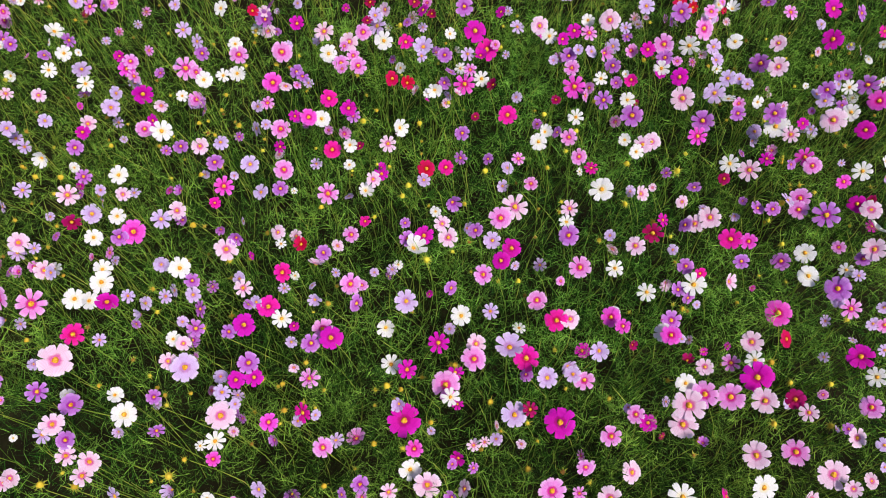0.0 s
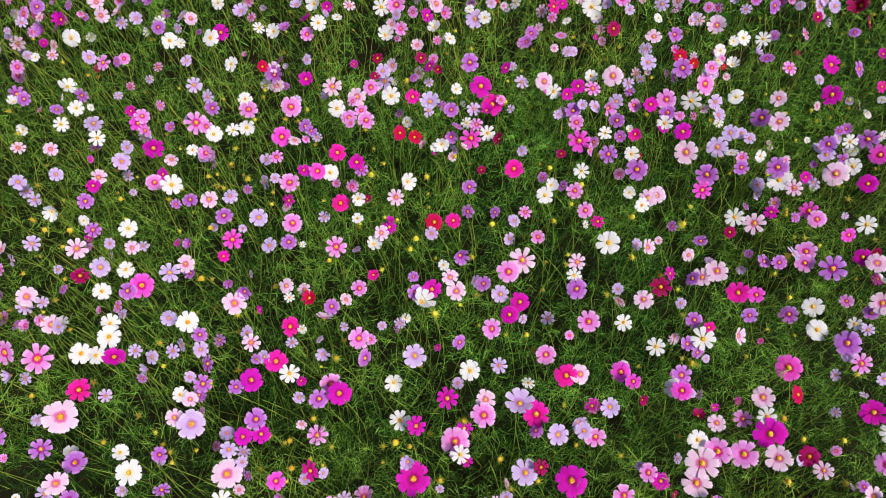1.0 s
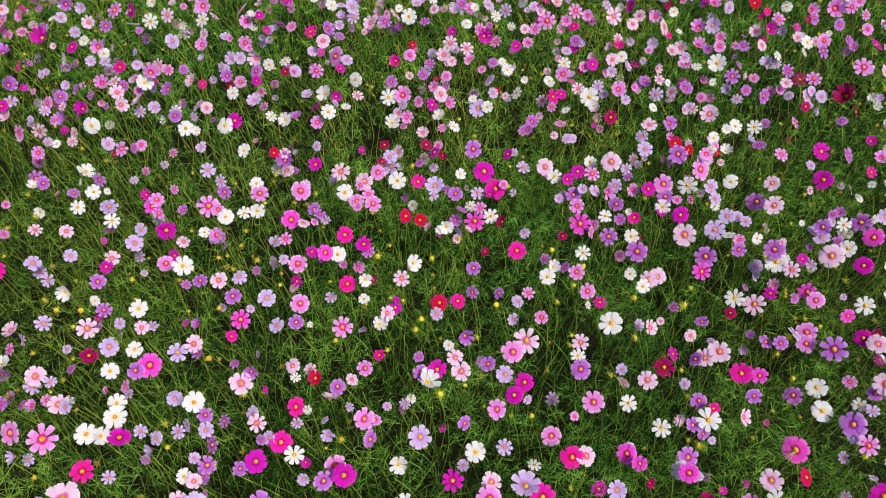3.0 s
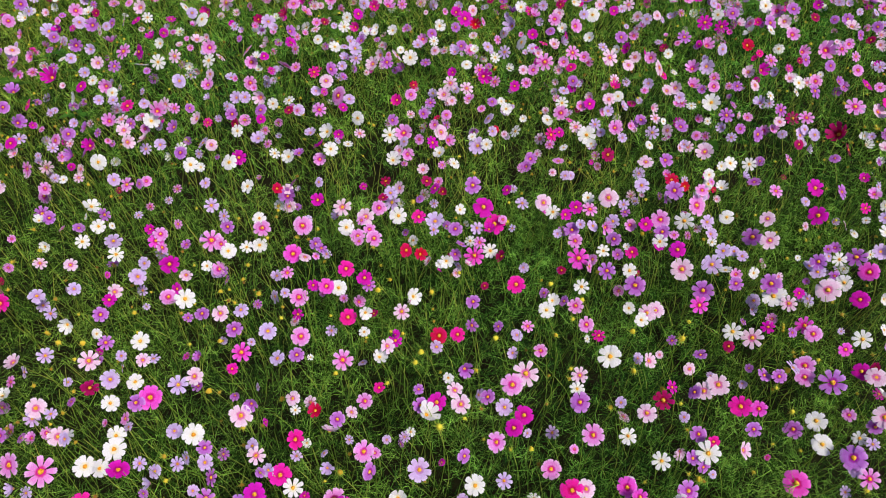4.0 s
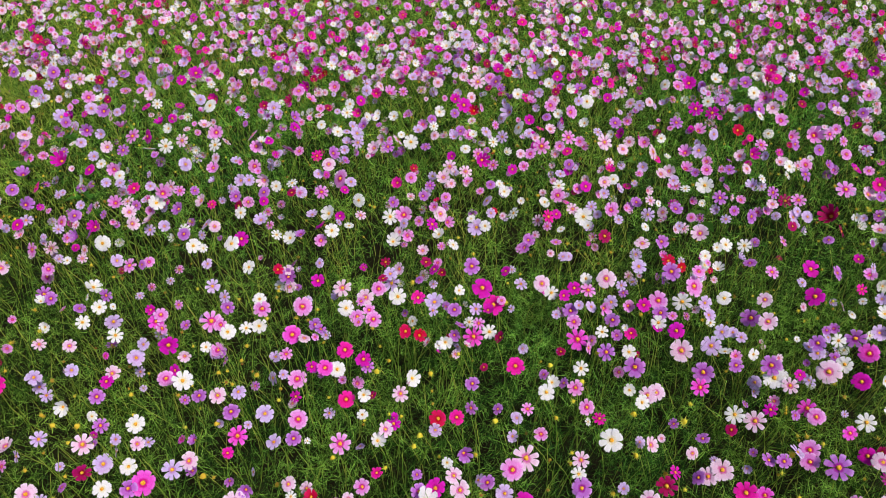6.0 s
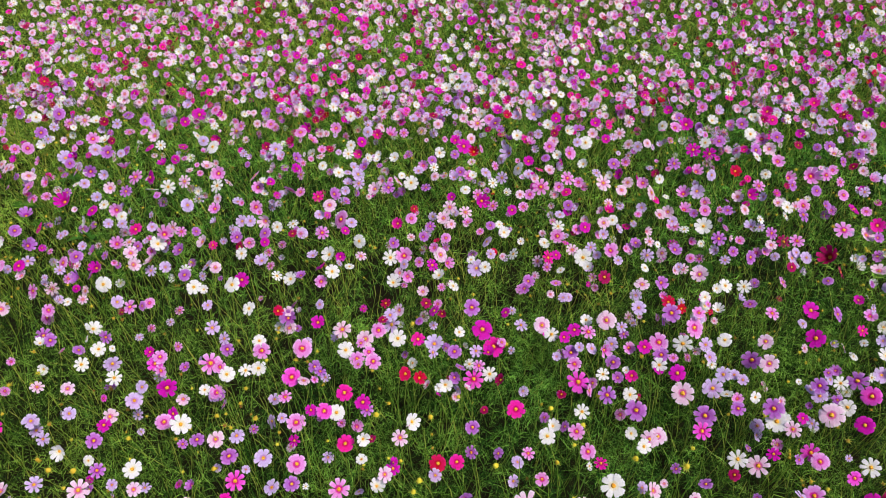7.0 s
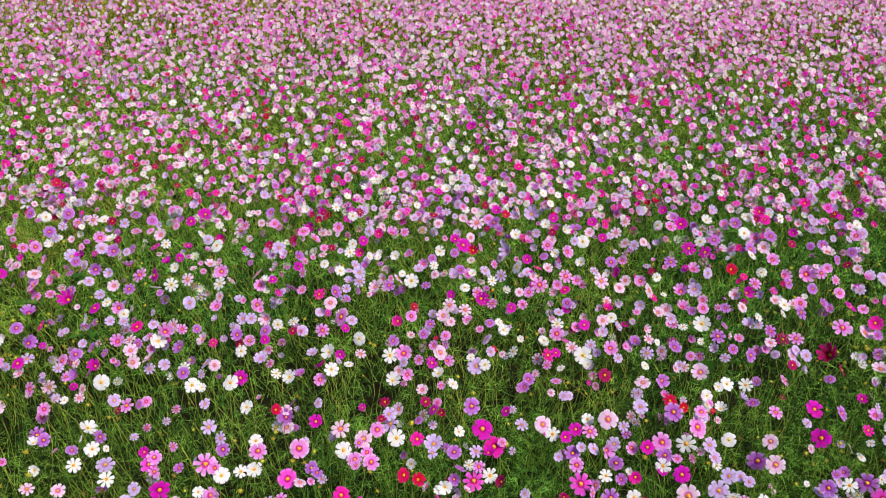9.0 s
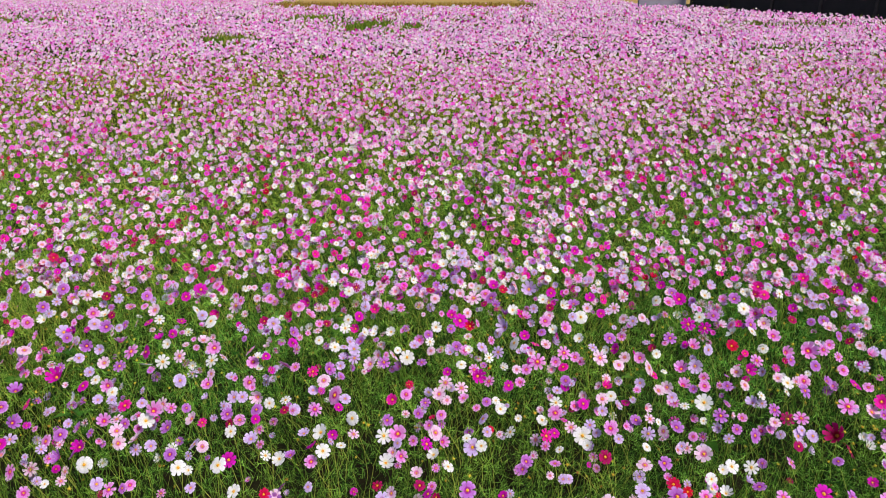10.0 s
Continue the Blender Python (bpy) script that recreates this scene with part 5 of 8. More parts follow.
flower("magenta", 1.542, 3.858, 0.64, 0.095)
flower("white", 1.623, 3.896, 0.67, 0.075)
flower("violet", 1.749, 3.995, 0.63, 0.084)
flower("magenta", 1.645, 3.844, 0.62, 0.089)
flower("lilac", 1.637, 4.044, 0.67, 0.056)
flower("white", 1.778, 4.253, 0.65, 0.080)
flower("pink", 1.469, 3.559, 0.65, 0.077)
flower("magenta", 1.443, 3.605, 0.64, 0.046)
flower("lilac", 1.552, 3.527, 0.65, 0.071)
flower("violet", 1.356, 3.624, 0.67, 0.085)
flower("red", 1.718, 3.606, 0.63, 0.078)
flower("pale_pink", 1.737, 3.840, 0.64, 0.061)
flower("pink", 1.817, 3.866, 0.63, 0.068)
flower("white", 1.766, 3.721, 0.65, 0.080)
flower("violet", 1.937, 3.873, 0.63, 0.096)
flower("hot_pink", 1.868, 3.879, 0.63, 0.055)
flower("white", 1.912, 3.786, 0.63, 0.074)
flower("pale_pink", 2.030, 3.894, 0.63, 0.082)
flower("violet", 1.958, 4.202, 0.65, 0.086)
flower("violet", 1.942, 4.317, 0.62, 0.052)
flower("white", 1.984, 4.098, 0.63, 0.092)
flower("pink", 2.052, 4.068, 0.61, 0.085)
flower("pale_pink", 2.089, 4.257, 0.64, 0.080)
flower("crimson", 2.159, 4.338, 0.62, 0.059)
flower("hot_pink", 2.199, 4.397, 0.65, 0.082)
flower("hot_pink", 2.218, 4.331, 0.62, 0.081)
flower("pink", 1.967, 3.633, 0.68, 0.085)
flower("violet", 2.107, 3.990, 0.66, 0.090)
flower("white", 2.318, 4.326, 0.63, 0.074)
flower("crimson", 2.177, 3.844, 0.68, 0.061)
flower("magenta", 2.270, 4.026, 0.67, 0.063)
flower("pale_pink", 2.410, 4.259, 0.62, 0.058)
flower("lilac", 2.493, 4.276, 0.66, 0.051)
flower("lilac", 2.458, 4.045, 0.67, 0.049)
flower("violet", 2.446, 3.965, 0.61, 0.077)
flower("pale_pink", 2.594, 4.211, 0.62, 0.058)
flower("violet", 2.671, 4.201, 0.62, 0.087)
flower("pale_pink", 2.702, 4.153, 0.65, 0.064)
flower("white", 2.773, 4.190, 0.65, 0.072)
flower("pink", 2.717, 4.081, 0.62, 0.085)
flower("lilac", 2.547, 4.039, 0.62, 0.049)
flower("lilac", 2.641, 4.028, 0.62, 0.056)
flower("pale_pink", 2.392, 3.806, 0.64, 0.088)
flower("violet", 2.414, 3.727, 0.63, 0.067)
flower("violet", 2.549, 3.811, 0.64, 0.068)
flower("crimson", 2.392, 3.575, 0.68, 0.058)
flower("pale_pink", 2.457, 3.578, 0.65, 0.058)
flower("pink", 2.463, 3.487, 0.64, 0.064)
flower("white", 2.334, 3.377, 0.64, 0.050)
flower("lilac", 2.351, 3.338, 0.65, 0.062)
flower("magenta", 2.840, 4.320, 0.68, 0.073)
flower("pink", 2.130, 3.531, 0.64, 0.109)
flower("pink", 2.198, 3.494, 0.67, 0.076)
flower("pink", 2.269, 3.567, 0.66, 0.064)
flower("pink", 2.252, 3.430, 0.66, 0.063)
flower("pink", 2.217, 3.305, 0.65, 0.068)
flower("violet", 2.087, 3.351, 0.65, 0.068)
flower("pink", 1.991, 3.513, 0.64, 0.077)
flower("violet", 2.004, 3.465, 0.62, 0.077)
flower("white", 1.991, 3.766, 0.52, 0.068)
flower("pink", 1.807, 3.454, 0.62, 0.083)
flower("magenta", 1.684, 3.285, 0.66, 0.073)
flower("pale_pink", 1.637, 3.316, 0.63, 0.068)
flower("pale_pink", 1.608, 3.137, 0.66, 0.065)
flower("violet", 1.521, 3.144, 0.65, 0.060)
flower("lilac", 1.778, 3.301, 0.64, 0.055)
flower("pale_pink", 1.811, 3.205, 0.66, 0.060)
flower("white", 1.824, 3.127, 0.68, 0.077)
flower("white", 1.808, 3.089, 0.65, 0.053)
flower("pink", 1.946, 3.194, 0.65, 0.078)
flower("violet", 1.906, 3.099, 0.65, 0.089)
flower("violet", 2.108, 3.256, 0.61, 0.061)
flower("magenta", 2.222, 3.186, 0.63, 0.078)
flower("pink", 2.238, 3.102, 0.67, 0.059)
flower("pink", 2.087, 2.999, 0.62, 0.105)
flower("pale_pink", 2.169, 2.937, 0.63, 0.086)
flower("hot_pink", 2.219, 2.956, 0.68, 0.080)
flower("white", 1.639, 3.008, 0.68, 0.052)
flower("lilac", 1.599, 2.999, 0.64, 0.064)
flower("violet", 1.698, 2.970, 0.62, 0.075)
flower("crimson", 1.691, 2.823, 0.67, 0.072)
flower("pink", 1.750, 2.813, 0.68, 0.078)
flower("lilac", 1.645, 2.999, 0.64, 0.052)
flower("pale_pink", 1.617, 2.793, 0.67, 0.061)
flower("pink", 1.592, 2.789, 0.63, 0.050)
flower("violet", 1.477, 2.692, 0.67, 0.076)
flower("violet", 1.453, 2.823, 0.61, 0.056)
flower("violet", 1.368, 2.834, 0.68, 0.078)
flower("pale_pink", 1.452, 2.895, 0.64, 0.040)
flower("pink", 1.486, 2.858, 0.65, 0.051)
flower("white", 1.369, 3.018, 0.52, 0.042)
flower("lilac", 1.369, 2.708, 0.64, 0.055)
flower("pink", 1.205, 2.724, 0.64, 0.049)
flower("violet", 1.150, 2.807, 0.63, 0.073)
flower("pale_pink", 1.071, 2.751, 0.65, 0.061)
flower("pale_pink", 1.021, 2.821, 0.67, 0.061)
flower("white", 1.055, 2.796, 0.67, 0.039)
flower("violet", 0.973, 2.881, 0.62, 0.063)
flower("lilac", 0.988, 2.718, 0.66, 0.071)
flower("white", 0.949, 2.605, 0.67, 0.048)
flower("pink", 0.831, 2.813, 0.62, 0.079)
flower("lilac", 0.846, 2.704, 0.64, 0.049)
flower("pale_pink", 0.836, 3.035, 0.64, 0.070)
flower("white", 0.884, 3.048, 0.65, 0.059)
flower("lilac", 0.822, 2.960, 0.62, 0.058)
flower("lilac", 0.954, 3.166, 0.51, 0.062)
flower("crimson", 0.754, 2.572, 0.64, 0.069)
flower("white", 0.680, 2.614, 0.67, 0.048)
flower("pale_pink", 1.088, 2.597, 0.66, 0.048)
flower("lilac", 1.111, 2.613, 0.67, 0.043)
flower("pale_pink", 1.211, 2.594, 0.64, 0.085)
flower("white", 1.298, 2.495, 0.65, 0.068)
flower("white", 1.404, 2.527, 0.62, 0.069)
flower("violet", 1.534, 2.681, 0.52, 0.050)
flower("violet", 0.991, 2.479, 0.68, 0.067)
flower("pale_pink", 0.911, 2.489, 0.66, 0.073)
flower("pink", 1.565, 2.509, 0.66, 0.062)
flower("lilac", 1.692, 2.713, 0.65, 0.076)
flower("lilac", 1.716, 2.732, 0.67, 0.055)
flower("lilac", 1.756, 2.703, 0.66, 0.065)
flower("crimson", 1.857, 2.677, 0.68, 0.102)
flower("crimson", 1.905, 2.639, 0.62, 0.070)
flower("violet", 1.782, 2.520, 0.66, 0.052)
flower("lilac", 2.055, 2.733, 0.63, 0.039)
flower("pale_pink", 2.094, 2.644, 0.62, 0.081)
flower("pink", -5.004, 8.334, 0.63, 0.094)
flower("magenta", -5.052, 8.087, 0.66, 0.057)
flower("white", -4.831, 8.354, 0.62, 0.059)
flower("magenta", -4.631, 7.826, 0.61, 0.050)
flower("pink", -4.479, 7.667, 0.66, 0.066)
flower("pink", -4.878, 7.889, 0.64, 0.051)
flower("hot_pink", -4.603, 7.239, 0.64, 0.063)
flower("pink", -4.533, 7.317, 0.62, 0.058)
flower("pale_pink", -4.296, 6.963, 0.61, 0.061)
flower("pink", -4.137, 7.040, 0.64, 0.061)
flower("hot_pink", -4.072, 6.542, 0.66, 0.058)
flower("white", -4.090, 6.653, 0.63, 0.058)
flower("pale_pink", -3.827, 6.536, 0.65, 0.077)
flower("pink", -4.024, 6.846, 0.63, 0.070)
flower("pink", -3.787, 6.748, 0.62, 0.079)
flower("magenta", -3.953, 7.279, 0.65, 0.073)
flower("crimson", -3.765, 7.138, 0.63, 0.057)
flower("pink", -3.526, 6.678, 0.65, 0.068)
flower("white", -3.565, 6.608, 0.63, 0.048)
flower("hot_pink", -3.465, 6.629, 0.63, 0.044)
flower("white", -3.853, 7.494, 0.47, 0.060)
flower("pale_pink", -3.389, 6.646, 0.63, 0.054)
flower("pink", -3.524, 7.171, 0.66, 0.067)
flower("magenta", -3.608, 7.326, 0.65, 0.058)
flower("pink", -3.726, 7.325, 0.66, 0.053)
flower("pale_pink", -3.877, 7.437, 0.66, 0.053)
flower("pale_pink", -3.931, 7.445, 0.68, 0.053)
flower("lilac", -3.482, 7.441, 0.64, 0.075)
flower("lilac", -3.542, 7.439, 0.64, 0.053)
flower("violet", -3.949, 8.083, 0.66, 0.063)
flower("pale_pink", -4.000, 8.141, 0.61, 0.052)
flower("lilac", -3.762, 7.776, 0.64, 0.050)
flower("white", -4.382, 8.579, 0.49, 0.055)
flower("pale_pink", -3.726, 8.242, 0.66, 0.082)
flower("lilac", -3.700, 8.354, 0.61, 0.071)
flower("pink", -3.607, 8.023, 0.63, 0.057)
flower("crimson", -3.296, 7.961, 0.68, 0.062)
flower("pale_pink", -3.448, 8.203, 0.62, 0.058)
flower("white", -3.327, 8.377, 0.66, 0.065)
flower("pale_pink", -3.102, 7.548, 0.66, 0.059)
flower("pale_pink", -3.203, 7.584, 0.62, 0.060)
flower("pale_pink", -3.164, 7.897, 0.62, 0.051)
flower("magenta", -3.044, 7.722, 0.66, 0.050)
flower("pink", -3.190, 8.282, 0.62, 0.053)
flower("pale_pink", -3.112, 8.453, 0.61, 0.072)
flower("white", -2.922, 8.036, 0.67, 0.063)
flower("lilac", -2.892, 8.253, 0.63, 0.064)
flower("white", -2.719, 8.380, 0.64, 0.083)
flower("pink", -2.640, 8.066, 0.62, 0.075)
flower("hot_pink", -2.676, 7.627, 0.63, 0.076)
flower("white", -2.654, 7.361, 0.68, 0.058)
flower("crimson", -2.650, 7.820, 0.64, 0.061)
flower("pink", -2.434, 7.525, 0.65, 0.059)
flower("pale_pink", -3.306, 7.532, 0.63, 0.065)
flower("pale_pink", -3.176, 7.451, 0.61, 0.075)
flower("white", -2.837, 7.061, 0.66, 0.082)
flower("pink", -2.863, 6.914, 0.68, 0.055)
flower("white", -2.679, 7.296, 0.62, 0.074)
flower("lilac", -2.727, 7.185, 0.65, 0.052)
flower("white", -3.496, 7.569, 0.51, 0.049)
flower("pale_pink", -3.113, 6.897, 0.66, 0.045)
flower("violet", -3.100, 7.058, 0.65, 0.051)
flower("violet", -2.910, 6.657, 0.66, 0.053)
flower("pale_pink", -2.738, 6.524, 0.65, 0.062)
flower("pink", -2.724, 6.614, 0.65, 0.048)
flower("pale_pink", -2.575, 6.370, 0.63, 0.052)
flower("lilac", -2.653, 6.790, 0.67, 0.059)
flower("violet", -2.421, 6.435, 0.68, 0.066)
flower("pink", -2.374, 6.654, 0.65, 0.068)
flower("pink", -2.241, 6.415, 0.63, 0.061)
flower("magenta", -2.163, 6.415, 0.62, 0.061)
flower("crimson", -2.031, 6.157, 0.66, 0.046)
flower("hot_pink", -2.295, 6.064, 0.67, 0.067)
flower("pink", -2.440, 6.210, 0.61, 0.064)
flower("pink", -2.536, 6.079, 0.64, 0.059)
flower("white", -2.784, 6.183, 0.63, 0.064)
flower("white", -2.628, 5.936, 0.64, 0.062)
flower("crimson", -2.789, 5.965, 0.63, 0.040)
flower("pink", -2.966, 6.048, 0.62, 0.063)
flower("pink", -2.978, 5.915, 0.66, 0.048)
flower("violet", -3.161, 6.085, 0.62, 0.059)
flower("pink", -3.192, 6.320, 0.62, 0.061)
flower("pink", -3.138, 6.462, 0.65, 0.062)
flower("pink", -3.013, 6.318, 0.66, 0.051)
flower("pale_pink", -2.977, 6.339, 0.67, 0.056)
flower("pale_pink", -2.814, 6.381, 0.65, 0.075)
flower("lilac", -3.304, 6.397, 0.65, 0.047)
flower("pink", -3.346, 6.289, 0.67, 0.046)
flower("violet", -3.561, 6.214, 0.68, 0.055)
flower("magenta", -3.504, 6.027, 0.67, 0.072)
flower("pale_pink", -3.385, 5.967, 0.67, 0.044)
flower("pink", -3.460, 6.264, 0.64, 0.046)
flower("lilac", -3.834, 6.093, 0.64, 0.072)
flower("pink", -3.727, 5.893, 0.63, 0.044)
flower("lilac", -3.687, 5.921, 0.63, 0.053)
flower("hot_pink", -3.748, 5.770, 0.63, 0.043)
flower("lilac", -3.610, 5.968, 0.61, 0.040)
flower("lilac", -3.406, 5.767, 0.65, 0.052)
flower("pale_pink", -3.197, 5.711, 0.65, 0.043)
flower("pink", -3.020, 5.672, 0.66, 0.060)
flower("pale_pink", -2.954, 5.759, 0.65, 0.052)
flower("white", -2.828, 5.822, 0.62, 0.070)
flower("red", -2.303, 5.869, 0.64, 0.048)
flower("crimson", -2.316, 5.744, 0.65, 0.056)
flower("pink", -2.260, 5.909, 0.62, 0.057)
flower("pale_pink", -2.094, 5.815, 0.67, 0.052)
flower("pale_pink", -2.069, 5.928, 0.62, 0.053)
flower("pink", -2.151, 5.710, 0.63, 0.047)
flower("pale_pink", -2.231, 5.911, 0.68, 0.040)
flower("pale_pink", -1.939, 5.515, 0.66, 0.054)
flower("pink", -1.875, 5.311, 0.67, 0.048)
flower("pale_pink", -1.819, 5.272, 0.64, 0.060)
flower("pale_pink", -2.248, 5.461, 0.66, 0.062)
flower("pink", -2.096, 5.469, 0.63, 0.054)
flower("white", -2.440, 5.746, 0.50, 0.044)
flower("magenta", -2.224, 5.232, 0.65, 0.056)
flower("lilac", -2.174, 5.011, 0.67, 0.054)
flower("white", -2.429, 5.291, 0.62, 0.061)
flower("crimson", -2.434, 5.087, 0.68, 0.047)
flower("pink", -2.559, 5.223, 0.62, 0.048)
flower("lilac", -2.432, 4.941, 0.67, 0.061)
flower("hot_pink", -2.700, 5.218, 0.63, 0.072)
flower("lilac", -2.672, 5.105, 0.62, 0.047)
flower("pink", -2.577, 5.110, 0.67, 0.039)
flower("pink", -2.497, 5.374, 0.64, 0.049)
flower("pink", -2.531, 5.347, 0.67, 0.057)
flower("pale_pink", -2.654, 5.477, 0.64, 0.062)
flower("violet", -2.773, 5.483, 0.62, 0.058)
flower("white", -3.142, 5.848, 0.49, 0.053)
flower("pale_pink", -2.984, 5.388, 0.65, 0.061)
flower("pink", -3.047, 5.289, 0.68, 0.060)
flower("pink", -3.061, 5.200, 0.64, 0.048)
flower("pink", -3.196, 5.312, 0.64, 0.057)
flower("pale_pink", -3.265, 5.635, 0.61, 0.051)
flower("pale_pink", -3.313, 5.574, 0.64, 0.046)
flower("hot_pink", -3.413, 5.446, 0.64, 0.050)
flower("white", -3.372, 5.486, 0.64, 0.046)
flower("pale_pink", -3.538, 5.496, 0.65, 0.066)
flower("lilac", -3.469, 5.527, 0.67, 0.050)
flower("hot_pink", -3.643, 5.370, 0.63, 0.074)
flower("white", -3.720, 5.583, 0.49, 0.051)
flower("crimson", -3.602, 5.432, 0.51, 0.050)
flower("lilac", -2.799, 4.988, 0.67, 0.054)
flower("pale_pink", -2.900, 5.005, 0.65, 0.046)
flower("crimson", -2.826, 4.969, 0.62, 0.042)
flower("lilac", -2.719, 4.713, 0.68, 0.040)
flower("lilac", -2.854, 4.810, 0.63, 0.060)
flower("magenta", -2.800, 4.616, 0.66, 0.051)
flower("crimson", -2.569, 4.767, 0.67, 0.044)
flower("white", -2.695, 5.039, 0.61, 0.043)
flower("pale_pink", -2.527, 4.587, 0.66, 0.065)
flower("pink", -2.379, 4.670, 0.67, 0.058)
flower("white", -2.287, 4.566, 0.66, 0.050)
flower("violet", -2.218, 4.629, 0.65, 0.043)
flower("crimson", -2.069, 4.932, 0.62, 0.042)
flower("white", -2.159, 5.235, 0.54, 0.036)
flower("hot_pink", -1.936, 4.822, 0.61, 0.068)
flower("pink", -1.798, 4.593, 0.68, 0.057)
flower("hot_pink", -1.679, 4.657, 0.67, 0.058)
flower("white", -1.881, 5.089, 0.67, 0.047)
flower("white", -2.137, 5.523, 0.47, 0.038)
flower("violet", -2.963, 4.722, 0.67, 0.051)
flower("pink", -3.153, 4.769, 0.67, 0.059)
flower("magenta", -3.149, 4.596, 0.66, 0.043)
flower("lilac", -3.033, 4.613, 0.63, 0.036)
flower("lilac", -1.879, 4.951, 0.63, 0.038)
flower("pink", -2.137, 8.472, 0.62, 0.072)
flower("red", -2.059, 7.974, 0.67, 0.057)
flower("pink", -1.842, 8.046, 0.67, 0.063)
flower("magenta", -2.015, 8.068, 0.62, 0.057)
flower("pale_pink", -2.327, 8.012, 0.62, 0.074)
flower("pale_pink", -1.806, 7.812, 0.63, 0.061)
flower("hot_pink", -2.330, 7.582, 0.62, 0.087)
flower("magenta", -2.032, 7.565, 0.64, 0.070)
flower("hot_pink", -1.633, 7.857, 0.66, 0.050)
flower("white", -1.556, 7.852, 0.67, 0.067)
flower("magenta", -1.747, 7.419, 0.62, 0.064)
flower("pale_pink", -1.796, 7.291, 0.64, 0.063)
flower("white", -2.124, 7.247, 0.61, 0.052)
flower("red", -1.905, 7.109, 0.64, 0.046)
flower("white", -2.013, 6.968, 0.62, 0.071)
flower("white", -2.015, 6.746, 0.62, 0.069)
flower("pink", -2.114, 6.748, 0.63, 0.059)
flower("pink", -1.933, 6.803, 0.62, 0.050)
flower("pink", -1.764, 7.071, 0.62, 0.077)
flower("white", -1.751, 6.927, 0.62, 0.060)
flower("white", -1.553, 6.844, 0.65, 0.065)
flower("lilac", -1.423, 6.952, 0.62, 0.066)
flower("pink", -1.314, 7.174, 0.62, 0.073)
flower("pink", -1.173, 7.126, 0.67, 0.067)
flower("crimson", -1.237, 7.387, 0.64, 0.053)
flower("pale_pink", -1.425, 7.887, 0.63, 0.056)
flower("pale_pink", -1.369, 7.759, 0.68, 0.066)
flower("pink", -1.390, 7.498, 0.68, 0.064)
flower("hot_pink", -1.159, 7.917, 0.64, 0.079)
flower("pink", -1.104, 8.036, 0.63, 0.068)
flower("pale_pink", -0.993, 7.650, 0.66, 0.055)
flower("magenta", -0.855, 7.960, 0.67, 0.051)
flower("pink", -0.716, 8.060, 0.64, 0.080)
flower("pink", -0.702, 8.153, 0.67, 0.063)
flower("pink", -0.703, 7.525, 0.67, 0.065)
flower("hot_pink", -0.868, 7.547, 0.61, 0.070)
flower("white", -0.958, 7.087, 0.68, 0.056)
flower("pale_pink", -1.148, 7.619, 0.62, 0.066)
flower("pale_pink", -0.504, 7.762, 0.63, 0.072)
flower("pale_pink", -0.398, 7.660, 0.67, 0.071)
flower("pink", -0.348, 7.651, 0.68, 0.060)
flower("hot_pink", -0.234, 7.542, 0.62, 0.065)
flower("white", -0.157, 7.382, 0.64, 0.048)
flower("pink", -0.387, 7.162, 0.66, 0.067)
flower("red", -0.526, 6.972, 0.68, 0.040)
flower("white", -0.069, 7.048, 0.67, 0.046)
flower("pink", -0.742, 7.056, 0.64, 0.071)
flower("pale_pink", -0.680, 6.827, 0.68, 0.059)
flower("pale_pink", -0.834, 6.827, 0.64, 0.070)
flower("pink", -0.653, 6.819, 0.64, 0.069)
flower("lilac", -0.525, 6.619, 0.68, 0.053)
flower("pale_pink", -0.239, 6.913, 0.63, 0.070)
flower("pink", -0.392, 6.782, 0.61, 0.054)
flower("pink", -0.327, 6.833, 0.63, 0.070)
flower("crimson", -0.282, 6.561, 0.66, 0.072)
flower("lilac", -0.132, 6.690, 0.65, 0.054)
flower("pink", -0.073, 6.859, 0.61, 0.055)
flower("pink", -0.091, 6.554, 0.63, 0.058)
flower("pink", -0.235, 6.304, 0.67, 0.056)
flower("crimson", -0.371, 6.385, 0.67, 0.052)
flower("hot_pink", -0.581, 6.538, 0.64, 0.057)
flower("pale_pink", -0.752, 6.557, 0.63, 0.067)
flower("white", -0.841, 6.533, 0.65, 0.062)
flower("pale_pink", -0.844, 6.487, 0.61, 0.057)
flower("hot_pink", -0.965, 6.481, 0.64, 0.081)
flower("magenta", -1.042, 6.622, 0.66, 0.073)
flower("lilac", -1.191, 6.588, 0.66, 0.072)
flower("pink", -1.145, 6.629, 0.63, 0.058)
flower("pink", -1.216, 6.372, 0.61, 0.085)
flower("pink", -1.434, 6.383, 0.64, 0.080)
flower("pink", -1.498, 6.337, 0.65, 0.047)
flower("magenta", -1.345, 6.460, 0.65, 0.047)
flower("violet", -1.100, 6.355, 0.62, 0.066)
flower("magenta", -1.133, 6.293, 0.63, 0.046)
flower("pink", -0.884, 6.120, 0.64, 0.063)
flower("hot_pink", -0.951, 6.074, 0.62, 0.063)
flower("hot_pink", -0.705, 6.237, 0.64, 0.051)
flower("pink", -0.583, 6.271, 0.61, 0.056)
flower("pale_pink", -0.479, 6.316, 0.65, 0.060)
flower("white", -0.626, 6.358, 0.64, 0.047)
flower("hot_pink", -0.286, 6.019, 0.67, 0.058)
flower("pale_pink", -0.140, 6.058, 0.67, 0.049)
flower("lilac", -0.080, 6.081, 0.61, 0.050)
flower("pink", -0.087, 5.854, 0.63, 0.052)
flower("crimson", -0.226, 5.860, 0.62, 0.053)
flower("violet", -0.154, 5.759, 0.63, 0.047)
flower("pink", -0.012, 5.706, 0.63, 0.064)
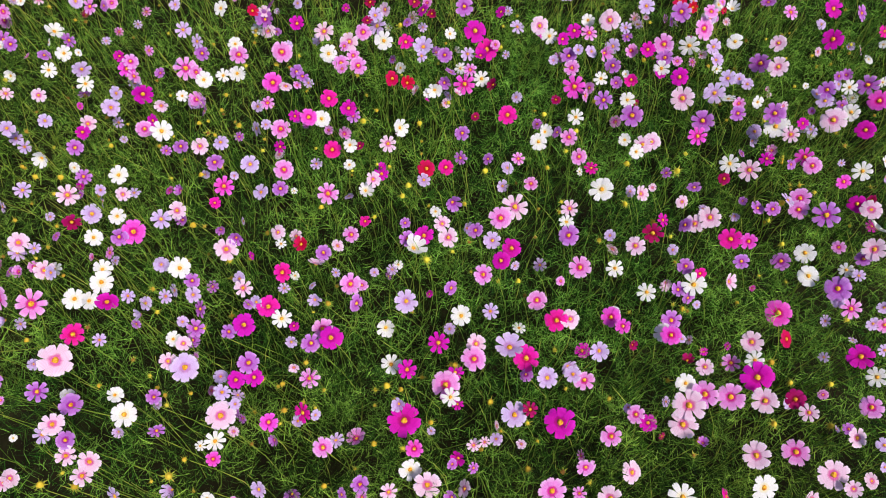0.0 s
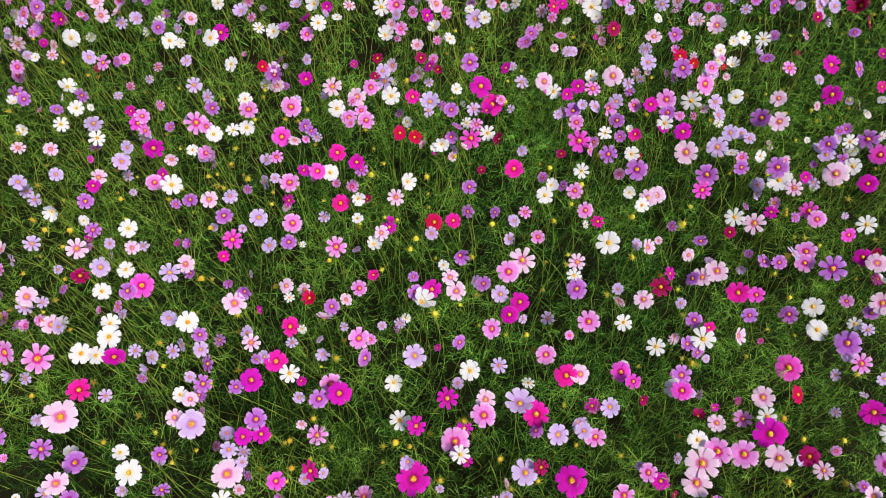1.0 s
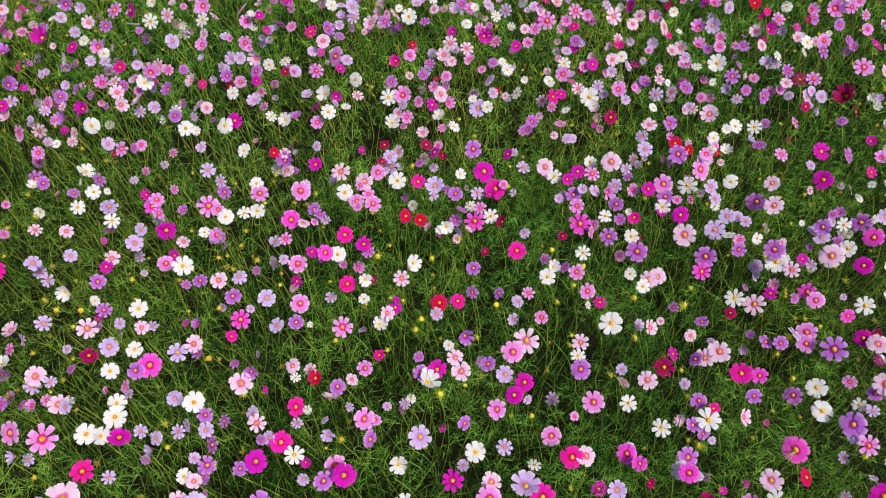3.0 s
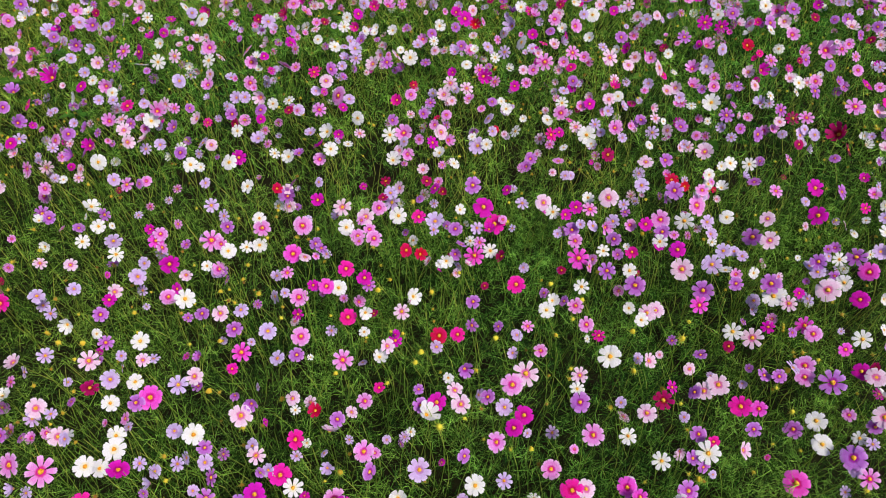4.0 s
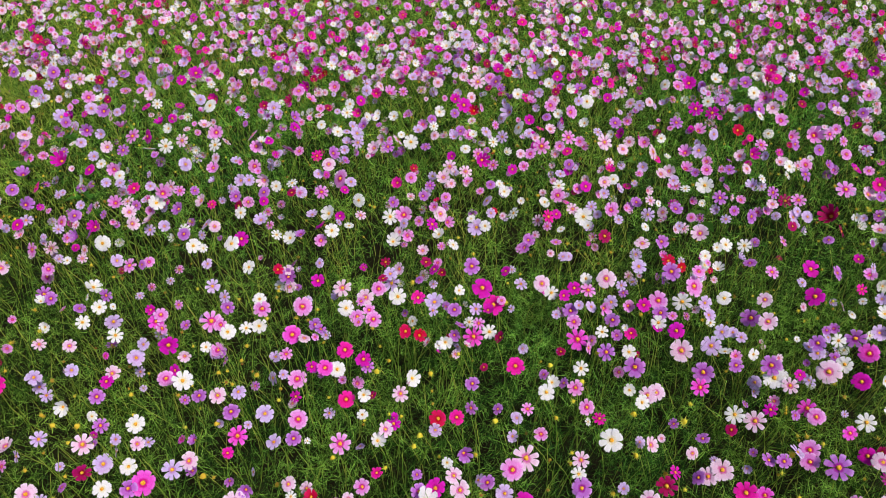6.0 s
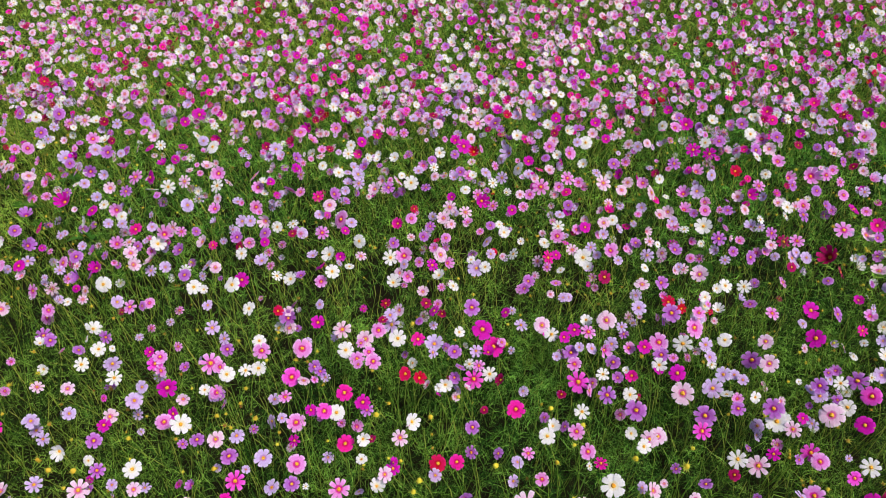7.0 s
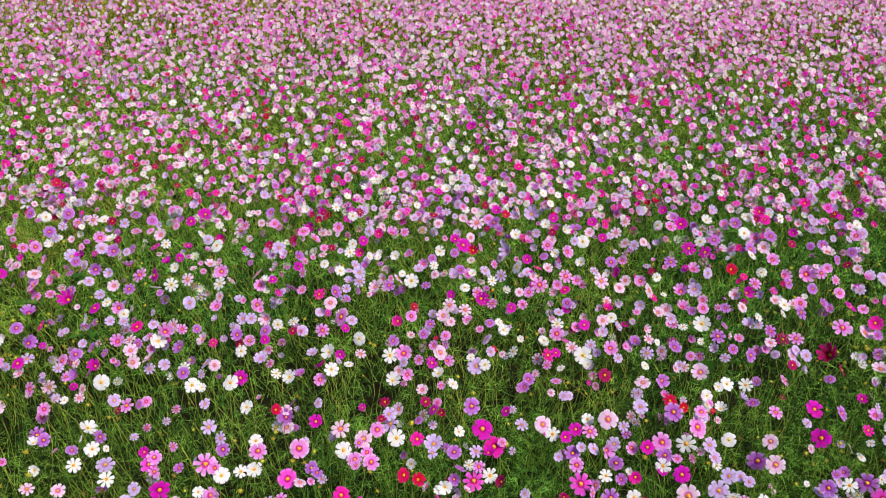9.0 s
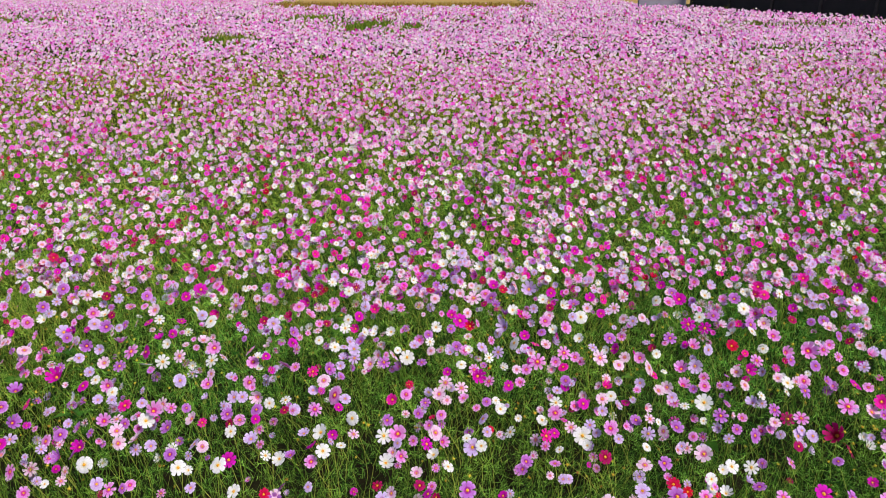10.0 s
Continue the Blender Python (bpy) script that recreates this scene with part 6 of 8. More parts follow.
flower("magenta", -0.219, 5.647, 0.61, 0.051)
flower("hot_pink", -0.336, 5.472, 0.63, 0.075)
flower("pink", -0.409, 5.752, 0.63, 0.069)
flower("crimson", -0.527, 5.479, 0.67, 0.037)
flower("pink", -0.492, 5.325, 0.66, 0.048)
flower("pale_pink", -0.541, 5.239, 0.65, 0.056)
flower("pink", -0.608, 5.267, 0.62, 0.060)
flower("pink", -0.647, 5.053, 0.67, 0.054)
flower("magenta", -0.754, 5.341, 0.61, 0.065)
flower("pink", -0.716, 5.124, 0.68, 0.047)
flower("crimson", -0.689, 5.373, 0.67, 0.057)
flower("pale_pink", -0.799, 5.901, 0.62, 0.071)
flower("pink", -0.778, 5.757, 0.61, 0.043)
flower("pink", -0.643, 5.858, 0.65, 0.061)
flower("pale_pink", -0.546, 5.828, 0.65, 0.052)
flower("hot_pink", -1.143, 5.783, 0.64, 0.065)
flower("pink", -1.072, 5.912, 0.66, 0.062)
flower("pink", -1.292, 5.700, 0.67, 0.060)
flower("white", -1.033, 5.752, 0.61, 0.060)
flower("lilac", -0.951, 5.646, 0.65, 0.047)
flower("lilac", -0.884, 5.667, 0.62, 0.043)
flower("lilac", -0.990, 5.374, 0.68, 0.053)
flower("white", -1.215, 5.907, 0.53, 0.044)
flower("white", -1.179, 5.715, 0.51, 0.043)
flower("pink", -1.003, 5.286, 0.64, 0.072)
flower("hot_pink", -0.925, 5.143, 0.66, 0.047)
flower("hot_pink", -0.857, 5.108, 0.61, 0.055)
flower("hot_pink", -0.986, 4.961, 0.66, 0.065)
flower("pink", -0.768, 5.077, 0.62, 0.059)
flower("pale_pink", -0.845, 4.880, 0.64, 0.057)
flower("magenta", -0.573, 4.772, 0.64, 0.059)
flower("pale_pink", -0.564, 4.649, 0.66, 0.043)
flower("white", -0.729, 4.698, 0.63, 0.059)
flower("pale_pink", -0.656, 4.686, 0.63, 0.048)
flower("magenta", -0.670, 4.620, 0.63, 0.040)
flower("hot_pink", -0.847, 4.686, 0.65, 0.037)
flower("pale_pink", -0.976, 4.879, 0.62, 0.045)
flower("magenta", -1.191, 5.430, 0.66, 0.066)
flower("violet", -1.256, 5.582, 0.62, 0.051)
flower("violet", -1.401, 5.656, 0.65, 0.055)
flower("magenta", -1.438, 5.563, 0.67, 0.054)
flower("white", -1.409, 5.448, 0.67, 0.053)
flower("lilac", -1.555, 5.631, 0.62, 0.055)
flower("violet", -1.553, 5.734, 0.66, 0.056)
flower("magenta", -1.568, 5.952, 0.65, 0.040)
flower("crimson", -1.674, 5.826, 0.61, 0.065)
flower("hot_pink", -1.795, 5.777, 0.62, 0.056)
flower("white", -1.907, 5.959, 0.62, 0.049)
flower("pale_pink", -1.839, 6.180, 0.63, 0.069)
flower("violet", -1.814, 6.543, 0.63, 0.043)
flower("lilac", -1.722, 6.384, 0.64, 0.056)
flower("lilac", -1.967, 6.405, 0.65, 0.056)
flower("lilac", -1.457, 6.121, 0.63, 0.050)
flower("lilac", -1.309, 5.848, 0.67, 0.048)
flower("lilac", -1.251, 5.991, 0.66, 0.049)
flower("pale_pink", -1.575, 5.310, 0.68, 0.060)
flower("pink", -1.532, 5.367, 0.65, 0.053)
flower("pale_pink", -1.658, 5.327, 0.64, 0.053)
flower("lilac", -1.749, 5.378, 0.65, 0.045)
flower("pink", -1.729, 5.302, 0.61, 0.057)
flower("lilac", -1.659, 5.104, 0.64, 0.039)
flower("pale_pink", -1.471, 5.124, 0.62, 0.055)
flower("pink", -1.350, 4.971, 0.68, 0.050)
flower("pink", -1.255, 4.990, 0.67, 0.069)
flower("pale_pink", -1.402, 4.982, 0.63, 0.038)
flower("violet", -1.290, 4.860, 0.65, 0.056)
flower("pink", -1.251, 4.697, 0.66, 0.044)
flower("pink", -1.628, 4.834, 0.66, 0.049)
flower("pale_pink", -1.598, 4.778, 0.65, 0.037)
flower("pink", -1.450, 4.721, 0.64, 0.051)
flower("lilac", -1.413, 4.705, 0.67, 0.040)
flower("white", -1.679, 4.992, 0.50, 0.035)
flower("hot_pink", -1.185, 4.674, 0.61, 0.051)
flower("pink", -1.066, 4.559, 0.67, 0.043)
flower("lilac", -1.032, 4.668, 0.67, 0.036)
flower("white", -0.562, 5.059, 0.61, 0.070)
flower("crimson", -0.232, 4.896, 0.64, 0.038)
flower("pink", -0.159, 5.044, 0.65, 0.066)
flower("pink", -0.057, 4.993, 0.63, 0.054)
flower("magenta", -0.049, 4.704, 0.67, 0.058)
flower("pink", -0.070, 4.678, 0.62, 0.055)
flower("pink", -0.195, 4.695, 0.65, 0.059)
flower("pale_pink", -0.297, 4.598, 0.67, 0.057)
flower("white", -0.280, 4.744, 0.67, 0.037)
flower("lilac", -0.387, 4.691, 0.62, 0.051)
flower("white", -0.093, 5.068, 0.63, 0.039)
flower("lilac", -0.256, 5.135, 0.61, 0.039)
flower("pale_pink", -0.051, 5.208, 0.63, 0.048)
flower("lilac", -0.042, 5.332, 0.68, 0.056)
flower("lilac", -0.006, 5.267, 0.61, 0.044)
flower("pink", 0.012, 8.268, 0.63, 0.082)
flower("pink", -0.001, 8.019, 0.64, 0.068)
flower("pink", 0.043, 7.804, 0.64, 0.061)
flower("lilac", 0.178, 8.283, 0.63, 0.070)
flower("pink", 0.357, 8.290, 0.65, 0.082)
flower("pale_pink", 0.371, 8.092, 0.62, 0.057)
flower("pink", 0.573, 8.457, 0.66, 0.065)
flower("pink", 0.683, 8.004, 0.64, 0.068)
flower("pale_pink", 0.706, 8.234, 0.66, 0.064)
flower("red", 0.814, 8.267, 0.66, 0.052)
flower("violet", 1.060, 8.509, 0.64, 0.072)
flower("crimson", 1.146, 8.492, 0.63, 0.072)
flower("violet", 1.160, 7.964, 0.67, 0.062)
flower("white", 1.210, 7.796, 0.64, 0.056)
flower("pale_pink", 1.297, 7.746, 0.65, 0.061)
flower("crimson", 1.443, 8.221, 0.65, 0.046)
flower("white", 1.477, 7.875, 0.63, 0.067)
flower("pink", 1.656, 7.731, 0.67, 0.077)
flower("lilac", 1.837, 8.294, 0.62, 0.070)
flower("magenta", 1.786, 7.797, 0.68, 0.044)
flower("pale_pink", 2.015, 8.212, 0.66, 0.064)
flower("magenta", 2.145, 8.337, 0.62, 0.059)
flower("pink", 2.134, 7.993, 0.67, 0.068)
flower("hot_pink", 1.889, 7.595, 0.67, 0.065)
flower("lilac", 2.069, 7.533, 0.64, 0.054)
flower("pale_pink", 2.126, 7.549, 0.66, 0.054)
flower("pink", 2.296, 7.639, 0.61, 0.076)
flower("white", 2.340, 7.829, 0.64, 0.056)
flower("lilac", 2.263, 7.745, 0.68, 0.055)
flower("pink", 0.285, 7.414, 0.61, 0.064)
flower("pale_pink", 0.326, 7.588, 0.64, 0.065)
flower("lilac", 0.375, 7.447, 0.66, 0.064)
flower("violet", 0.444, 7.350, 0.63, 0.079)
flower("pink", 0.530, 7.683, 0.61, 0.071)
flower("pale_pink", 0.513, 7.292, 0.64, 0.063)
flower("lilac", 0.462, 7.041, 0.67, 0.056)
flower("white", 0.170, 7.148, 0.67, 0.067)
flower("pale_pink", 0.071, 7.219, 0.68, 0.052)
flower("white", 0.030, 7.147, 0.61, 0.052)
flower("pink", 0.075, 6.985, 0.63, 0.061)
flower("violet", 0.189, 6.684, 0.68, 0.063)
flower("white", 0.012, 6.494, 0.68, 0.062)
flower("pale_pink", 0.039, 6.464, 0.64, 0.066)
flower("white", 0.183, 6.621, 0.61, 0.048)
flower("magenta", 0.448, 6.769, 0.65, 0.054)
flower("magenta", 0.525, 6.337, 0.67, 0.047)
flower("magenta", 0.241, 6.365, 0.64, 0.084)
flower("crimson", 0.383, 6.244, 0.67, 0.041)
flower("lilac", 0.462, 6.392, 0.61, 0.071)
flower("pink", 0.291, 6.018, 0.66, 0.054)
flower("pink", 0.112, 6.259, 0.62, 0.055)
flower("lilac", 0.613, 6.513, 0.53, 0.048)
flower("violet", 0.634, 7.409, 0.64, 0.053)
flower("magenta", 0.582, 7.274, 0.66, 0.047)
flower("white", 0.688, 7.303, 0.61, 0.058)
flower("white", 0.806, 7.250, 0.66, 0.057)
flower("crimson", 0.880, 7.438, 0.62, 0.053)
flower("pink", 0.792, 7.552, 0.64, 0.049)
flower("pale_pink", 0.947, 7.289, 0.65, 0.052)
flower("hot_pink", 0.863, 6.892, 0.67, 0.060)
flower("pink", 0.724, 7.043, 0.64, 0.061)
flower("violet", 0.710, 6.939, 0.62, 0.060)
flower("pink", 0.726, 6.566, 0.66, 0.086)
flower("pink", 0.833, 6.841, 0.61, 0.070)
flower("pink", 0.858, 6.766, 0.62, 0.074)
flower("violet", 0.785, 6.337, 0.65, 0.056)
flower("pale_pink", 0.881, 6.207, 0.64, 0.060)
flower("crimson", 1.079, 6.909, 0.62, 0.050)
flower("pale_pink", 1.124, 6.826, 0.62, 0.065)
flower("pink", 1.113, 6.576, 0.66, 0.062)
flower("magenta", 1.011, 6.372, 0.66, 0.065)
flower("pale_pink", 1.001, 6.204, 0.63, 0.069)
flower("pale_pink", 0.921, 5.955, 0.67, 0.053)
flower("lilac", 1.019, 6.019, 0.62, 0.063)
flower("pale_pink", 1.004, 5.727, 0.67, 0.056)
flower("pale_pink", 1.104, 5.911, 0.62, 0.062)
flower("pink", 1.152, 6.057, 0.67, 0.063)
flower("lilac", 1.098, 6.160, 0.65, 0.055)
flower("magenta", 1.337, 7.079, 0.64, 0.077)
flower("violet", 1.258, 7.371, 0.62, 0.058)
flower("lilac", 1.503, 7.645, 0.62, 0.077)
flower("lilac", 1.520, 7.394, 0.64, 0.064)
flower("violet", 1.476, 6.992, 0.66, 0.051)
flower("white", 1.553, 7.158, 0.65, 0.052)
flower("pink", 1.704, 7.327, 0.64, 0.074)
flower("magenta", 1.784, 7.415, 0.62, 0.059)
flower("pink", 1.688, 6.969, 0.67, 0.070)
flower("crimson", 1.714, 6.793, 0.63, 0.040)
flower("pale_pink", 1.470, 6.569, 0.63, 0.062)
flower("pale_pink", 1.571, 6.518, 0.66, 0.067)
flower("magenta", 1.828, 6.868, 0.65, 0.070)
flower("violet", 1.828, 6.708, 0.64, 0.073)
flower("magenta", 1.752, 6.417, 0.63, 0.057)
flower("hot_pink", 1.953, 7.081, 0.68, 0.071)
flower("crimson", 2.117, 7.258, 0.64, 0.052)
flower("hot_pink", 2.128, 7.189, 0.62, 0.073)
flower("pink", 2.044, 6.836, 0.63, 0.060)
flower("white", 1.851, 6.412, 0.68, 0.052)
flower("pink", 1.890, 6.429, 0.62, 0.047)
flower("magenta", 2.261, 7.135, 0.65, 0.062)
flower("pale_pink", 2.222, 6.966, 0.61, 0.051)
flower("pale_pink", 1.323, 6.277, 0.66, 0.083)
flower("white", 1.415, 6.054, 0.64, 0.058)
flower("pink", 1.485, 5.914, 0.66, 0.061)
flower("pink", 1.514, 5.867, 0.67, 0.057)
flower("violet", 1.360, 5.624, 0.65, 0.063)
flower("pale_pink", 1.415, 5.660, 0.61, 0.051)
flower("lilac", 1.332, 5.875, 0.63, 0.048)
flower("lilac", 1.656, 6.111, 0.64, 0.063)
flower("lilac", 1.709, 5.913, 0.66, 0.053)
flower("violet", 1.827, 5.867, 0.63, 0.052)
flower("hot_pink", 1.961, 6.052, 0.62, 0.054)
flower("lilac", 1.955, 6.126, 0.62, 0.050)
flower("pale_pink", 1.936, 6.308, 0.64, 0.051)
flower("lilac", 1.969, 6.284, 0.66, 0.051)
flower("hot_pink", 0.765, 5.857, 0.68, 0.061)
flower("violet", 0.727, 6.013, 0.65, 0.058)
flower("pale_pink", 0.601, 5.792, 0.67, 0.069)
flower("violet", 0.583, 5.874, 0.68, 0.044)
flower("pale_pink", 0.436, 5.808, 0.65, 0.078)
flower("pale_pink", 0.451, 5.599, 0.68, 0.055)
flower("magenta", 0.362, 5.710, 0.65, 0.056)
flower("hot_pink", 0.393, 5.567, 0.65, 0.054)
flower("crimson", 0.263, 5.636, 0.65, 0.051)
flower("white", 0.259, 5.528, 0.62, 0.063)
flower("pale_pink", 0.335, 5.515, 0.62, 0.050)
flower("lilac", 0.115, 5.395, 0.66, 0.049)
flower("white", 0.036, 5.444, 0.61, 0.058)
flower("white", -0.006, 5.433, 0.65, 0.049)
flower("violet", 0.003, 5.586, 0.68, 0.063)
flower("lilac", 0.089, 5.621, 0.64, 0.051)
flower("pink", 0.527, 5.450, 0.66, 0.074)
flower("hot_pink", 0.598, 5.290, 0.64, 0.080)
flower("pink", 0.694, 5.428, 0.63, 0.049)
flower("violet", 0.798, 5.580, 0.66, 0.050)
flower("pink", 0.873, 5.461, 0.67, 0.058)
flower("white", 0.843, 5.415, 0.62, 0.062)
flower("pale_pink", 0.764, 5.275, 0.66, 0.056)
flower("pink", 0.848, 5.868, 0.63, 0.053)
flower("white", 1.092, 5.695, 0.61, 0.073)
flower("lilac", 1.003, 5.410, 0.64, 0.049)
flower("violet", 1.130, 5.430, 0.66, 0.061)
flower("pink", 1.141, 5.399, 0.64, 0.049)
flower("violet", 1.263, 5.343, 0.66, 0.065)
flower("pink", 1.164, 5.174, 0.66, 0.063)
flower("pink", 1.232, 5.218, 0.64, 0.056)
flower("magenta", 1.298, 5.147, 0.66, 0.071)
flower("lilac", 0.981, 5.196, 0.64, 0.040)
flower("pink", 0.905, 5.062, 0.68, 0.050)
flower("pink", 0.806, 5.000, 0.66, 0.061)
flower("pink", 0.752, 5.066, 0.61, 0.062)
flower("violet", 0.680, 4.805, 0.67, 0.052)
flower("white", 0.719, 4.672, 0.67, 0.065)
flower("white", 0.903, 4.806, 0.67, 0.045)
flower("violet", 0.949, 4.841, 0.64, 0.052)
flower("hot_pink", 0.912, 4.746, 0.62, 0.052)
flower("magenta", 1.030, 5.036, 0.66, 0.069)
flower("pink", 1.084, 5.057, 0.64, 0.043)
flower("red", 1.096, 4.927, 0.64, 0.034)
flower("hot_pink", 1.170, 4.781, 0.62, 0.063)
flower("pink", 1.177, 4.617, 0.68, 0.043)
flower("pale_pink", 1.422, 5.350, 0.50, 0.057)
flower("pale_pink", 1.421, 5.143, 0.62, 0.059)
flower("pale_pink", 1.402, 4.891, 0.65, 0.053)
flower("magenta", 1.489, 4.875, 0.67, 0.068)
flower("pale_pink", 1.489, 5.034, 0.66, 0.046)
flower("white", 1.493, 4.786, 0.67, 0.052)
flower("white", 1.320, 4.581, 0.67, 0.057)
flower("hot_pink", 1.417, 4.631, 0.67, 0.065)
flower("lilac", 1.352, 4.946, 0.53, 0.054)
flower("pink", 1.627, 4.959, 0.66, 0.049)
flower("lilac", 1.589, 5.113, 0.65, 0.055)
flower("pale_pink", 1.739, 5.248, 0.65, 0.052)
flower("violet", 1.731, 5.409, 0.65, 0.057)
flower("pale_pink", 1.851, 5.716, 0.63, 0.068)
flower("violet", 1.637, 5.413, 0.67, 0.053)
flower("pink", 1.617, 5.533, 0.62, 0.042)
flower("pink", 1.538, 5.407, 0.67, 0.049)
flower("lilac", 1.583, 5.720, 0.61, 0.051)
flower("pink", 0.265, 5.077, 0.64, 0.062)
flower("pink", 0.302, 5.213, 0.64, 0.048)
flower("pale_pink", 0.115, 5.096, 0.66, 0.058)
flower("pale_pink", 0.087, 4.985, 0.66, 0.046)
flower("pink", -0.010, 5.195, 0.63, 0.044)
flower("pale_pink", 0.189, 4.768, 0.67, 0.052)
flower("white", 0.274, 4.701, 0.67, 0.069)
flower("pink", 0.017, 4.628, 0.64, 0.065)
flower("lilac", 0.148, 4.591, 0.65, 0.050)
flower("white", 0.331, 4.520, 0.68, 0.053)
flower("pale_pink", 0.495, 4.747, 0.65, 0.055)
flower("lilac", 0.477, 4.544, 0.67, 0.043)
flower("hot_pink", 0.620, 4.678, 0.61, 0.059)
flower("magenta", 0.345, 5.071, 0.62, 0.047)
flower("lilac", 0.353, 4.845, 0.67, 0.060)
flower("lilac", 0.473, 5.254, 0.50, 0.057)
flower("violet", 0.465, 5.099, 0.64, 0.055)
flower("pale_pink", 0.535, 5.132, 0.64, 0.039)
flower("magenta", -0.021, 4.813, 0.63, 0.045)
flower("pink", 2.768, 8.401, 0.64, 0.089)
flower("pink", 2.585, 8.123, 0.68, 0.069)
flower("white", 2.528, 7.645, 0.68, 0.065)
flower("crimson", 2.917, 8.391, 0.62, 0.047)
flower("red", 2.709, 7.694, 0.65, 0.060)
flower("hot_pink", 3.119, 8.557, 0.65, 0.054)
flower("magenta", 2.875, 7.849, 0.62, 0.073)
flower("hot_pink", 2.871, 7.472, 0.63, 0.075)
flower("pink", 3.125, 8.134, 0.63, 0.075)
flower("violet", 3.063, 7.677, 0.62, 0.060)
flower("crimson", 3.257, 8.046, 0.67, 0.051)
flower("white", 3.077, 7.359, 0.67, 0.074)
flower("lilac", 3.038, 7.223, 0.65, 0.057)
flower("crimson", 3.459, 8.147, 0.68, 0.052)
flower("red", 3.569, 8.338, 0.68, 0.053)
flower("white", 3.587, 8.179, 0.63, 0.064)
flower("pink", 3.371, 7.605, 0.65, 0.065)
flower("pink", 3.812, 8.301, 0.63, 0.059)
flower("pink", 3.591, 7.884, 0.65, 0.078)
flower("violet", 3.943, 8.487, 0.64, 0.078)
flower("hot_pink", 3.999, 8.349, 0.65, 0.071)
flower("pale_pink", 3.689, 7.752, 0.68, 0.066)
flower("lilac", 3.662, 7.500, 0.67, 0.054)
flower("white", 3.343, 7.391, 0.63, 0.053)
flower("lilac", 3.441, 7.462, 0.61, 0.048)
flower("lilac", 3.503, 7.370, 0.66, 0.074)
flower("violet", 3.580, 7.329, 0.64, 0.063)
flower("pink", 3.659, 7.270, 0.65, 0.063)
flower("hot_pink", 3.592, 7.092, 0.64, 0.082)
flower("pink", 4.150, 8.024, 0.62, 0.074)
flower("magenta", 4.376, 8.490, 0.62, 0.072)
flower("crimson", 4.383, 8.215, 0.63, 0.070)
flower("white", 4.198, 7.752, 0.66, 0.072)
flower("hot_pink", 4.222, 7.663, 0.63, 0.071)
flower("violet", 4.075, 7.352, 0.68, 0.063)
flower("pink", 4.534, 8.207, 0.66, 0.064)
flower("red", 4.406, 7.697, 0.67, 0.049)
flower("lilac", 4.409, 7.671, 0.64, 0.066)
flower("lilac", 4.625, 8.139, 0.64, 0.069)
flower("violet", 4.860, 8.477, 0.61, 0.072)
flower("pink", 4.858, 8.364, 0.65, 0.059)
flower("red", 4.565, 7.630, 0.67, 0.065)
flower("hot_pink", 5.027, 8.194, 0.62, 0.081)
flower("crimson", 4.730, 7.731, 0.65, 0.049)
flower("pink", 4.589, 7.395, 0.67, 0.074)
flower("hot_pink", 2.282, 7.073, 0.67, 0.082)
flower("pale_pink", 2.389, 6.978, 0.66, 0.055)
flower("pink", 2.545, 7.548, 0.64, 0.054)
flower("pink", 2.612, 7.584, 0.63, 0.060)
flower("violet", 2.584, 7.128, 0.63, 0.057)
flower("white", 2.461, 6.885, 0.62, 0.065)
flower("magenta", 2.342, 6.512, 0.66, 0.067)
flower("pink", 2.340, 6.368, 0.64, 0.070)
flower("pale_pink", 2.193, 6.425, 0.66, 0.061)
flower("pale_pink", 2.173, 6.757, 0.67, 0.049)
flower("white", 2.458, 7.378, 0.47, 0.048)
flower("pale_pink", 2.716, 7.140, 0.63, 0.062)
flower("violet", 2.601, 6.828, 0.65, 0.054)
flower("lilac", 2.501, 6.513, 0.65, 0.071)
flower("pale_pink", 2.472, 6.310, 0.66, 0.074)
flower("white", 2.662, 6.638, 0.67, 0.068)
flower("crimson", 2.829, 6.921, 0.62, 0.050)
flower("crimson", 2.980, 6.928, 0.65, 0.055)
flower("pink", 2.889, 6.702, 0.62, 0.068)
flower("lilac", 3.050, 6.899, 0.64, 0.050)
flower("violet", 3.109, 6.905, 0.64, 0.075)
flower("magenta", 2.983, 6.538, 0.61, 0.053)
flower("lilac", 2.815, 6.189, 0.63, 0.073)
flower("violet", 2.748, 6.140, 0.67, 0.045)
flower("magenta", 2.496, 6.189, 0.65, 0.064)
flower("violet", 2.388, 5.801, 0.64, 0.069)
flower("red", 2.226, 5.754, 0.64, 0.056)
flower("pink", 2.276, 5.636, 0.66, 0.051)
flower("red", 1.959, 5.797, 0.62, 0.039)
flower("pink", 1.968, 5.976, 0.65, 0.062)
flower("violet", 2.104, 6.267, 0.61, 0.069)
flower("lilac", 2.031, 5.909, 0.67, 0.053)
flower("pale_pink", 1.966, 5.695, 0.64, 0.051)
flower("violet", 1.968, 5.528, 0.63, 0.058)
flower("lilac", 2.069, 5.602, 0.64, 0.067)
flower("lilac", 2.231, 5.906, 0.66, 0.053)
flower("pale_pink", 2.242, 6.064, 0.67, 0.045)
flower("white", 2.270, 5.840, 0.52, 0.053)
flower("pale_pink", 2.537, 5.871, 0.68, 0.065)
flower("pink", 2.580, 6.064, 0.63, 0.054)
flower("pink", 2.620, 5.928, 0.62, 0.053)
flower("lilac", 2.598, 5.749, 0.65, 0.056)
flower("lilac", 2.449, 5.653, 0.62, 0.064)
flower("violet", 2.506, 5.612, 0.62, 0.051)
flower("pink", 2.499, 5.483, 0.66, 0.050)
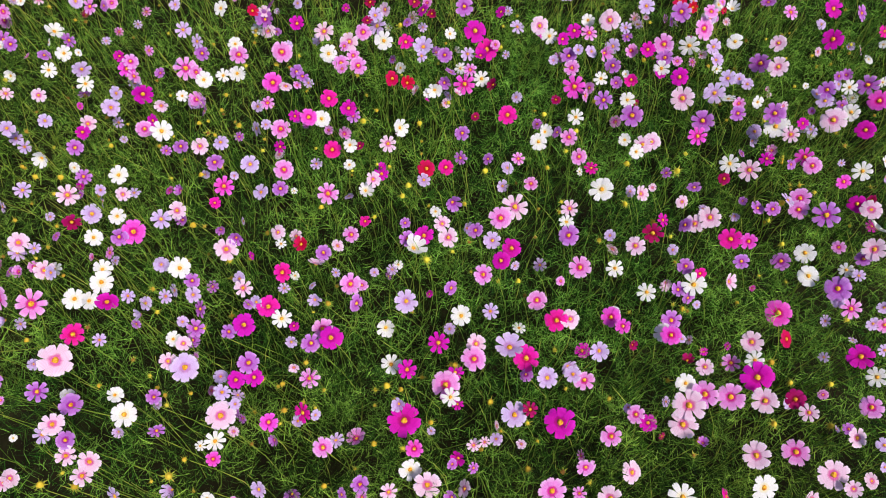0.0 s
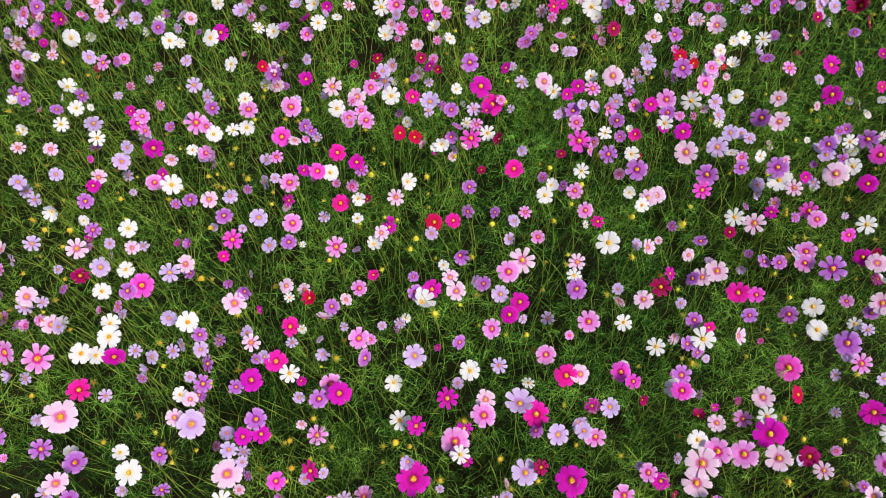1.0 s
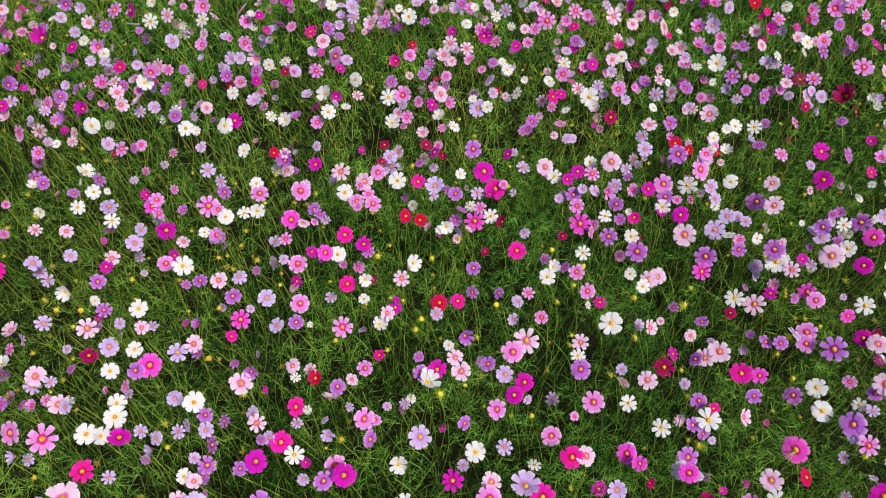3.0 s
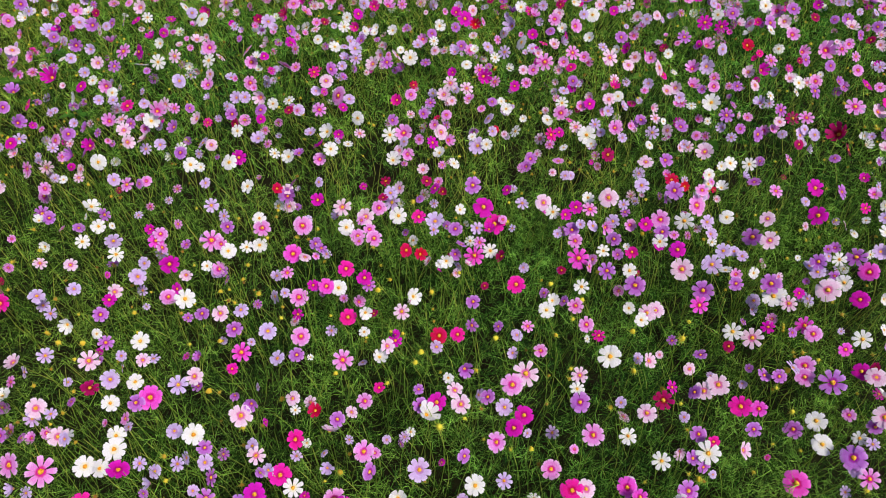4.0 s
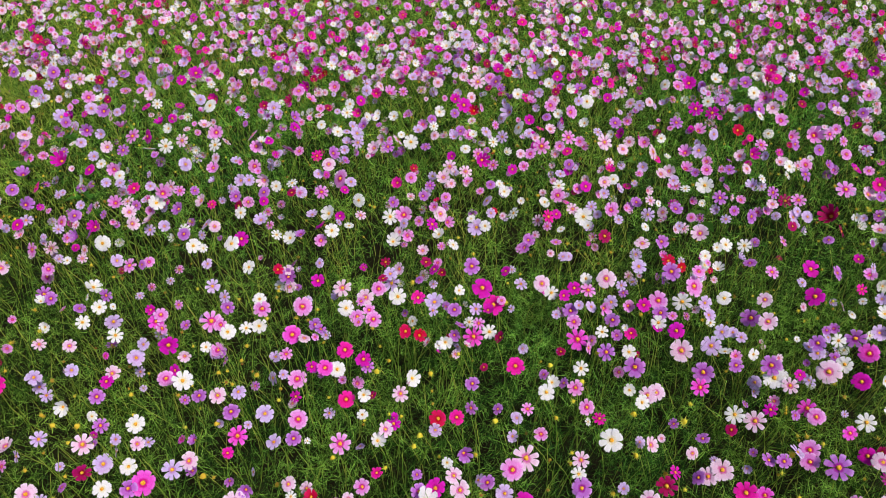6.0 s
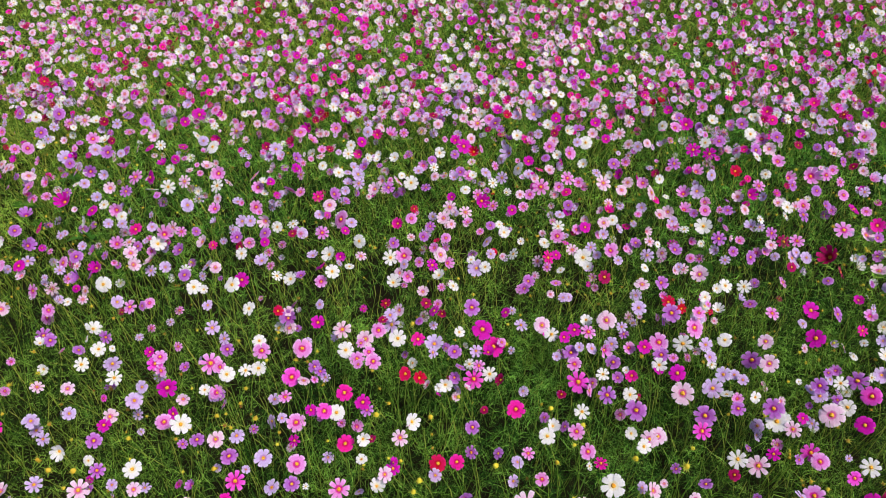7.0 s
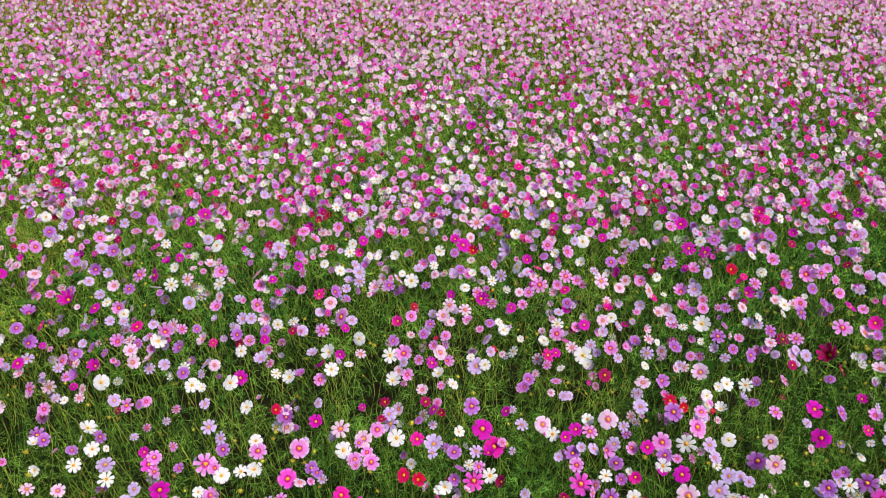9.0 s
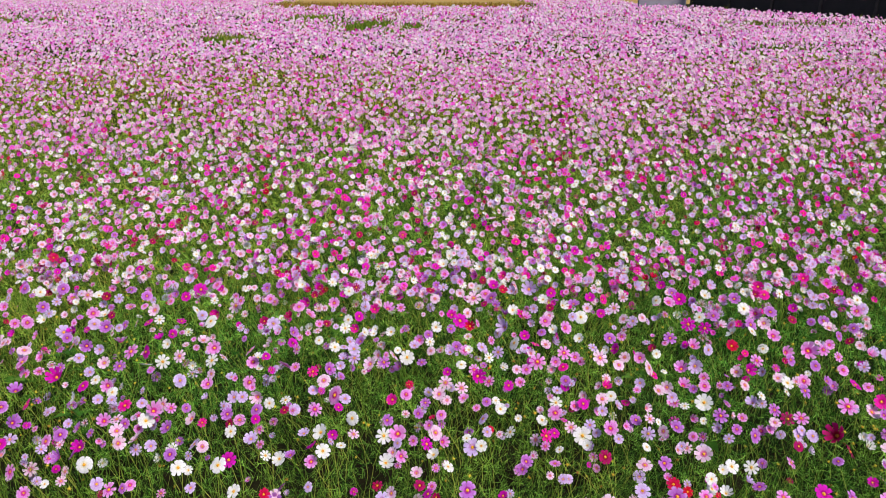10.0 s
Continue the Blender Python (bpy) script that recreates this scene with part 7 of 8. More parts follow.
flower("lilac", 2.454, 5.308, 0.67, 0.060)
flower("pale_pink", 2.550, 5.375, 0.66, 0.081)
flower("white", 2.803, 5.668, 0.61, 0.068)
flower("violet", 2.759, 5.728, 0.68, 0.056)
flower("lilac", 2.865, 5.880, 0.67, 0.048)
flower("white", 2.896, 5.741, 0.65, 0.051)
flower("pink", 2.801, 5.421, 0.65, 0.065)
flower("pale_pink", 2.749, 5.328, 0.64, 0.061)
flower("pale_pink", 2.666, 5.302, 0.63, 0.036)
flower("magenta", 3.110, 6.558, 0.66, 0.067)
flower("hot_pink", 3.096, 6.458, 0.62, 0.057)
flower("violet", 3.167, 6.477, 0.67, 0.057)
flower("pink", 3.254, 6.547, 0.65, 0.057)
flower("crimson", 3.024, 5.993, 0.65, 0.049)
flower("lilac", 3.109, 6.225, 0.66, 0.055)
flower("magenta", 3.232, 6.256, 0.67, 0.055)
flower("lilac", 3.375, 6.453, 0.61, 0.052)
flower("pale_pink", 3.476, 6.733, 0.65, 0.068)
flower("lilac", 3.525, 6.612, 0.62, 0.058)
flower("white", 3.742, 6.887, 0.62, 0.080)
flower("pink", 3.909, 7.185, 0.68, 0.052)
flower("pink", 4.106, 7.253, 0.61, 0.104)
flower("lilac", 3.904, 6.798, 0.62, 0.049)
flower("violet", 3.694, 6.494, 0.67, 0.057)
flower("crimson", 3.602, 6.458, 0.65, 0.042)
flower("hot_pink", 3.568, 6.351, 0.62, 0.065)
flower("lilac", 3.410, 6.215, 0.68, 0.050)
flower("magenta", 3.701, 6.426, 0.65, 0.061)
flower("pink", 3.762, 6.362, 0.68, 0.065)
flower("crimson", 3.804, 6.304, 0.62, 0.042)
flower("pink", 4.245, 7.262, 0.66, 0.057)
flower("lilac", 4.228, 7.088, 0.62, 0.067)
flower("pink", 4.311, 7.079, 0.62, 0.046)
flower("magenta", 4.267, 6.781, 0.63, 0.069)
flower("white", 4.082, 6.685, 0.63, 0.078)
flower("pale_pink", 3.782, 6.136, 0.63, 0.059)
flower("pink", 3.849, 6.054, 0.63, 0.058)
flower("white", 4.041, 6.279, 0.62, 0.046)
flower("violet", 3.615, 5.968, 0.62, 0.071)
flower("pink", 3.662, 5.843, 0.64, 0.048)
flower("pink", 3.146, 5.877, 0.63, 0.070)
flower("hot_pink", 3.328, 6.110, 0.61, 0.072)
flower("pale_pink", 3.421, 6.056, 0.62, 0.072)
flower("violet", 3.253, 5.826, 0.64, 0.061)
flower("crimson", 3.311, 5.772, 0.63, 0.047)
flower("hot_pink", 3.146, 5.598, 0.62, 0.072)
flower("pink", 2.904, 5.345, 0.67, 0.065)
flower("lilac", 3.001, 5.406, 0.63, 0.041)
flower("lilac", 2.782, 5.086, 0.67, 0.047)
flower("magenta", 3.014, 5.263, 0.63, 0.072)
flower("lilac", 2.838, 5.090, 0.61, 0.055)
flower("pale_pink", 3.128, 5.435, 0.50, 0.050)
flower("magenta", 2.765, 4.983, 0.63, 0.057)
flower("pale_pink", 2.645, 5.000, 0.61, 0.069)
flower("magenta", 2.900, 4.965, 0.61, 0.054)
flower("violet", 2.989, 5.005, 0.62, 0.046)
flower("pink", 3.007, 4.940, 0.66, 0.061)
flower("white", 3.327, 5.328, 0.49, 0.041)
flower("pink", 3.236, 5.223, 0.66, 0.052)
flower("lilac", 3.344, 5.522, 0.63, 0.058)
flower("crimson", 3.401, 5.455, 0.63, 0.049)
flower("hot_pink", 3.433, 5.426, 0.67, 0.049)
flower("pink", 3.171, 5.307, 0.68, 0.044)
flower("white", 3.413, 5.740, 0.63, 0.052)
flower("hot_pink", 3.620, 5.486, 0.67, 0.054)
flower("lilac", 3.715, 5.688, 0.63, 0.051)
flower("lilac", 3.524, 5.354, 0.63, 0.053)
flower("lilac", 3.361, 5.120, 0.66, 0.047)
flower("lilac", 3.254, 4.970, 0.65, 0.061)
flower("lilac", 3.300, 4.861, 0.65, 0.056)
flower("violet", 3.177, 4.686, 0.67, 0.051)
flower("pale_pink", 3.183, 4.872, 0.61, 0.053)
flower("magenta", 3.027, 4.567, 0.67, 0.050)
flower("pink", 3.164, 4.602, 0.64, 0.054)
flower("pink", 2.821, 4.635, 0.67, 0.072)
flower("magenta", 2.855, 4.558, 0.67, 0.050)
flower("violet", 2.687, 4.683, 0.64, 0.062)
flower("lilac", 2.616, 4.746, 0.64, 0.044)
flower("pale_pink", 2.399, 4.558, 0.67, 0.057)
flower("pink", 2.294, 4.706, 0.67, 0.073)
flower("pink", 2.414, 4.936, 0.62, 0.053)
flower("violet", 2.291, 5.095, 0.61, 0.063)
flower("pink", 2.388, 5.193, 0.63, 0.059)
flower("crimson", 2.280, 5.311, 0.64, 0.048)
flower("violet", 2.281, 5.234, 0.61, 0.040)
flower("pale_pink", 2.041, 5.123, 0.67, 0.070)
flower("violet", 1.954, 4.992, 0.67, 0.054)
flower("pink", 1.796, 5.059, 0.65, 0.058)
flower("white", 1.761, 5.117, 0.63, 0.047)
flower("magenta", 2.128, 4.922, 0.62, 0.061)
flower("hot_pink", 2.045, 4.698, 0.61, 0.062)
flower("lilac", 2.156, 4.736, 0.64, 0.044)
flower("lilac", 2.008, 4.812, 0.61, 0.045)
flower("lilac", 1.893, 4.646, 0.65, 0.051)
flower("pink", 1.851, 4.812, 0.61, 0.075)
flower("crimson", 1.782, 4.784, 0.67, 0.059)
flower("lilac", 1.893, 4.906, 0.63, 0.049)
flower("crimson", 1.690, 4.861, 0.64, 0.038)
flower("lilac", 1.612, 4.586, 0.66, 0.050)
flower("white", 1.957, 5.306, 0.67, 0.040)
flower("lilac", 2.242, 5.459, 0.61, 0.050)
flower("violet", 2.182, 5.379, 0.62, 0.049)
flower("pink", 2.281, 5.453, 0.67, 0.037)

# spent heads and buds among them
bud(-1.690, 2.017, 0.56)
bud(-1.184, 1.673, 0.57)
bud(-0.799, 1.917, 0.58)
bud(-0.794, 1.819, 0.60)
bud(-0.726, 1.763, 0.58)
bud(-0.622, 2.069, 0.59)
bud(-0.885, 1.791, 0.56)
bud(-0.259, 1.757, 0.61)
bud(-0.053, 1.763, 0.59)
bud(0.055, 1.839, 0.62)
bud(0.414, 1.807, 0.59)
bud(0.524, 1.718, 0.60)
bud(-0.143, 2.331, 0.56)
bud(0.831, 2.094, 0.59)
bud(0.698, 1.588, 0.57)
bud(0.924, 1.643, 0.56)
bud(0.601, 1.847, 0.62)
bud(-0.807, 1.500, 0.62)
bud(-0.558, 1.291, 0.57)
bud(-0.805, 1.302, 0.60)
bud(-0.658, 1.162, 0.61)
bud(-1.335, 1.535, 0.56)
bud(-1.420, 1.530, 0.57)
bud(-0.104, 1.417, 0.61)
bud(0.110, 1.405, 0.58)
bud(0.184, 1.540, 0.59)
bud(-0.381, 1.376, 0.60)
bud(-0.086, 1.477, 0.59)
bud(-0.328, 1.013, 0.59)
bud(0.279, 1.105, 0.57)
bud(-0.019, 1.162, 0.61)
bud(-0.154, 1.543, 0.61)
bud(0.408, 1.563, 0.58)
bud(0.656, 1.383, 0.61)
bud(0.855, 1.517, 0.62)
bud(1.144, 1.216, 0.62)
bud(0.799, 1.009, 0.56)
bud(1.204, 1.402, 0.59)
bud(0.557, 1.250, 0.59)
bud(0.754, 1.336, 0.57)
bud(-0.812, 0.738, 0.58)
bud(-0.442, 0.750, 0.58)
bud(-1.240, 0.887, 0.59)
bud(-0.423, 0.664, 0.60)
bud(-0.964, 0.447, 0.61)
bud(-1.059, 0.453, 0.61)
bud(-0.714, 0.475, 0.61)
bud(-0.684, 0.522, 0.60)
bud(-0.382, 0.822, 0.57)
bud(-0.131, 0.741, 0.59)
bud(-0.164, 0.581, 0.55)
bud(-0.001, 0.644, 0.55)
bud(0.174, 0.698, 0.57)
bud(0.071, 0.807, 0.59)
bud(0.270, 0.499, 0.59)
bud(-0.089, 0.729, 0.59)
bud(-0.286, 0.447, 0.62)
bud(1.013, 0.807, 0.61)
bud(0.764, 0.581, 0.58)
bud(1.157, 0.627, 0.57)
bud(1.063, 0.750, 0.59)
bud(1.187, 0.750, 0.58)
bud(0.990, 0.630, 0.58)

# ---- setting ----
def sheet(name, x0, x1, y0, y1, z, step, mat, rough, seed):
    nx, ny = max(2, int((x1 - x0) / step) + 1), max(2, int((y1 - y0) / step) + 1)
    xs, ys = np.linspace(x0, x1, nx), np.linspace(y0, y1, ny)
    r = np.random.default_rng(seed)
    v = np.array([(x, y, z + r.uniform(-rough, rough)) for y in ys for x in xs])
    t = np.array(grid_tris(ny, nx))
    return new(name, raw_mesh(name, v, t, [mat]))


ground = tagged(sheet("ground", -1500, 1500, -1500, 1500, -0.12, 150.0, MEADOW, 0.0, 1), "dry yellow-green meadow reaching the horizon", "ground", kind="structure")
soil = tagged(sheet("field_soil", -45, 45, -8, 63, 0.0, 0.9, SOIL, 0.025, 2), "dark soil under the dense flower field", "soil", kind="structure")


def edge(x):
    """How far the blooms reach at x."""
    return np.where(x < -12, 62.0, np.where(x < 5.8, 45.6, np.where(x < 12.6, 62.0, np.where(x < 14.5, 46.2, 46.2 - (x - 14.5) * 2.05))))


CLEARINGS = ((-3.35, 29.8, 1.0, 2.5), (-1.4, 29.0, 0.45, 1.8), (-7.2, 24.0, 0.85, 1.2), (-6.2, 34.8, 0.9, 1.8), (12.9, 30.6, 0.8, 0.8), (15.2, 30.2, 1.3, 0.8), (9.7, 21.0, 0.9, 0.5), (-20.0, 33.5, 2.0, 0.8), (4.2, 24.2, 1.0, 0.3))


def in_clearing(x, y, grow=1.0):
    m = np.zeros(len(x), bool)
    for cx, cy, rx, ry in CLEARINGS:
        m |= ((x - cx) / (rx * grow)) ** 2 + ((y - cy) / (ry * grow)) ** 2 < 1 + 0.35 * np.sin(x * 5) + 0.25 * np.sin(y * 7 + x * 2)
    return m


def patchy(x, y):
    """Slow uneven growth over the field, about 0 to 1."""
    s = np.sin(x * 1.9 + 1.3 * np.sin(y * 1.1)) * np.sin(y * 2.3 + 1.7 * np.sin(x * 0.9 + 2))
    b = np.sin(x * 0.53 + 4 + np.sin(y * 0.31)) * np.sin(y * 0.67 + 1)
    f = np.sin(x * 6.1 + 2 * np.sin(y * 4.3)) * np.sin(y * 7.7 + 2 * np.sin(x * 5.2))
    return np.clip(0.5 + 0.22 * s + 0.16 * b + 0.2 * f, 0, 1)


def strewn(per_m2, y0, y1, a, b, seed, uneven=0.7, clear=True):
    """Places at random between y0 and y1, out to |x| < a + b y, more where growth is dense."""
    r = np.random.default_rng(seed)
    half = a + b * y1
    n = int(per_m2 * 2 * half * (y1 - y0))
    x, y = r.uniform(-half, half, n), r.uniform(y0, y1, n)
    keep = (np.abs(x) < a + b * y) & (r.uniform(size=n) < 1 - uneven + uneven * 1.6 * patchy(x, y)) & (y < edge(x))
    # a thinner stand on the sunny left side
    keep &= r.uniform(size=n) < 1 - (0.45 * np.exp(-((x + 6.5) / 4) ** 2 - ((y - 13) / 4) ** 2) if clear else 0)
    if clear:
        keep &= ~in_clearing(x, y)
    return x[keep], y[keep]


# ---- blooms as things: those nearest the camera ----
NEAR_TO = 2.50
near = [b for b in BLOOMS if b[2] < NEAR_TO][:600]
rest = [b for b in BLOOMS if b not in near]
for n, (kind, x, y, z, across, lean, known_form) in enumerate(near):
    r = np.random.default_rng(n + 900)
    tilt, way = (float(a[0]) for a in lean_of(n, 1, 0.65 if across > 0.062 else 1.0, y))
    if lean:
        tilt, way = (radians(a) for a in lean)
    size = across / 2 * 1.02
    head = Matrix([list(row) for row in facing(np.array([tilt]), np.array([way]), np.array([r.uniform(0, 6.28)]), np.array([size]))[0]]).to_4x4()
    foot = Vector((x + r.normal(0, 0.09), y + r.normal(0, 0.09), 0.0))
    thing = new(kind + "_cosmos_flower")
    thing.location = foot
    tagged(thing, WORDS[kind] + " cosmos flower on a thin green stem, fully open", "flower", WORDS[kind] + " cosmos flowers in the field")
    top = Vector((x, y, z)) - foot
    head.translation = top
    form = int(r.choice(5, p=[0.45, 0.15, 0.1, 0.3, 0.0] if across > 0.062 else [0.37, 0.24, 0.14, 0.18, 0.07]))
    form = form if known_form is None else known_form
    for k in range(8):
        part("petal", PETAL_MESH[kind, form, k % 2], thing, head @ pose(0, 0, 0.009 * (k % 2), r.uniform(-3, 3), r.uniform(-8, 5), 45 * k + r.uniform(-6, 6)) @ Matrix.Diagonal((r.uniform(0.92, 1.06), r.uniform(0.9, 1.1), 1, 1)))
    part("disc", DISC_MESH, thing, head, "yellow centre of tiny florets")
    part("calyx", CALYX_MESH, thing, head)
    shear = Matrix(((1, 0, top.x, 0), (0, 1, top.y, 0), (0, 0, top.z, 0), (0, 0, 0, 1)))
    part("stem", STALK_MESH[n % 4], thing, shear)

# ---- spent heads ----
def spiked(radius, count, reach, seed):
    """A star of thin bracts round a small head."""
    r = np.random.default_rng(seed)
    v, t = [], []
    for k in range(count):
        a, e = 2 * math.pi * k / count + r.uniform(-0.2, 0.2), r.uniform(-0.5, 0.6)
        d = Vector((math.cos(a) * math.cos(e), math.sin(a) * math.cos(e), math.sin(e)))
        side = Vector((-math.sin(a), math.cos(a), 0)) * radius * 0.22
        i = len(v)
        v += [d * radius * 0.5 + side, d * radius * 0.5 - side, d * reach * r.uniform(0.8, 1.2)]
        t.append((i, i + 1, i + 2))
    return np.array([list(p) for p in v]), np.array(t)


HEAD_MESH = raw_mesh("seed_head", *dome(0.8, 1.1, 4, 8, -0.3)[:2], [BUD])
v, t = spiked(1.0, 11, 1.8, 3)
BRACT_MESH = raw_mesh("involucre", v, t, [SEPAL])
for n, (x, y, z) in enumerate(BUDS):
    r = np.random.default_rng(n + 4000)
    thing = new("flower_bud")
    foot = Vector((x + r.normal(0, 0.05), y + r.normal(0, 0.05), 0.0))
    thing.location = foot
    tagged(thing, "yellow spent cosmos head with green bracts on its stem", "flower bud", "spent heads in the field")
    top = Vector((x, y, z)) - foot
    size = r.uniform(0.009, 0.014)
    m = Matrix.Translation(top) @ pose(0, 0, 0, r.uniform(0, 40), r.uniform(-25, 25), r.uniform(0, 360)) @ Matrix.Scale(size, 4)
    part("seed_head", HEAD_MESH, thing, m)
    part("involucre", BRACT_MESH, thing, m)
    part("stem", STALK_MESH[n % 4], thing, Matrix(((1, 0, top.x, 0), (0, 1, top.y, 0), (0, 0, top.z, 0), (0, 0, 0, 1))))


# ---- the rest of the blooms ----
def bloom_field(name, label, kind_index, x, y, z, size, level, seed, stems):
    """Blooms joined into one mesh, with their stems in another."""
    r = np.random.default_rng(seed)
    n = len(x)
    tilt, way = lean_of(seed + 50, n, 1.0, y)
    turns = facing(tilt, way, r.uniform(0, 6.28, n), size)
    places = np.stack([x, y, z], -1)
    pieces = []
    which = r.integers(0, 10, n)
    for w in range(10):
        m = which == w
        template = star_blossom(w, level == "star") if level in ("star", "far") else whole_blossom((0, 1, 2, 2, 3, 1, 4, 0, 2, 3)[w], level, w + 1)
        pieces.append(spread(template, turns[m], places[m], kind_index[m]))
    v, t, u, s = joined(pieces)
    tagged(new(name, raw_mesh(name, v, t, SLOTS, s, u)), label, "flowers", kind="stuff")
    if stems:
        drop = np.minimum(z - 0.02, stems[0])
        feet = np.stack([r.normal(0, 0.09, n), r.normal(0, 0.09, n)], -1) * (drop / 0.6)[:, None]
        turn = np.zeros((n, 3, 3))
        turn[:, 0, 0] = turn[:, 1, 1] = stems[1]
        turn[:, 0, 2], turn[:, 1, 2], turn[:, 2, 2] = -feet[:, 0], -feet[:, 1], drop
        low = places.copy()
        low[:, :2] += feet
        low[:, 2] -= drop
        pieces = []
        for w, b in enumerate((0.06, 0.14, -0.10)):
            m = np.arange(n) % 3 == w
            pieces.append(spread(stalk(b, 3, stems[2]), turn[m], low[m]))
        v, t, _, _ = joined(pieces)
        tagged(new("cosmos_stems", raw_mesh("cosmos_stems", v, t, [STEM])), "thin yellow-green cosmos stems", "stems", kind="stuff")


def kinds_for(n, seed, shares):
    return np.random.default_rng(seed).choice(len(KINDS), n, p=np.array(shares) / sum(shares))


# shares:      white pale pink lilac violet magenta hot rose crimson red
MIXTURE = (12, 20, 22, 19, 13, 7, 3, 4, 2, 1.2)
MID_MIXTURE = (17, 28, 23, 8, 2, 4, 6, 9, 2.5, 1.4)
FAR_MIXTURE = (9, 25, 45, 3, 1, 2.5, 3, 10, 1.2, 0.6)
UNDER_MIXTURE = (9, 16, 20, 28, 18, 5, 2, 2, 1, 0.5)
r = np.random.default_rng(31)
for level, seed, some, stems in (("fine", 11, [b for b in rest if b[2] < 4.45], (0.6, 1.0, 5)), ("middle", 12, [b for b in rest if b[2] >= 4.45], (0.5, 1.2, 4))):
    bloom_field("cosmos_blooms", "open cosmos flowers in white, pink, lilac and magenta", np.array([KINDS.index(b[0]) for b in some]), np.array([b[1] for b in some]),
                np.array([b[2] for b in some]), np.array([b[3] for b in some]), np.array([b[4] for b in some]) / 2 * (1.0 if seed == 11 else 1.06), level, seed, stems)


def random_blooms(per_m2, y0, y1, a, b, level, seed, stems, keep=None, lift=0.0, scale=1.0, shares=None):
    x, y = strewn(per_m2, y0, y1, a, b, seed)
    if keep is not None:
        m = keep(x, y)
        x, y = x[m], y[m]
    r = np.random.default_rng(seed + 1)
    n = len(x)
    # blooms of one plant stand together and share its colour
    beside, mate = r.uniform(size=n) < 0.55, r.integers(0, n, n)
    beside &= ~beside[mate]
    x, y = np.where(beside, x[mate] + r.normal(0, 0.045, n), x), np.where(beside, y[mate] + r.normal(0, 0.045, n), y)
    kinds = kinds_for(n, seed + 2, shares or (FAR_MIXTURE if y0 > 7 else MID_MIXTURE if y0 > 4 else MIXTURE))
    kinds = np.where(beside & (r.uniform(size=n) < 0.6), kinds[mate], kinds)
    z = 0.62 + lift + r.normal(0, 0.05, n) - np.where(r.uniform(size=n) < 0.25, r.uniform(0.05, 0.18, n), 0)
    size = np.clip(r.normal(0.029, 0.006, n), 0.015, 0.046) * scale
    bloom_field("cosmos_blooms", "open cosmos flowers in white, pink, lilac and magenta", kinds, x, y, z, size, level, seed, stems)


def outside_known(x, y):
    """Beyond the blooms that are placed one by one."""
    return (np.abs(x) > np.where(y < 2.4, 1.02 + 0.335 * y, 0.89 + 0.459 * y)) | (y < 0.38) | (y > 4.40)


random_blooms(100, -0.6, 5.0, 2.1, 0.48, "middle", 101, (0.5, 1.0, 4), outside_known)
random_blooms(24, 0.4, 2.4, 1.0, 0.33, "middle", 110, (0.5, 1.0, 4), None, -0.11, 0.75, UNDER_MIXTURE)
random_blooms(60, 2.36, 2.52, 1.0, 0.41, "middle", 112, (0.5, 1.0, 4), None, 0.0, 0.95)
random_blooms(52, 2.5, 4.45, 0.9, 0.46, "middle", 111, (0.5, 1.0, 4), None, -0.07, 0.82, UNDER_MIXTURE)
random_blooms(98, 4.4, 8.3, 1.4, 0.66, "middle", 121, (0.45, 1.7, 3), None, -0.02, 0.96)
random_blooms(128, 8.3, 18.0, 1.5, 0.69, "star", 131, (0.4, 1.8, 2), None, 0.0, 1.08)
random_blooms(72, 18.0, 30.0, 2.0, 0.69, "far", 141, None, None, 0.0, 1.22)
random_blooms(27, 30.0, 62.0, 2.0, 0.69, "far", 151, None, None, 0.0, 1.65)

# the field goes on outside the view, more thinly built
random_blooms(85, -4.0, 6.0, 5.5, 0.1, "far", 160, None, lambda x, y: (np.abs(x) > 2.1 + 0.48 * np.maximum(y, 0)) | (y < -0.6), 0.0, 1.0)
random_blooms(36, -7.0, 10.0, 14.0, 0.6, "far", 161, None, lambda x, y: ((np.abs(x) > 2.1 + 0.6 * np.maximum(y, 0)) | (y < -0.6)) & ((np.abs(x) > 5.6) | (y < -4) | (y > 6)), 0.0, 1.2)
random_blooms(9, 10.0, 60.0, 26.0, 0.25, "far", 171, None, lambda x, y: (np.abs(x) > 2.0 + 0.69 * y) & (x < 15), 0.0, 1.6)


# ---- feathery leaves ----
def thread(start, way, length, width, sag, r, segments=2):
    way = way / np.linalg.norm(way)
    side = np.cross(way, r.normal(size=3))
    side /= np.linalg.norm(side)
    bend = np.cross(way, side) * r.normal(0, 1.1) + side * r.normal(0, 0.7) + np.array([0, 0, -sag])
    v = []
    for i in range(segments):
        s = i / segments
        p = start + way * length * s + bend * length * s * s
        v += [p + side * width * (0.5 - 0.15 * s), p - side * width * (0.5 - 0.15 * s)]
    v.append(start + way * length + bend * length)
    t = []
    for i in range(segments - 1):
        a = 2 * i
        t += [(a, a + 1, a + 3), (a, a + 3, a + 2)]
    t.append((2 * segments - 2, 2 * segments - 1, 2 * segments))
    return np.array(v), np.array(t)


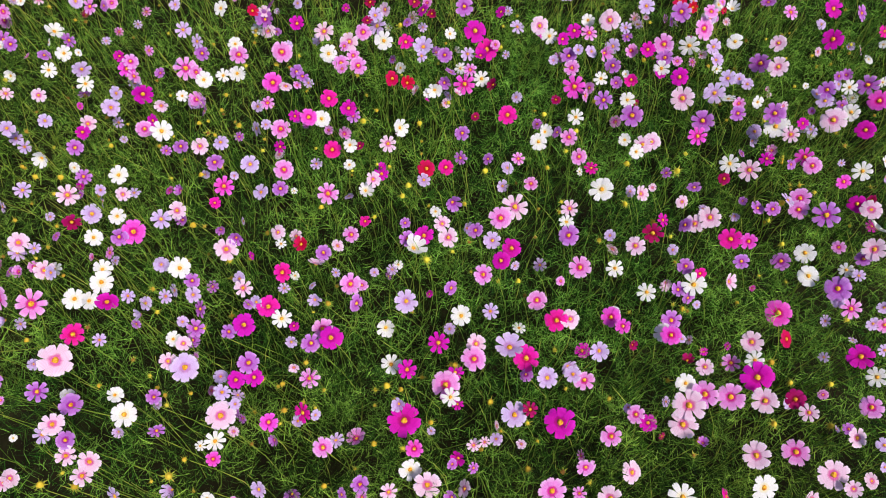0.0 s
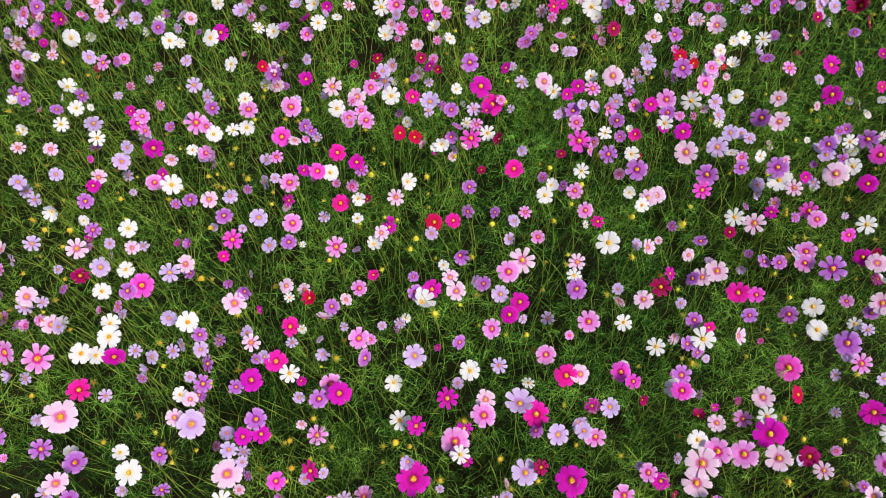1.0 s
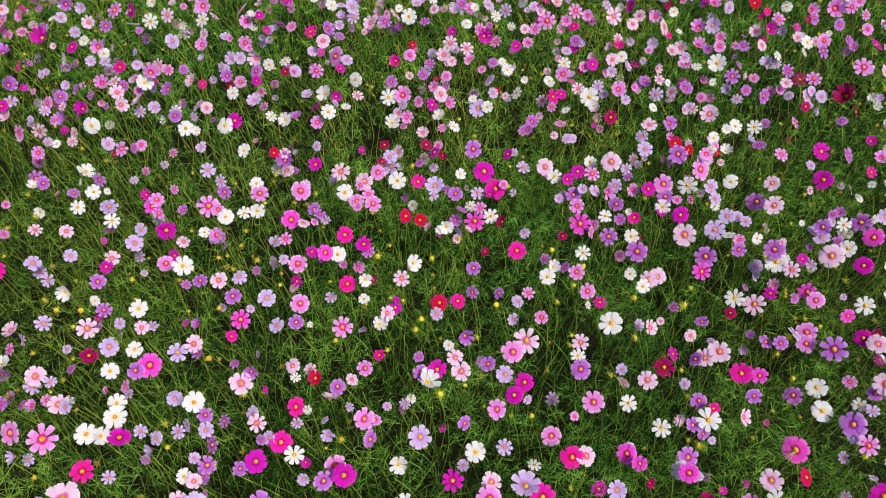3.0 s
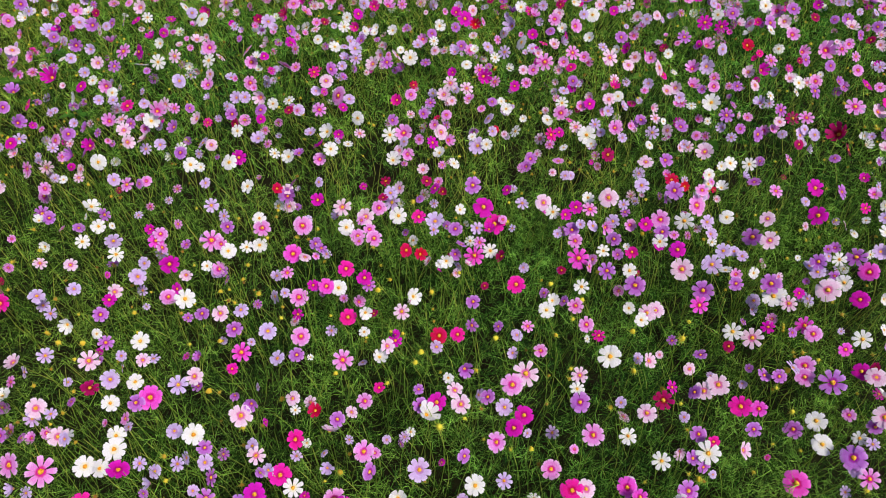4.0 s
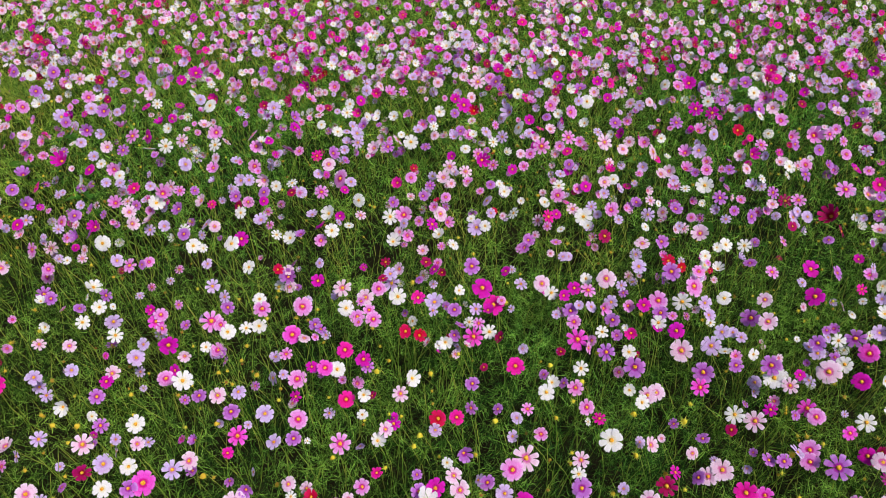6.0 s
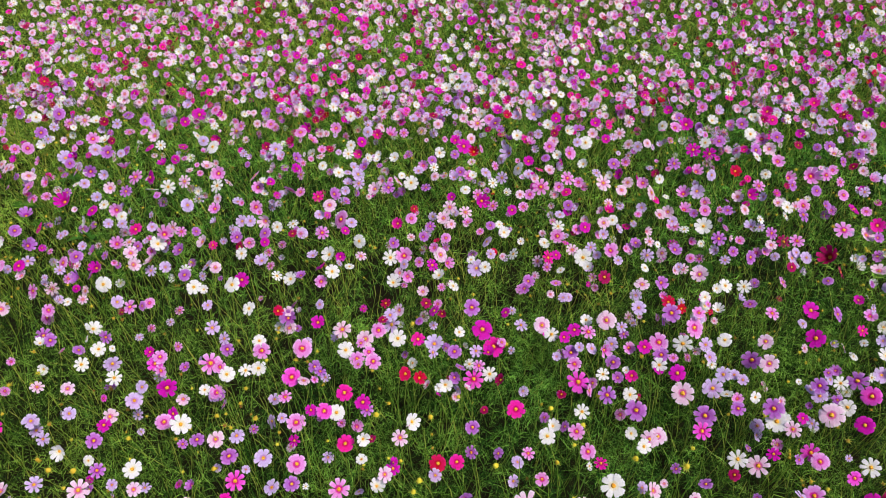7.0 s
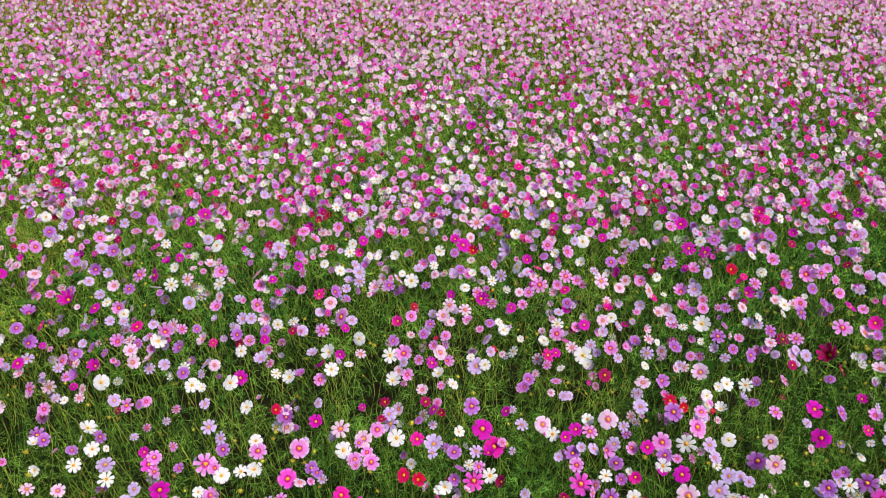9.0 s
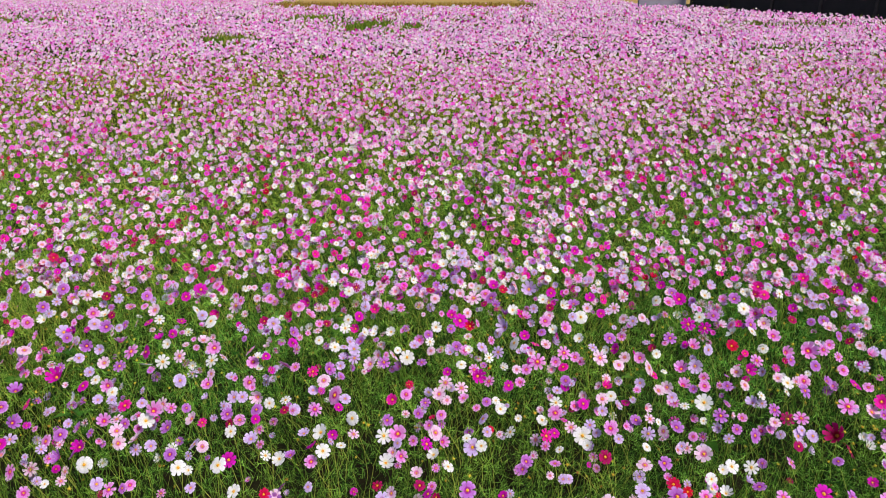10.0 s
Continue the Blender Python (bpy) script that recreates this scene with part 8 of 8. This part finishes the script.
def spray(seed, pairs, width, segments=2):
    """A twice-divided thread leaf of about 9 cm, rising along +x and up."""
    r = np.random.default_rng(seed)
    pieces = []
    axis = np.array([1.0, 0, 0.55])
    axis /= np.linalg.norm(axis)
    pieces.append(thread(np.zeros(3), axis, 0.052, width * 1.1, 0.15, r, segments))
    for k in range(pairs):
        s = 0.006 + 0.044 * k / pairs
        for sgn in (-1, 1):
            d = axis * 0.7 + np.array([0, sgn * r.uniform(0.5, 1.0), r.uniform(-0.35, 0.55)])
            pieces.append(thread(axis * s, d, r.uniform(0.018, 0.036) * (1.15 - 0.4 * k / pairs), width, r.uniform(-0.2, 0.25), r, segments))
    return joined([(v, t, np.zeros((len(v), 2)), np.zeros(len(t), int)) for v, t in pieces])


def foliage(name, per_m2, y0, y1, a, b, z0, z1, scale, pairs, width, segments, seed, keep=None, full=2.0):
    x, y = strewn(per_m2, y0, y1, a, b, seed, 0.35, False)
    if keep is not None:
        m = keep(x, y)
        x, y = x[m], y[m]
    r = np.random.default_rng(seed + 5)
    n = len(x)
    # sprays gather in clumps of uneven height
    clump = 0.5 + 0.5 * np.sin(x * 23 + 2.5 * np.sin(y * 13)) * np.sin(y * 21 + 2.5 * np.sin(x * 15 + 1))
    clump = 0.68 * clump + 0.32 * (0.5 + 0.5 * np.sin(x * 6.3 + 2 * np.sin(y * 4.1)) * np.sin(y * 7.1 + 2 * np.sin(x * 5.0)))
    m = r.uniform(size=n) < 0.25 + 0.9 * clump
    # thinner, leggier plants on the west side of the near stretch
    m &= r.uniform(size=n) > 0.34 * np.clip((-0.35 - x) / 0.6, 0, 1) * np.clip((3.6 - y) / 1.2, 0, 1)
    x, y, clump = x[m], y[m], clump[m]
    n = len(x)
    z = z0 + (z1 - z0) * r.beta(full, 1.4, n) * (0.34 + 0.86 * clump)
    turns = facing(np.abs(r.normal(0, 0.5, n)), r.uniform(0, 6.28, n), r.uniform(0, 6.28, n), scale * r.uniform(0.7, 1.25, n))
    places = np.stack([x, y, z], -1)
    which = r.integers(0, 8, n)
    pieces = [spread(spray(seed * 8 + w, pairs, width / scale, segments), turns[which == w], places[which == w]) for w in range(8)]
    v, t, _, _ = joined(pieces)
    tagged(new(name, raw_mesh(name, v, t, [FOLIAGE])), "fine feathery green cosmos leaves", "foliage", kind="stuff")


foliage("cosmos_foliage", 3300, -0.4, 2.7, 1.25, 0.44, 0.16, 0.62, 1.0, 5, 0.0016, 2, 3, None, 1.5)
foliage("cosmos_foliage", 420, -0.4, 2.7, 1.25, 0.44, 0.05, 0.34, 1.9, 5, 0.0030, 2, 13, None, 1.3)
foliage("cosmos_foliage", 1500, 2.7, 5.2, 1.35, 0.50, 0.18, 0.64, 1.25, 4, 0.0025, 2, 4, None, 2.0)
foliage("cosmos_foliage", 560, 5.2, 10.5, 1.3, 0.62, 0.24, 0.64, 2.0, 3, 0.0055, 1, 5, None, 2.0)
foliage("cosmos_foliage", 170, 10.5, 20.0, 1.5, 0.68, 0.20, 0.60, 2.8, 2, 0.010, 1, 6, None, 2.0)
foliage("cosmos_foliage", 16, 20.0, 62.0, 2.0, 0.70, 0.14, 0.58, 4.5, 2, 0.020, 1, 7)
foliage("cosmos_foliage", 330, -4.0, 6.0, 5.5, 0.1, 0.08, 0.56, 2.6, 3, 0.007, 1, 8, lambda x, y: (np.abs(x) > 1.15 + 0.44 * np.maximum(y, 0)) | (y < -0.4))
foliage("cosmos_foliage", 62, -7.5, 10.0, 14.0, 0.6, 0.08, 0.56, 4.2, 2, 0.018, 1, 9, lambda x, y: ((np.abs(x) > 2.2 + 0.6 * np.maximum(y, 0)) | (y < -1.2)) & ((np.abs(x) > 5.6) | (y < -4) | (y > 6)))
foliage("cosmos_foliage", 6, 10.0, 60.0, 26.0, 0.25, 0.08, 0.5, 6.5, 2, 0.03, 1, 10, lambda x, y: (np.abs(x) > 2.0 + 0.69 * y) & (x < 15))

# ---- more spent heads, through the whole near field ----
x, y = strewn(52, -0.4, 6.5, 1.2, 0.5, 55)
r = np.random.default_rng(56)
n = len(x)
star, head = spiked(1.0, 10, 1.8, 9), dome(0.75, 1.0, 2, 6, -0.3)
template = joined([(star[0], star[1], np.zeros((len(star[0]), 2)), np.ones(len(star[1]), int)), (head[0], head[1], np.zeros((len(head[0]), 2)), np.zeros(len(head[1]), int))])
v, t, _, s = spread(template, facing(np.abs(r.normal(0, 0.5, n)), r.uniform(0, 6.28, n), r.uniform(0, 6.28, n), r.uniform(0.007, 0.011, n)), np.stack([x, y, 0.53 + r.normal(0, 0.05, n)], -1))
tagged(new("spent_heads", raw_mesh("spent_heads", v, t, [BUD, SEPAL], s)), "small yellow-green spent cosmos heads", "flower buds", kind="stuff")

# ---- bare flowering stems between the leaves ----
x, y = strewn(120, 0.3, 9.5, 1.3, 0.55, 65)
r = np.random.default_rng(66)
m = r.uniform(size=len(x)) < np.interp(y, (1.2, 2.8, 4.5), (0.15, 0.45, 1.0)) + 0.08 * np.clip((-0.3 - x) / 0.5, 0, 1)
x, y = x[m], y[m]
n = len(x)
turn = np.zeros((n, 3, 3))
turn[:, 0, 0] = turn[:, 1, 1] = 0.8 + 0.12 * np.maximum(y, 0)
turn[:, 0, 2], turn[:, 1, 2], turn[:, 2, 2] = r.normal(0, 0.10, n) - 0.10 * np.clip(-x, 0, 1), r.normal(0, 0.10, n), r.uniform(0.40, 0.62, n)
places = np.stack([x, y, np.zeros(n)], -1)
pieces = [spread(stalk(b, 3, 4), turn[k::3], places[k::3]) for k, b in enumerate((0.10, -0.14, 0.20))]
v, t, _, _ = joined(pieces)
tagged(new("cosmos_stems", raw_mesh("cosmos_stems", v, t, [STEM])), "thin yellow-green cosmos stems", "stems", kind="stuff")

# ---- the clearings: low rough grass ----
def tufts(name, x, y, z0, height, width, mat, label, seed):
    r = np.random.default_rng(seed)
    n = len(x)
    blade = (np.array([(-0.5, 0, 0), (0.5, 0, 0), (0.3, 0.15, 0.6), (0, 0.45, 1.0)]), np.array([(0, 1, 2), (0, 2, 3)]), np.zeros((4, 2)), np.zeros(2, int))
    turns = facing(np.abs(r.normal(0, 0.25, n)), r.uniform(0, 6.28, n), r.uniform(0, 6.28, n), np.ones(n))
    h = height * r.uniform(0.6, 1.3, n)
    turns = turns * np.stack([np.full(n, width), h, h], -1)[:, None, :]
    v, t, _, _ = spread(blade, turns, np.stack([x, y, np.full(n, z0)], -1))
    tagged(new(name, raw_mesh(name, v, t, [mat])), label, "grass", kind="stuff")


r = np.random.default_rng(77)
px, py = [], []
for cx, cy, rx, ry in CLEARINGS:
    n = int(700 * rx * ry)
    px.append(r.uniform(cx - rx * 1.2, cx + rx * 1.2, n)), py.append(r.uniform(cy - ry * 1.2, cy + ry * 1.2, n))
tufts("clearing_grass", np.concatenate(px), np.concatenate(py), 0.05, 0.56, 0.03, GRASS, "low green grass in gaps between the flowers", 78)
x, y = r.uniform(-12, 6.5, 16000), r.uniform(45, 56, 16000)
m = y > edge(x)
tufts("dry_grass", x[m], y[m], 0.0, 0.45, 0.04, DRY_GRASS, "yellow-brown dry grass beyond the flowers", 79)


# ---- broad-leaved weeds among the cosmos ----
def ovate():
    """A pointed oval leaf of length 1 along +x, folded along its midrib and drooping."""
    v, rows = [], (0.0, 0.12, 0.3, 0.5, 0.72, 0.9, 1.0)
    for s in rows:
        half = 0.30 * math.sin(math.pi * min(1, s ** 0.75)) + 0.012
        for c in (-1, -0.5, 0, 0.5, 1):
            v.append((s, half * c, 0.16 * abs(c) * half * 2 + 0.12 * s - 0.28 * s * s))
    return np.array(v), np.array(grid_tris(len(rows), 5))


OVATE = raw_mesh("leaf", *ovate(), [WEED])


def weed(x, y, z, size, seed):
    r = np.random.default_rng(seed)
    thing = new("weed_plant")
    thing.location = (x, y, 0)
    tagged(thing, "broad-leaved green weed growing among the cosmos", "weed", "broad-leaved weeds in the field")
    part("stem", STALK_MESH[seed % 4], thing, Matrix.Diagonal((1.8, 1.8, z, 1)))
    for k in range(6):
        part("leaf", OVATE, thing, pose(0, 0, z * (0.72 + 0.055 * k), r.uniform(-15, 15), r.uniform(-25, 5), 137 * k + r.uniform(-20, 20)) @ Matrix.Scale(size * r.uniform(0.7, 1.1), 4))


weed(2.52, 4.37, 0.50, 0.09, 0)
weed(-2.47, 3.44, 0.51, 0.11, 1)
weed(-2.33, 3.71, 0.52, 0.13, 2)
weed(-1.75, 3.11, 0.50, 0.09, 3)
weed(1.38, 2.98, 0.51, 0.11, 4)
weed(-0.73, 4.21, 0.52, 0.13, 5)
weed(1.14, 3.52, 0.50, 0.09, 6)
weed(-1.98, 3.11, 0.51, 0.11, 7)

# ---- the far right edge: a dark boarded screen and a low pale wall ----
def box(x0, x1, y0, y1, z0, z1, bevel=0.01):
    bm = bmesh.new()
    bmesh.ops.create_cube(bm, size=1.0)
    for vert in bm.verts:
        vert.co = Vector(((x0 + x1) / 2 + vert.co.x * (x1 - x0), (y0 + y1) / 2 + vert.co.y * (y1 - y0), (z0 + z1) / 2 + vert.co.z * (z1 - z0)))
    if bevel:
        bmesh.ops.bevel(bm, geom=bm.edges[:], offset=bevel, segments=1, affect="EDGES")
    return bm


def bm_part(name, bm, mat, parent, m=None, label=""):
    me = bpy.data.meshes.new(name)
    bm.to_mesh(me)
    bm.free()
    me.materials.append(mat)
    return part(name, me, parent, m, label)


screen = tagged(new("screen_wall"), "tall dark boarded screen along the field edge", "wall", kind="structure")
SCREEN_FROM, SCREEN_TO = Vector((15.4, 46.6, 0)), Vector((33.0, 11.5, 0))
run = SCREEN_TO - SCREEN_FROM
screen.matrix_world = Matrix.Translation(SCREEN_FROM) @ Matrix.Rotation(math.atan2(run.y, run.x), 4, "Z")
length = run.length
bays = 13
for k in range(bays):
    w = length / bays
    bm_part("panel", box(k * w + 0.08, (k + 1) * w - 0.08, -0.03, 0.03, 0.05, 3.2), DARK_BOARD, screen)
for k in range(bays + 1):
    bm_part("post", box(k * w - 0.08, k * w + 0.08, -0.08, 0.08, -0.05, 3.3), POST_WOOD, screen)
low = tagged(new("low_wall"), "low pale grey concrete wall at the field corner", "wall", kind="structure")
bm_part("wall_body", box(12.2, 15.2, 47.0, 47.3, -0.05, 1.1, 0.02), PALE_WALL, low)
bm_part("coping", box(12.15, 15.25, 46.95, 47.35, 1.102, 1.18, 0.02), PALE_WALL, low)
